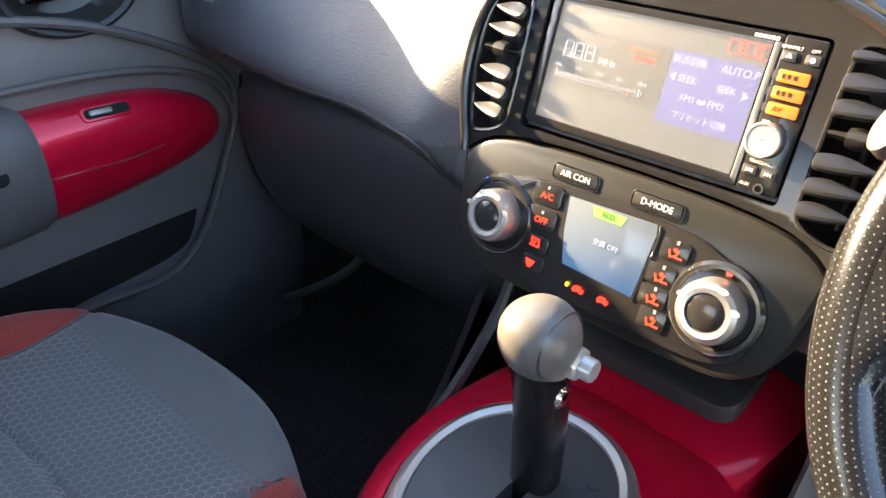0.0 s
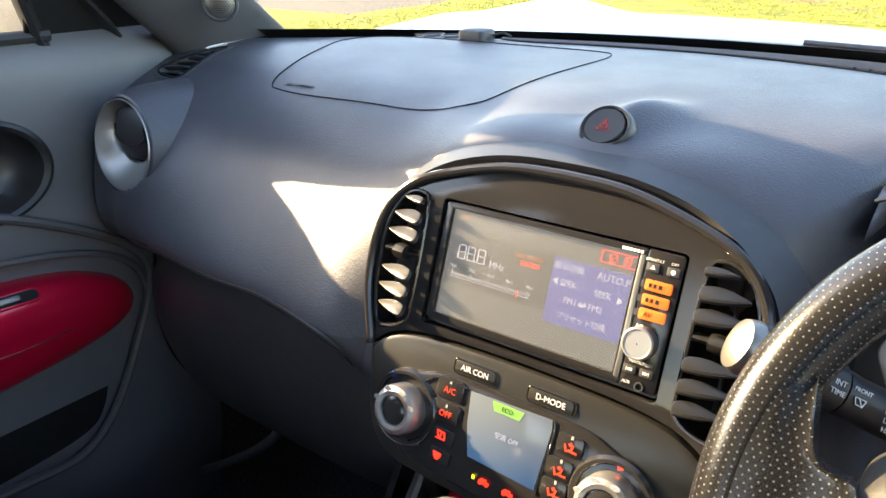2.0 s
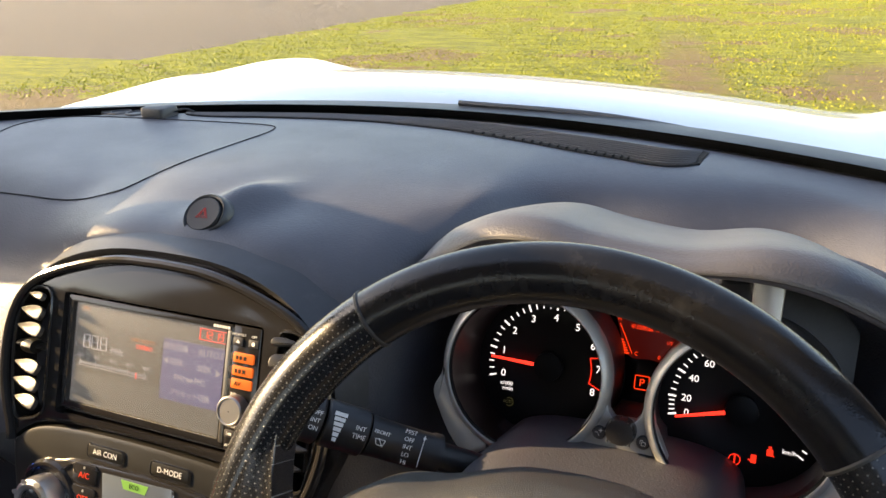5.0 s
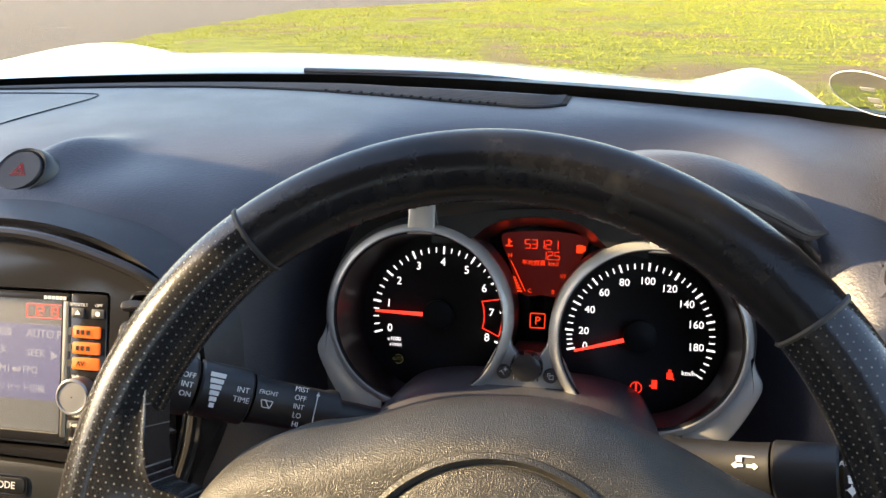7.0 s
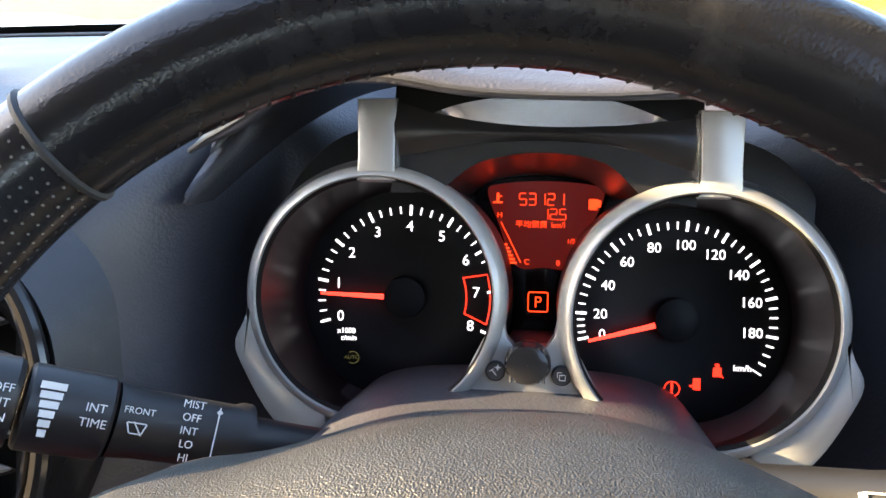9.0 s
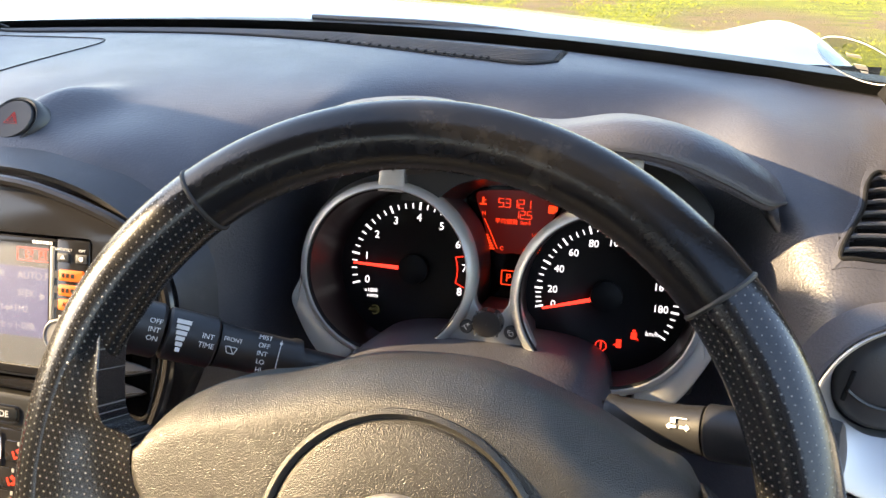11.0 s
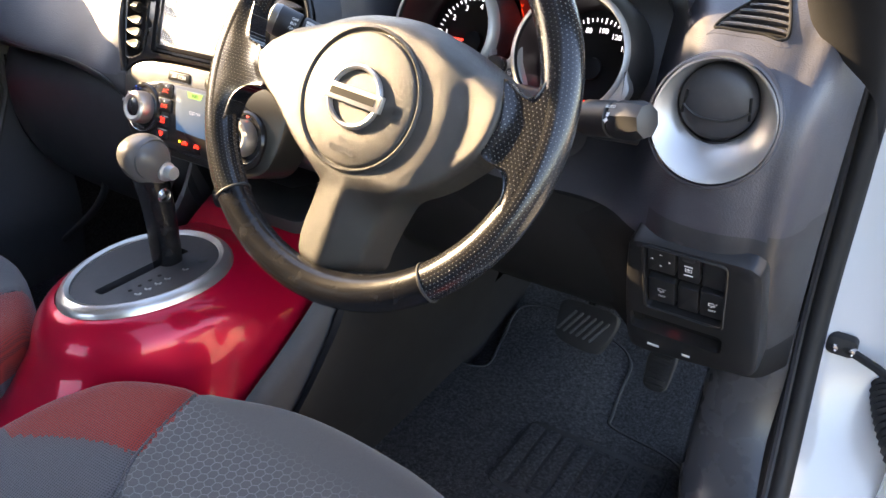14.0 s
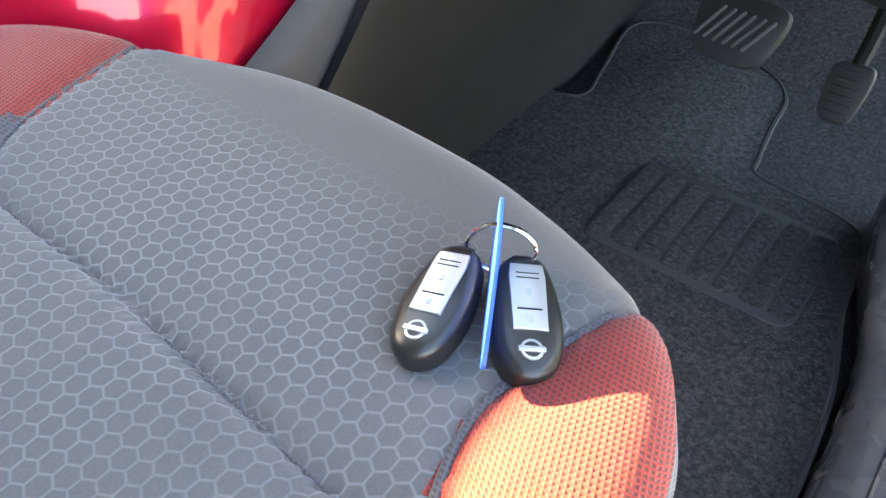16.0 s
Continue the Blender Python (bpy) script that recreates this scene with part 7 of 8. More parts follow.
def glove_box():
    g = thing("glove_box", (-0.4, 0.05, 0.7), "dark glove box lid below the dashboard", "glove box")
    st = []
    for x in np.linspace(-0.67, -0.16, 14):
        e = 0.04 * (abs(x + 0.40) / 0.26) ** 4
        st.append((x, [(0.08, 0.835), (0.035 + e, 0.815), (0.012 + e, 0.76), (0.015 + e, 0.68), (0.05 + e, 0.60), (0.12 + e, 0.55), (0.26, 0.54)]))
    part("lid", loft(st, 50, 36), M_HARD, g)
    part("lip", tube(smooth_curve([(-0.56, -0.016, 0.859), (-0.41, -0.0285, 0.858), (-0.314, -0.0325, 0.8615), (-0.224, -0.0445, 0.8575), (-0.199, -0.0425, 0.847), (-0.188, -0.034, 0.828)], 40), 0.0022, 8), M_SATINB, g, "thin glossy upper lip")
    c = smooth_curve([(-0.64, 0.05, 0.80), (-0.645, 0.045, 0.70), (-0.61, 0.05, 0.63), (-0.45, 0.052, 0.603), (-0.28, 0.052, 0.61), (-0.22, 0.04, 0.66), (-0.20, 0.035, 0.74)], 50)
    part("ridge", tube(smooth_curve([(-0.66, 0.085, 0.40), (-0.57, 0.075, 0.465), (-0.488, 0.07, 0.53), (-0.42, 0.055, 0.60), (-0.395, 0.03, 0.66), (-0.385, 0.02, 0.70)], 40), 0.007, 10), M_TRIM, g, "rounded lower edge")
    part("gap", tube(c, 0.002, 6), M_BLACK, g)


glove_box()


# ---- centre console ----
def console():
    c = thing("centre_console", (0.0, -0.15, 0.3), "glossy red lacquered centre console shaped like a tank", "centre console")
    # rings: (z, half width, front y, back y)
    rings = [(0.664, 0.090, -0.060, -0.288), (0.661, 0.100, -0.044, -0.297), (0.652, 0.114, -0.015, -0.306), (0.635, 0.132, 0.05, -0.318), (0.60, 0.147, 0.12, -0.335), (0.56, 0.151, 0.14, -0.375), (0.52, 0.153, 0.14, -0.44), (0.47, 0.156, 0.14, -0.50), (0.40, 0.158, 0.14, -0.52), (0.28, 0.16, 0.14, -0.53)]
    rows = []
    for z, w, yf, yb in rings:
        row = []
        for a in np.linspace(0, 2 * math.pi, 72, endpoint=False):
            cx, sy = math.copysign(abs(math.cos(a)) ** (0.9 if math.sin(a) < 0 else 0.9 - 0.45 * min(1, (0.664 - z) / 0.04)), math.cos(a)), math.sin(a)
            cy, ry = (yf + yb) / 2, (yf - yb) / 2
            row.append((0.004 + w * cx * (1 - 0.10 * (sy < 0) * abs(sy)), cy + ry * sy, z))
        rows.append(row)
    # smooth the rings into a skin
    dense = [smooth_curve([r[j] for r in rows], 40) for j in range(72)]
    part("body", sheet([[dense[j][i] for j in range(72)] for i in range(40)], wrap_v=True), M_RED, c, sharp=60)
    # front horn that runs up under the stack
    rows = []
    for y, z, w in ((-0.07, 0.645, 0.105), (-0.03, 0.655, 0.118), (0.01, 0.668, 0.130), (0.05, 0.68, 0.140), (0.10, 0.69, 0.146)):
        rows.append([(0.004 + w * u, y + 0.03 * (1 - abs(u)), z - 0.030 * abs(u) ** 2.5 - (0.22 if abs(u) == 1.0 else 0)) for u in (-1.0, -0.98, -0.9, -0.7, -0.4, 0, 0.4, 0.7, 0.9, 0.98, 1.0)])
    part("front_ramp", sheet(rows), M_RED, c)
    # tail with the cup holder
    rows = []
    for y, z, w in ((-0.30, 0.55, 0.10), (-0.36, 0.50, 0.085), (-0.42, 0.475, 0.10), (-0.50, 0.47, 0.125), (-0.75, 0.465, 0.13), (-1.0, 0.46, 0.13)):
        rows.append([(0.004 + w * u, y, z - 0.035 * abs(u) ** 3 - (0.2 if abs(u) == 1.0 else 0)) for u in (-1.0, -0.98, -0.9, -0.6, -0.3, 0, 0.3, 0.6, 0.9, 0.98, 1.0)])
    part("tail", sheet(rows), M_RED, c)
    for s in (-1, 1):
        rows = []
        for y, z in ((-0.22, 0.515), (-0.165, 0.543), (-0.11, 0.571), (-0.055, 0.604), (-0.02, 0.632), (0.015, 0.667), (0.04, 0.71)):
            rows.append([(0.004 + s * (0.156), y, z - 0.01), (0.004 + s * 0.160, y + 0.003, z), (0.004 + s * 0.172, y + 0.012, z - 0.004), (0.004 + s * 0.179, y + 0.024, z - 0.016), (0.004 + s * 0.184, y + 0.05, z - 0.07), (0.004 + s * 0.176, y + 0.07, 0.28)])
        part("side_trim", sheet([smooth_curve(list(col), 24) for col in zip(*rows)]), M_TRIM, c, "grey side strip along the red console")
        rows = []
        for y, z in ((-0.19, 0.43), (-0.12, 0.497), (-0.10, 0.513), (-0.045, 0.567), (-0.02, 0.600), (0.03, 0.675), (0.08, 0.77)):
            rows.append([(0.004 + s * 0.186, y - 0.01, z - 0.01), (0.004 + s * 0.196, y, z), (0.004 + s * 0.205, y + 0.02, z - 0.01), (0.004 + s * 0.21, y + 0.14, z - 0.03), (0.004 + s * 0.215, y + 0.5, z - 0.03)])
        part("tunnel_side", sheet([smooth_curve(list(col), 24) for col in zip(*rows)]), M_DEEP, c, "black tunnel trim")
        part("tunnel_skirt", sheet([[(0.004 + s * (0.186 + 0.01 * (0.7 - z)), y, z) for y in np.linspace(-0.6, 0.6, 6)] for z in np.linspace(0.42, 0.28, 5)]), M_DEEP, c)
    part("tray", plate(rounded(0.19, 0.09, 0.02), -0.02, 0.0, 0.004, axes((0.004, 0.055, 0.688), (1, 0, 0), (0, 1, 0.1))), M_RUBBER, c, "black rubber lined tray under the stack")
    rows = []
    for u in np.linspace(-1, 1, 13):
        rows.append([(0.12 * u, y, z) for y, z in ((-0.052, 0.775), (-0.02, 0.755), (0.03, 0.745), (0.10, 0.75))])
    part("stack_base", sheet(rows), M_HARD, c)
    part("back_wall", sheet([[(x, 0.10, z) for x in np.linspace(-0.17, 0.17, 4)] for z in (0.65, 0.72, 0.80)]), M_BLACK, c)
    # ring and plate of the selector
    cx, cy = 0.006, -0.175
    def egg(r, k):
        return [(cx + r[0] * math.cos(a) * (1 + 0.10 * math.sin(a)), cy + r[1] * math.sin(a)) for a in np.linspace(0, 2 * math.pi, k, endpoint=False)]
    rows = []
    for rr, z in (((0.092, 0.116), 0.655), ((0.090, 0.114), 0.667), ((0.086, 0.110), 0.673), ((0.080, 0.103), 0.676), ((0.075, 0.097), 0.674), ((0.073, 0.095), 0.668)):
        rows.append([(x, y, z) for x, y in egg(rr, 80)])
    part("gate_ring", sheet(rows, wrap_v=True), M_SATIN, c, "satin silver oval ring")
    top = Matrix.Translation((0, 0, 0))
    slot = at(0.008, -0.180, rounded(0.0155, 0.132, 0.004))
    gp = part("gate_plate", plate(egg((0.074, 0.096), 60), 0.645, 0.672, 0.0, top, [slot]), M_HARD, c, "black selector plate with a straight slot")
    part("slot_floor", plate(at(0.008, -0.180, rounded(0.02, 0.138, 0.004)), 0.630, 0.650, 0.0, top), M_BLACK, c)
    for i, y in enumerate((-0.150, -0.178, -0.192, -0.207, -0.221)):
        m = Matrix.Translation((0.050, y, 0.6723))
        part("gate_mark", bars([(0, 0, 0.0075, 0.002, 30), (0.001, 0.002, 0.002, 0.005), (-0.002, -0.001, 0.0055, 0.0015, -20)], m, 0.0004), M_SILVERP, gp)
        if i:
            part("gate_lamp", lathe([(0.0028, 0.0006), (0.0022, 0.0008), (0.0002, 0.0008)], Matrix.Translation((0.036, y, 0.6720)), 12), M_BLACK, gp)
    part("release_cap", lathe([(0.006, 0.0), (0.0058, 0.0012), (0.0003, 0.0014)], Matrix.Translation((0.049, -0.121, 0.672)), 20), M_HARD, gp)


console()


def selector():
    s = thing("gear_selector", (0.008, -0.14, 0.67), "gear lever with a silver grey knob and side button", "gear lever")
    c = smooth_curve([(0.010, -0.146, 0.645), (0.011, -0.145, 0.70), (0.010, -0.145, 0.76), (0.008, -0.147, 0.79)], 16)
    rows = []
    for i, p in enumerate(c):
        w, d = 0.0185 + 0.002 * i / 15, 0.0150 + 0.004 * i / 15
        rows.append([(p[0] + w * math.copysign(abs(math.cos(a)) ** 0.7, math.cos(a)), p[1] + d * math.copysign(abs(math.sin(a)) ** 0.7, math.sin(a)), p[2]) for a in np.linspace(0, 2 * math.pi, 28, endpoint=False)])
    part("stem", sheet(rows, wrap_v=True, caps=True), M_LEATHER, s, "smooth black lever stem")
    m = axes((0.009, -0.150, 0.812), (1, 0, 0), (0, 0.97, 0.12)) @ Matrix.Scale(0.88, 4)
    rows = []
    for z, rx, ry, oy in ((-0.036, 0.020, 0.017, 0.004), (-0.025, 0.026, 0.024, 0.003), (-0.012, 0.0305, 0.031, 0.001), (0.003, 0.0325, 0.034, 0.0), (0.016, 0.0305, 0.032, -0.001), (0.026, 0.0245, 0.026, -0.002), (0.033, 0.0145, 0.0155, -0.002), (0.0355, 0.004, 0.004, -0.002), (0.0357, 0.0002, 0.0002, -0.002)):
        rows.append([m @ Vector((rx * math.cos(a), oy + ry * math.sin(a), z)) for a in np.linspace(0, 2 * math.pi, 40, endpoint=False)])
    part("knob", sheet([smooth_curve(list(col), 30) for col in zip(*rows)], wrap_u=True), M_KNOB, s, "silver grey grained knob", sharp=70)
    ring = [m @ Vector((0.019 + 0.0, 0.033 * math.cos(a) * 0.86, 0.004 + 0.031 * math.sin(a) * 0.86)) for a in np.linspace(0, 2 * math.pi, 40, endpoint=False)]
    part("knob_seam", tube(ring, 0.0009, 5, True), M_HARD, s)
    b = axes((0.034, -0.142, 0.800), (0, 1, 0.1), (0, -0.1, 1))
    part("button", lathe([(0.0125, -0.006), (0.0115, 0.004), (0.0085, 0.0055), (0.0085, 0.0135), (0.0075, 0.0150), (0.0003, 0.0154)], b, 32), M_SILVERP, s, "silver thumb button")
    o = axes((0.026, -0.146, 0.768), (0, 1, 0.1), (0, -0.1, 1))
    part("overdrive_key", lathe([(0.0095, -0.006), (0.0095, 0.003), (0.0080, 0.0045), (0.0062, 0.004), (0.0058, 0.0055), (0.0003, 0.006)], o, 32), M_CHROME, s, "small chrome-ringed key")


selector()


# ---- seats ----
def islands(bm):
    """The separate pieces of a bmesh, each as its own."""
    bm.verts.index_update()
    seen, out = set(), []
    for v0 in bm.verts:
        if v0 in seen:
            continue
        group, stack = [], [v0]
        seen.add(v0)
        while stack:
            v = stack.pop()
            group.append(v)
            for e in v.link_edges:
                w = e.other_vert(v)
                if w not in seen:
                    seen.add(w)
                    stack.append(w)
        if len(group) < 12:
            continue
        nb = bmesh.new()
        m = {v: nb.verts.new(v.co) for v in group}
        for f in {f for v in group for f in v.link_faces}:
            nb.faces.new([m[v] for v in f.verts])
        out.append(nb)
    bm.free()
    return out


def seat(name, cx, s, dy, label):
    """A front seat: honeycomb cushion, red mesh bolsters, piping seams and back. s mirrors it."""
    q = thing(name, (cx, -0.5, 0.30), label, "car seat", "front seats")
    out = [(-0.305, -0.40), (-0.293, -0.335), (-0.265, -0.290), (-0.18, -0.245), (-0.10, -0.210), (-0.02, -0.198), (0.075, -0.203), (0.14, -0.219), (0.191, -0.239), (0.223, -0.261), (0.244, -0.294), (0.261, -0.34), (0.277, -0.45), (0.285, -0.60), (0.26, -0.74), (0.10, -0.77), (-0.10, -0.77), (-0.27, -0.74), (-0.305, -0.60)]
    O = smooth_curve(out, 260, True)
    mid = np.array((0.0, -0.47))
    seam_l = smooth_curve([(-0.175, -0.235), (-0.178, -0.262), (-0.155, -0.356), (-0.122, -0.410), (-0.11, -0.47), (-0.12, -0.62), (-0.15, -0.77)], 60)
    seam_r = smooth_curve([(0.216, -0.238), (0.200, -0.262), (0.184, -0.325), (0.182, -0.365), (0.203, -0.435), (0.21, -0.52), (0.20, -0.62), (0.18, -0.77)], 60)
    seam_c = smooth_curve([(-0.122, -0.405), (-0.01, -0.402), (0.09, -0.408), (0.195, -0.417)], 40)
    lift = 0.0 if s > 0 else 0.075
    red_l = smooth_curve([(-0.32, -0.46 + lift), (-0.27, -0.42 + lift), (-0.215, -0.385 + lift), (-0.155, -0.357 + lift)], 30)

    def near(p, line):
        return math.sqrt(float(np.min(np.sum((line - p) ** 2, axis=1))))

    def side(p, line):
        i = int(np.argmin(np.abs(line[:, 1] - p[1])))
        return p[0] - line[i, 0]

    fs = [1.0, 1.0, 1.0, 0.997, 0.985, 0.965, 0.94, 0.91] + list(np.linspace(0.89, 0.0, 62))
    drop = [0.20, 0.11, 0.05, 0.028, 0.014, 0.006, 0.002, 0.0004] + [0.0] * 62
    bms = {k: bmesh.new() for k in ("cushion", "bolster_plain", "bolster_red", "bolster_inset", "front_edge")}
    pts, kind = [], []
    for f, dz in zip(fs, drop):
        rp, rk = [], []
        for o in O:
            p = mid + (o - mid) * f
            sl, sr = side(p, seam_l), side(p, seam_r)
            z = 0.607 - 0.004 * math.exp(-((p[0] - 0.03) / 0.1) ** 2) - 0.010 * max(0, (-p[1] - 0.42)) / 0.3
            z += 0.016 * (1 / (1 + math.exp(sl / 0.02))) + (0.018 - 0.012 * min(1.0, max(0.0, (p[1] + 0.37) / 0.11))) * (1 / (1 + math.exp(-(sr - 0.01) / 0.014)))
            z -= 0.005 * math.exp(-(min(near(p, seam_l), near(p, seam_r)) / 0.006) ** 2) + 0.004 * math.exp(-(near(p, seam_c) / 0.005) ** 2)
            if sl > 0 and sr < 0:
                gap = p[1] - seam_c[int(np.argmin(np.abs(seam_c[:, 0] - p[0]))), 1]
                z += min(1.0, min(sl, -sr) / 0.025) * (0.007 * (1 - math.exp(gap / 0.009)) if gap < 0 else -0.006 * math.exp(-gap / 0.022))
            rp.append((cx + s * p[0], p[1] + dy, z - dz))
            if sl < 0:
                i = int(np.argmin(np.abs(red_l[:, 0] - p[0])))
                rk.append("bolster_red" if p[1] > red_l[i, 1] and dz < 0.04 else "bolster_plain")
            elif sr > 0:
                rk.append("bolster_inset" if dz < 0.012 else "bolster_plain")
            else:
                rk.append("cushion" if dz < 0.02 else "front_edge")
        pts.append(rp)
        kind.append(rk)
    cache = {}
    n = len(O)
    for i in range(len(fs) - 1):
        for j in range(n):
            k = kind[i + 1][j] if i < 7 else kind[i][j]
            bm = bms[k]
            vs = []
            for a, b in ((i, j), (i, (j + 1) % n), (i + 1, (j + 1) % n), (i + 1, j)):
                key = (k, a, b)
                if key not in cache:
                    cache[key] = bm.verts.new(pts[a][b])
                vs.append(cache[key])
            if i == len(fs) - 2:
                bm.faces.new(vs[:2] + [vs[2]])
            else:
                bm.faces.new(vs)
    for nm, mt, lb in (("cushion", M_FABRIC, "grey honeycomb woven seat cushion"), ("front_edge", M_GREYCLOTH, "plain charcoal cloth front edge"), ("bolster_plain", M_GREYCLOTH, "charcoal cloth side bolster"), ("bolster_red", M_REDCLOTH, "red mesh bolster insert"), ("bolster_inset", M_REDCLOTH, "red mesh bolster insert")):
        bmesh.ops.remove_doubles(bms[nm], verts=bms[nm].verts, dist=0.00005)
        for piece in islands(bms[nm]):
            part(nm, finish(piece), mt, q, lb, sharp=80)
    def on(p):
        sl, sr = side(p, seam_l), side(p, seam_r)
        z = 0.607 - 0.004 * math.exp(-((p[0] - 0.03) / 0.1) ** 2) - 0.010 * max(0, (-p[1] - 0.42)) / 0.3
        z += 0.016 * (1 / (1 + math.exp(sl / 0.02))) + (0.018 - 0.012 * min(1.0, max(0.0, (p[1] + 0.37) / 0.11))) * (1 / (1 + math.exp(-(sr - 0.01) / 0.014)))
        return (cx + s * p[0], p[1] + dy, z - 0.0045)
    for line, r in ((seam_l[10:], 0.0022), (seam_r[10:], 0.0024), (seam_c, 0.0008), (red_l[6:], 0.0026)):
        part("seam", tube([on(p) for p in line], r, 6), M_GREYCLOTH, q)
    back = []
    for v in np.linspace(0, 1, 16):
        w = 0.25 - 0.06 * v ** 3
        y, z = -0.66 - 0.22 * v + dy, 0.56 + 0.62 * v
        back.append([(cx + w * math.copysign(abs(math.cos(a)) ** 0.7, math.cos(a)), y + 0.065 * math.sin(a) + (0.03 * abs(math.cos(a)) if math.sin(a) > 0 else 0), z) for a in np.linspace(0, 2 * math.pi, 36, endpoint=False)])
    part("backrest", sheet(back, wrap_v=True, caps=True), M_GREYCLOTH, q, "charcoal cloth backrest", sharp=60)
    hr = [[(cx + 0.12 * f * math.cos(a), -0.91 + dy + 0.045 * math.sin(a) * f, z) for a in np.linspace(0, 2 * math.pi, 24, endpoint=False)] for z, f in ((1.21, 0.75), (1.22, 0.95), (1.27, 1.0), (1.34, 0.98), (1.37, 0.8), (1.38, 0.3))]
    part("headrest", sheet(hr, wrap_v=True, caps=True), M_GREYCLOTH, q)
    part("base", box((0.48, 0.5, 0.14), Matrix.Translation((cx, -0.5 + dy, 0.36)), 0.02), M_HARD, q)
    return q


seat("driver_seat", 0.363, 1, 0.0, "charcoal honeycomb cloth driver seat with red mesh bolsters")
seat("passenger_seat", -0.363, -1, 0.012, "charcoal honeycomb cloth passenger seat with red mesh bolsters")


# ---- passenger door ----
def passenger_door():
    d = thing("door_1", (-0.72, -0.4, 0.3), "closed passenger door with black card and red lacquered armrest", "door", kind="structure")
    st = []
    for y in np.linspace(0.16, -1.0, 200):
        r = 0.022 * min(1.0, max(0.0, (-0.32 - y) / 0.25))
        st.append([(-0.735, y, 1.095 + r), (-0.715, y, 1.09 + r), (-0.697, y, 1.05 + r), (-0.695, y, 0.97), (-0.700, y, 0.90), (-0.695, y, 0.84), (-0.700, y, 0.70), (-0.705, y, 0.55), (-0.700, y, 0.45), (-0.720, y, 0.36), (-0.74, y, 0.26)])
    bm = sheet([smooth_curve(r, 120) for r in st])
    # opening behind the handle dish
    gone = [f for f in bm.faces if ((f.calc_center_median().y + 0.125) / 0.080) ** 2 + ((f.calc_center_median().z - 0.945) / 0.058) ** 2 < 1.0]
    bmesh.ops.delete(bm, geom=gone, context="FACES")
    part("card", bm, M_DOOR, d)
    m = axes((-0.700, 0, 0), (0, -1, 0), (0, 0, 1))
    rows = []
    for y, hi, lo, out in ((-0.85, 0.815, 0.67, 0.060), (-0.40, 0.815, 0.668, 0.058), (-0.20, 0.812, 0.670, 0.056), (-0.11, 0.806, 0.676, 0.054), (-0.05, 0.795, 0.684, 0.050), (-0.01, 0.780, 0.692, 0.042), (0.018, 0.763, 0.702, 0.030), (0.033, 0.745, 0.714, 0.016), (0.037, 0.732, 0.726, 0.004)):
        mid, half = (hi + lo) / 2, (hi - lo) / 2
        rows.append([(-0.700 + out * (max(0.0, math.sin(a)) ** 0.65) * (1.0 + 0.12 * math.cos(a)), y, mid + half * math.cos(a)) for a in np.linspace(0.0, math.pi, 25)])
    arm = part("armrest", sheet([smooth_curve(list(q), 50) for q in zip(*rows)]), M_RED, d, "glossy red lacquered armrest panel", sharp=60)
    part("armrest_line", tube([(-0.6425 - 0.012 * max(0, y + 0.12) / 0.08, y, z) for y, z in smooth_curve([(-0.45, 0.745), (-0.245, 0.742), (-0.145, 0.736), (-0.04, 0.736)], 30)], 0.0012, 5), M_CHROME, arm)
    sw = axes((-0.6575, -0.132, 0.797), (0, 1, -0.06), (-0.62, 0.0, 0.78))
    part("switch_well", plate(rounded(0.064, 0.019, 0.007), -0.006, 0.0016, 0.0012, sw), M_RED, arm)
    part("switch_recess", plate(rounded(0.056, 0.013, 0.005), -0.004, 0.0022, 0.0, sw), M_BLACK, arm, "dark recess of the window switch")
    part("window_switch", plate(at(-0.008, 0.0, rounded(0.030, 0.008, 0.003)), -0.001, 0.0055, 0.0025, sw), M_KNURL, arm, "metal-tipped window switch")
    rows = []
    for y, hi, lo in ((-0.222, 0.816, 0.672), (-0.236, 0.824, 0.664), (-0.30, 0.826, 0.660), (-0.46, 0.826, 0.660)):
        mid, half = (hi + lo) / 2, (hi - lo) / 2
        rows.append([(-0.700 + (0.0605 if y > -0.23 else 0.066) * (max(0.0, math.sin(a)) ** 0.65) * (1.0 + 0.12 * math.cos(a)), y, mid + half * math.cos(a)) for a in np.linspace(0.0, math.pi, 25)])
    grip = part("pull_grip", sheet(rows), M_TRIM, d, "dark grey pull grip over the armrest", sharp=40)
    part("grip_slot", plate(rounded(0.10, 0.020, 0.009), -0.01, 0.0015, 0.001, axes((-0.635, -0.315, 0.765), (0, 1, 0), (-0.1, 0, 1))), M_BLACK, grip)
    part("armrest_rim", tube([(-0.690, y, z) for y, z in smooth_curve([(-0.50, 0.842), (-0.30, 0.840), (-0.17, 0.836), (-0.08, 0.826), (-0.01, 0.808), (0.035, 0.782), (0.056, 0.748), (0.058, 0.715)], 40)], 0.0055, 8), M_TRIM, d, "grey rim along the armrest")
    rim = smooth_curve([(-0.45, 0.94), (-0.30, 0.93), (-0.151, 0.902), (-0.045, 0.859), (0.045, 0.80), (0.064, 0.745), (0.03, 0.659), (-0.02, 0.57), (-0.08, 0.522), (-0.168, 0.523), (-0.30, 0.535), (-0.5, 0.54)], 60)
    part("card_bead", tube([(-0.688, y, z) for y, z in rim], 0.0065, 8), M_TRIM, d)
    # the pocket's shaded recess is put in as a flat black plate
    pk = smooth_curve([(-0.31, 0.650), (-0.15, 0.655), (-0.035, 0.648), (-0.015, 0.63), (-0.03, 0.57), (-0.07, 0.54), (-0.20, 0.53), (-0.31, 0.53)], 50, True)
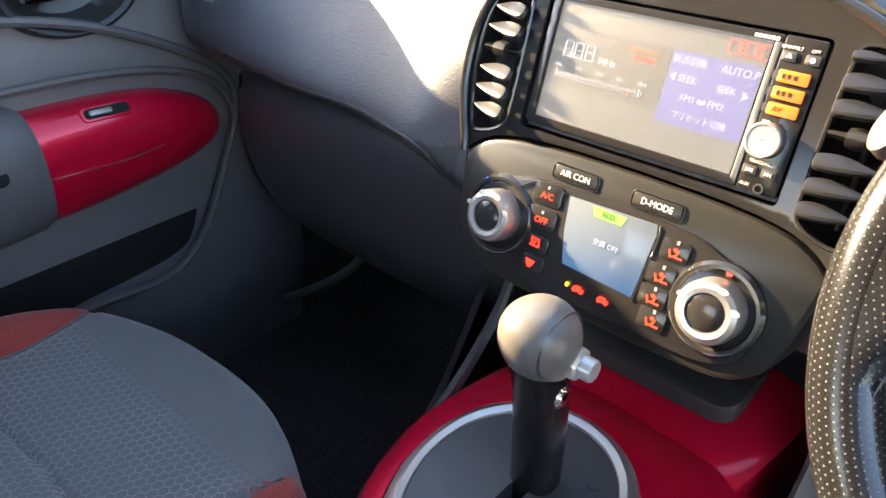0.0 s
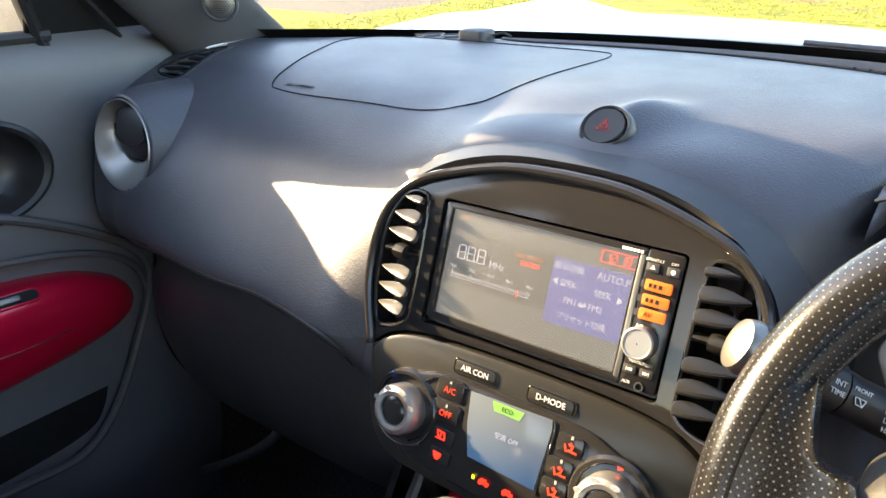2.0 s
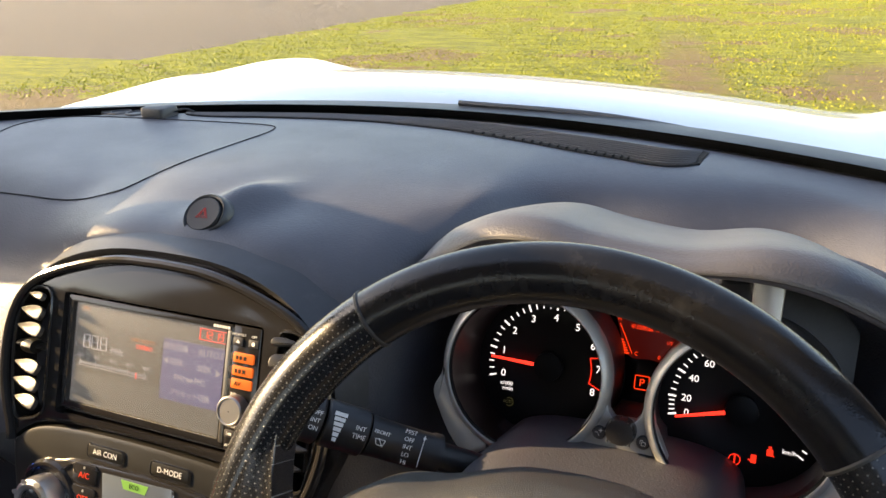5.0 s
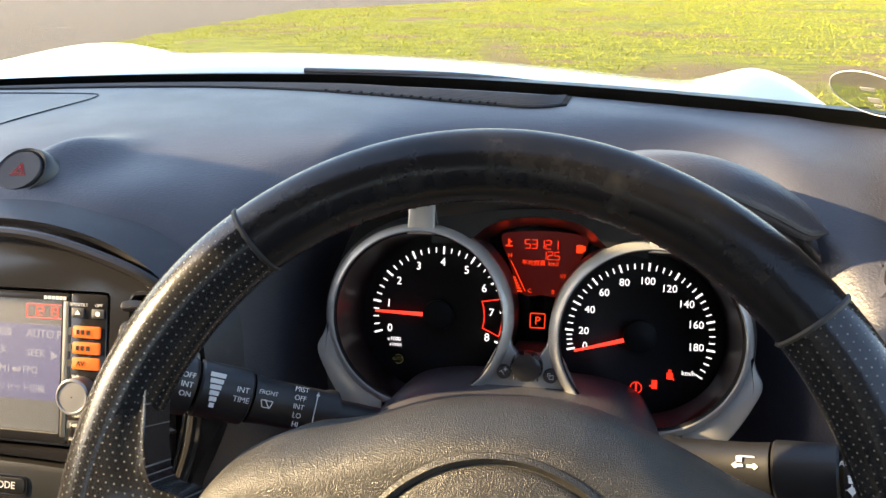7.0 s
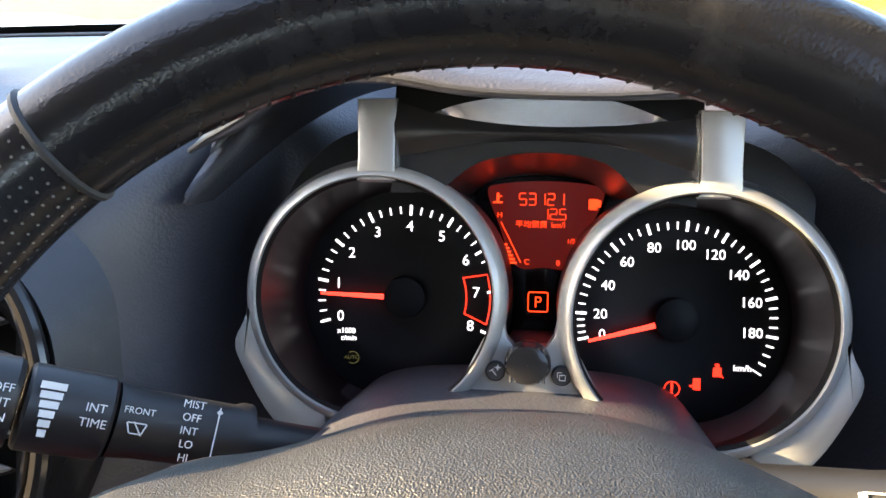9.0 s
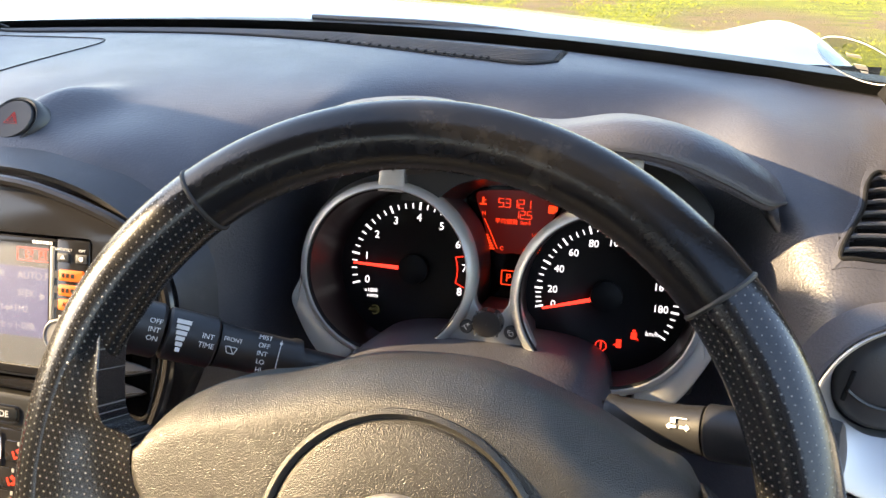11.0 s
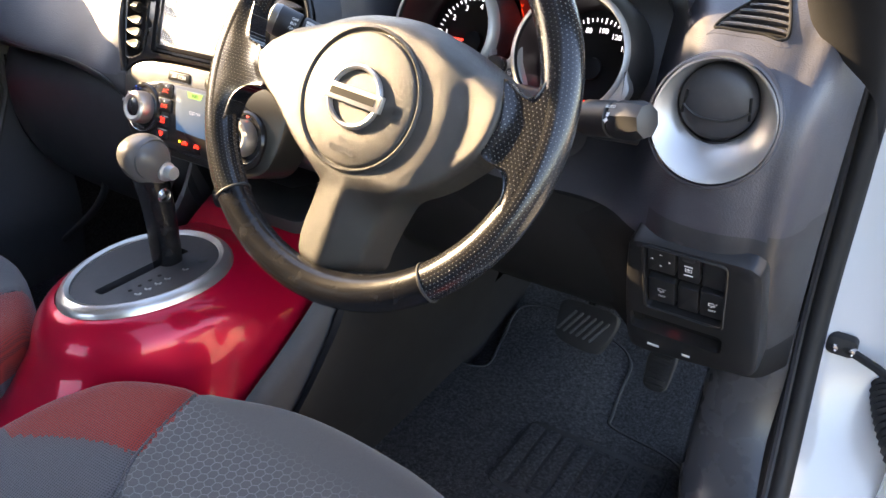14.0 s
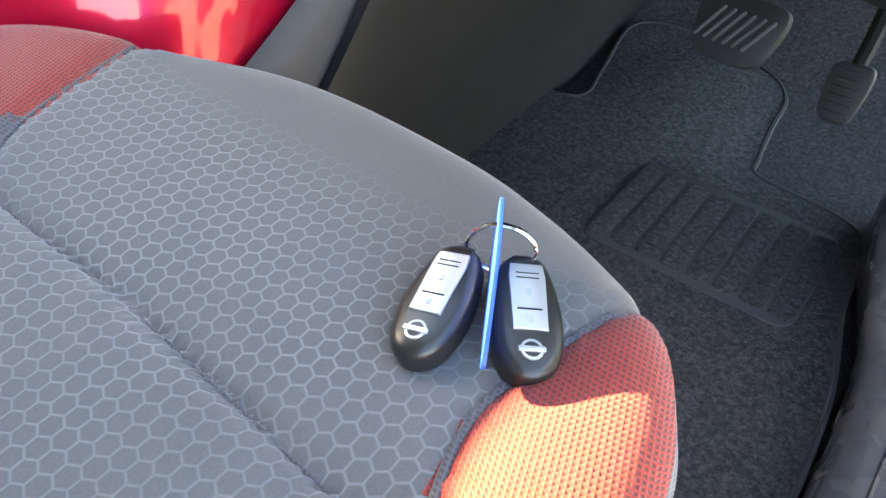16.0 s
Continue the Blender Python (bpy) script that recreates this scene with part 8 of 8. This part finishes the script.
    part("pocket", plate([(-a, b) for a, b in [tuple(p) for p in pk]], 0.004, 0.012, 0.003, m), M_BLACK, d, "door pocket, its dark recess put in as a black plate")
    # pull handle in an oval dish
    hm = axes((-0.692, -0.125, 0.945), (0, 1, 0), (0, -0.1, 1))
    dish = part("handle_dish", lathe([(0.082, 0.000), (0.080, 0.005), (0.075, 0.0075), (0.069, 0.004), (0.063, -0.010), (0.050, -0.024), (0.030, -0.029), (0.0005, -0.030)], hm, 56, (1.1, 0.8)), M_CORNER, d, "deep black handle dish")
    part("handle", plate(at(-0.030, 0.0, rounded(0.062, 0.040, 0.016)), -0.012, 0.004, 0.006, hm), M_CHROME, dish, "chrome door pull")
    # window line and corner panel
    pane = part("window", sheet([[(-0.722 + 0.17 * f, y, 1.085 + 0.33 * f) for y in np.linspace(-0.02 - 0.2 * f * f, -1.0, 6)] for f in np.linspace(0, 1, 5)]), M_GLASS, d, "clear side window")
    pane.visible_shadow = False
    cm = axes((-0.705, 0.0, 1.09), (0, 1, 0), (0.37, 0, 0.93))
    rim = smooth_curve([(-0.020, -0.004), (-0.008, -0.014), (0.018, -0.024), (0.049, -0.032), (0.082, -0.037), (0.112, -0.040), (0.118, -0.036), (0.099, -0.012), (0.079, 0.013), (0.042, 0.051), (0.005, 0.078), (-0.045, 0.112), (-0.062, 0.110), (-0.048, 0.070)], 90, True)
    mid = np.array((0.028, 0.016))
    rows = [[cm @ Vector((mid[0] + (x - mid[0]) * f, mid[1] + (y - mid[1]) * f, z)) for x, y in rim] for f, z in ((1.0, -0.020), (1.0, -0.002), (0.985, 0.0), (0.87, 0.0015), (0.84, 0.0), (0.76, -0.007), (0.60, -0.014), (0.30, -0.017), (0.01, -0.018))]
    part("corner_panel", sheet(rows, wrap_v=True), M_CORNER, d, "black mirror corner panel with a shallow dish")
    # flat black sheet puts in the shade between door and pillar
    part("gap_shade", plate([(0.03, -0.075), (0.22, -0.075), (0.22, 0.0), (0.15, 0.09), (0.04, 0.16), (-0.06, 0.14), (-0.03, 0.06)], -0.030, -0.012, 0.0, cm), M_BLACK, d, "black sheet for the shade behind the pillar trim")
    part("frame", tube([(-0.716, -0.026, 1.08), (-0.675, -0.032, 1.18), (-0.640, -0.06, 1.27), (-0.61, -0.13, 1.37), (-0.58, -0.32, 1.46)], 0.0035, 8), M_BLACK, d)
    part("waist_seal", tube([(-0.712, y, 1.092 + 0.022 * min(1.0, max(0.0, (-0.32 - y) / 0.25))) for y in np.linspace(0.0, -1.0, 20)], 0.008, 8), M_RUBBER, d)


passenger_door()


def door_mirror():
    q = thing("door_mirror", (-0.86, 0.05, 1.06), "white outside mirror beside the passenger window", "door mirror")
    m = axes((-0.880, 0.030, 1.125), (0.975, 0.22, 0.0), (0, 0, 1))
    o = [tuple(p) for p in smooth_curve([(-0.085, -0.040), (-0.06, -0.062), (0.04, -0.062), (0.074, -0.050), (0.080, 0.0), (0.070, 0.058), (0.0, 0.068), (-0.065, 0.060), (-0.088, 0.02)], 48, True)]
    rows = [[m @ Vector((x * k, y * k, z)) for x, y in o] for k, z in ((0.93, -0.004), (0.97, 0.002), (1.0, 0.0), (1.03, -0.010), (1.02, -0.040), (0.88, -0.075), (0.55, -0.100), (0.05, -0.108))]
    part("housing", sheet(rows, wrap_v=True), M_WHITE, q, "white painted shell")
    part("edge", plate([(x * 0.95, y * 0.95) for x, y in o], -0.012, -0.003, 0.001, m), M_BLACK, q, "black rim")
    part("mirror_glass", plate([(x * 0.90, y * 0.90) for x, y in o], -0.004, -0.001, 0.0005, m), M_CHROME, q, "mirror glass")
    part("foot", tube(smooth_curve([(-0.83, 0.09, 1.065), (-0.79, 0.10, 1.045), (-0.745, 0.10, 1.030)], 8), 0.018, 14), M_BLACK, q)


door_mirror()


def pillar_base():
    """Grey trim at the foot of the passenger-side pillar, with its tweeter."""
    p = thing("pillar_trim", (-0.62, 0.2, 1.1), "smooth grey trim at the foot of the windscreen pillar", "pillar trim", kind="structure")
    rows = []
    for f in np.linspace(0, 1, 14):
        a = Vector((-0.655, 0.325, 1.066)).lerp(Vector((-0.600, 0.085, 1.245)), f)
        b = Vector((-0.690, 0.172, 1.045)).lerp(Vector((-0.622, -0.055, 1.235)), f)
        ridge = Vector((-0.662, 0.205, 1.062)).lerp(Vector((-0.598, 0.035, 1.245)), f)
        rows.append(smooth_curve([a + Vector((-0.01, 0.02, 0)), a, ridge, b, b + Vector((-0.03, 0.012, 0))], 16))
    part("cover", sheet(rows), M_TRIM, p, sharp=60)
    m = axes((-0.6065, 0.1805, 1.1215), (0.66, 0.75, 0), (-0.25, -0.3, 0.93))
    tw = part("tweeter", lathe([(0.024, -0.004), (0.0235, 0.003), (0.021, 0.0045), (0.0195, 0.003), (0.019, 0.002)], m, 40), M_TRIM, p)
    part("grille", lathe([(0.0195, 0.002), (0.015, 0.0045), (0.008, 0.006), (0.0003, 0.0064)], m, 40), M_KNURL, tw)
    holes = [(0.0031 * i + (0.00155 if j % 2 else 0), 0.0027 * j) for i in range(-7, 8) for j in range(-8, 9)]
    bm = bmesh.new()
    for x, y in holes:
        r2 = x * x + y * y
        if r2 < 0.0178 ** 2:
            z = 0.0069 - 12.5 * r2
            bm.faces.new([bm.verts.new(m @ Vector((x + 0.00125 * math.cos(t), y + 0.00125 * math.sin(t), z))) for t in np.linspace(0, 2 * math.pi, 6, endpoint=False)])
    part("perforation", finish(bm), M_BLACK, tw)


pillar_base()


# ---- stickers on the glass ----
def stickers():
    s = thing("blue_sticker", (-0.6, 0.3, 1.13), "blue rectangular dealer sticker on the windscreen glass", "sticker")
    a, b, c, d = Vector((-0.560, 0.208, 1.145)), Vector((-0.456, 0.251, 1.158)), Vector((-0.440, 0.192, 1.196)), Vector((-0.545, 0.150, 1.183))
    bm = bmesh.new()
    bm.faces.new([bm.verts.new(v) for v in (a, b, c, d)])
    part("sheet", thick(finish(bm), 0.0006), M_STICKER, s)
    r = (b - a).normalized()
    m = axes(a.lerp(c, 0.5) + Vector((0.0, -0.0012, -0.0018)), r, (d - a)) @ Matrix.Scale(0.72, 4)
    part("print", bars([(-0.012 + 0.011 * i, 0.0, 0.008, 0.010) for i in range(5)] + [(0.008, -0.010, 0.05, 0.0025), (-0.032, 0.003, 0.016, 0.003), (-0.030, -0.002, 0.004, 0.012)], m, 0.0003), M_GREYINK, s)
    t = thing("round_sticker", (0.63, 0.26, 1.10), "small round clear service sticker on the windscreen", "sticker")
    m = axes((0.627, 0.243, 1.099), (0.62, -0.70, 0.0), (-0.10, -0.80, 0.47))
    part("disc", plate(ring2(0.034, 40), 0.0, 0.0008, 0, m), M_CLEARST, t)
    part("border", tube([m @ Vector((0.033 * math.cos(a), 0.033 * math.sin(a), 0.001)) for a in np.linspace(0, 2 * math.pi, 48, endpoint=False)], 0.0005, 5, True), M_INK, t, "pale printed border")
    part("print", bars([(0.0, 0.008, 0.012, 0.004), (0.0, -0.008, 0.010, 0.007), (0.0, -0.016, 0.006, 0.003)], shift(m, 0, 0, 0.0012), 0.0002), M_GREYINK, t)


M_STICKER = plain("blue printed vinyl", (0.010, 0.045, 0.15), 0.5)
M_CLEARST = glass("frosted clear vinyl", (0.80, 0.82, 0.80), 0.4)
stickers()


# ---- footwell ----
M_BIND = plain("dark edge binding", (0.030, 0.030, 0.032), 0.8, 0.0, 0.0002, 900)
M_WORN = plain("worn grey rubber", (0.075, 0.075, 0.078), 0.6, 0.0, 0.0001, 700)
def floor_mat():
    f = thing("floor_mat", (0.42, 0.1, 0.30), "black tufted floor mat with a ribbed heel pad", "floor mat")
    o = [(0.167, 0.155), (0.152, 0.275), (0.165, 0.295), (0.235, 0.318), (0.222, 0.40), (0.215, 0.50), (0.30, 0.52), (0.42, 0.492), (0.462, 0.455), (0.468, 0.40), (0.480, 0.325), (0.495, 0.292), (0.595, 0.275), (0.632, 0.235), (0.640, 0.14), (0.668, 0.0), (0.67, -0.20), (0.62, -0.24), (0.20, -0.24), (0.17, -0.20)]
    c = [tuple(p) for p in smooth_curve(o, 120, True)]
    def rise(p):
        return 0.25 * max(0, p[1] - 0.40)
    bm = plate(c, 0.292, 0.303, 0.004)
    for v in bm.verts:
        v.co.z += rise(v.co.xy)
    bmesh.ops.triangulate(bm, faces=[g for g in bm.faces if len(g.verts) > 4])
    part("mat_body", bm, M_MAT, f)
    part("binding", tube([(x, y, 0.301 + rise((x, y))) for x, y in c], 0.0035, 6, True), M_BIND, f, "stitched edge binding")
    hp = axes((0.492, 0.155, 0.3045), (0.97, 0.0, 0), (0.0, 0.97, 0))
    heel = part("heel_pad", plate(rounded(0.235, 0.165, 0.02), -0.002, 0.0006, 0.0005, hp), M_BIND, f, "ribbed heel pad")
    for i in range(8):
        part("rib", plate(at(-0.101 + 0.029 * i, 0.0, rounded(0.0245, 0.145, 0.006, 3)), 0.0, 0.0022, 0.0015, hp), M_MAT, heel)


floor_mat()


def pedal(name, label, c, right, up, w, h, ribs, slant):
    p = thing(name, c, label, "pedal", "pedals")
    m = axes(c, right, up)
    o = [tuple(q) for q in smooth_curve([(-w / 2, h * 0.40), (-w * 0.1, h / 2), (w / 2, h * 0.46), (w * 0.48, -h * 0.2), (w * 0.30, -h / 2), (-w * 0.36, -h * 0.47), (-w / 2, -h * 0.1)], 40, True)]
    pad = part("pad", plate(o, -0.014, 0.0, 0.004, m), M_RUBBER, p)
    for i in range(ribs):
        t = (i + 0.5) / ribs - 0.5
        part("rib", plate(rounded(w * 0.72 if not slant else h * 0.62, 0.004, 0.0018, 2), -0.001, 0.0035, 0.001, shift(m, t * w * 0.75 if slant else 0, 0 if slant else t * h * 0.85, 0.0, 62 if slant else 0)), M_WORN if slant else M_RUBBER, pad)
    q = Vector(c)
    part("arm", tube(smooth_curve([q + Vector((0, 0.012, 0)), q + Vector((0.0, 0.06, 0.05)), q + Vector((0.0, 0.10, 0.18)), q + Vector((0, 0.10, 0.30))], 14), 0.009, 8), M_BLACK, p)


pedal("brake_pedal", "wide black rubber brake pedal with slanted ribs", (0.406, 0.333, 0.449), (1, -0.12, 0), (0, 0.55, 0.83), 0.098, 0.074, 6, True)
pedal("accelerator_pedal", "narrow black accelerator pedal", (0.540, 0.330, 0.416), (1, 0, 0), (0, 0.45, 0.89), 0.042, 0.064, 6, False)


# ---- key fobs on the seat ----
def key_fobs():
    top = 0.610
    def fob(c, turn, tilt):
        k = thing("key_fob", (*c, top), "black oval key fob with silver buttons on the seat", "key fob", "key fobs")
        m = Matrix.Translation((*c, top + 0.006)) @ Matrix.Rotation(radians(turn), 4, "Z") @ Matrix.Rotation(radians(tilt), 4, "Y") @ Matrix.Rotation(radians(8), 4, "X") @ Matrix.Scale(0.86, 4)
        o = [tuple(p) for p in smooth_curve([(0, 0.037), (0.0105, 0.033), (0.0165, 0.016), (0.0185, -0.006), (0.0150, -0.026), (0.006, -0.036), (-0.006, -0.036), (-0.0150, -0.026), (-0.0185, -0.006), (-0.0165, 0.016), (-0.0105, 0.033)], 60, True)]
        part("case", plate(o, -0.006, 0.0085, 0.0055, m, dome=0.0015), M_SATINB, k, sharp=60)
        P = shift(m, 0, 0, 0.0098)
        part("button_panel", plate([(-0.0088, -0.012), (0.0088, -0.012), (0.0095, 0.020), (0.0085, 0.0275), (-0.0085, 0.0275), (-0.0095, 0.020)], -0.002, 0.0010, 0.0006, P), M_SILVERP, k, "silver button panel")
        part("button_gap", bars([(0, -0.0005, 0.0125, 0.0008), (0, 0.0215, 0.012, 0.0004), (0, 0.0185, 0.012, 0.0004)], shift(P, 0, 0, 0.0012), 0.0002), M_BLACK, k)
        part("button_print", bars([(0, 0.010, 0.003, 0.0035), (0, -0.006, 0.003, 0.0035)], shift(P, 0, 0, 0.0012), 0.0002), M_GREYINK, k)
        bd = part("badge", lathe([(0.0058, 0.0), (0.0056, 0.0008), (0.0044, 0.0010), (0.0042, 0.0004)], shift(P, 0, -0.0225, -0.001), 32), M_SILVERP, k, "plain ring badge")
        part("badge_bar", plate(rounded(0.0135, 0.0030, 0.0006), 0, 0.0012, 0.0003, shift(P, 0, -0.0225, -0.0008)), M_SILVERP, bd)
        part("loop", plate(at(0, 0.0335, rounded(0.014, 0.008, 0.003)), -0.004, 0.006, 0.002, m), M_HARD, k)
    fob((0.500, -0.3235), 13, -10)
    fob((0.535, -0.307), 39, 8)
    t = thing("key_tag", (0.514, -0.305, top), "blue plastic key tag standing on edge", "key tag")
    m = axes((0.5165, -0.306, top + 0.020), (-0.52, 0.85, 0.02), (0.10, 0.05, 1))
    part("card", plate([tuple(p) for p in smooth_curve([(-0.046, -0.004), (-0.02, -0.016), (0.02, -0.017), (0.035, -0.012), (0.045, 0.0), (0.040, 0.010), (0.0, 0.016), (-0.03, 0.008)], 40, True)], -0.0009, 0.0009, 0.0003, m), M_BLUE, t)
    r = thing("key_ring", (0.503, -0.277, top + 0.01), "thin steel split ring through the fobs", "key ring")
    rm = axes((0.505, -0.283, top + 0.013), (0.9, 0.42, 0.1), (0.05, 0.25, 1))
    part("wire", tube([rm @ Vector((0.0165 * math.cos(a), 0.0125 * math.sin(a), 0.0006 * math.sin(a / 2))) for a in np.linspace(0, 4 * math.pi, 72)], 0.0011, 6), M_CHROME, r)


key_fobs()
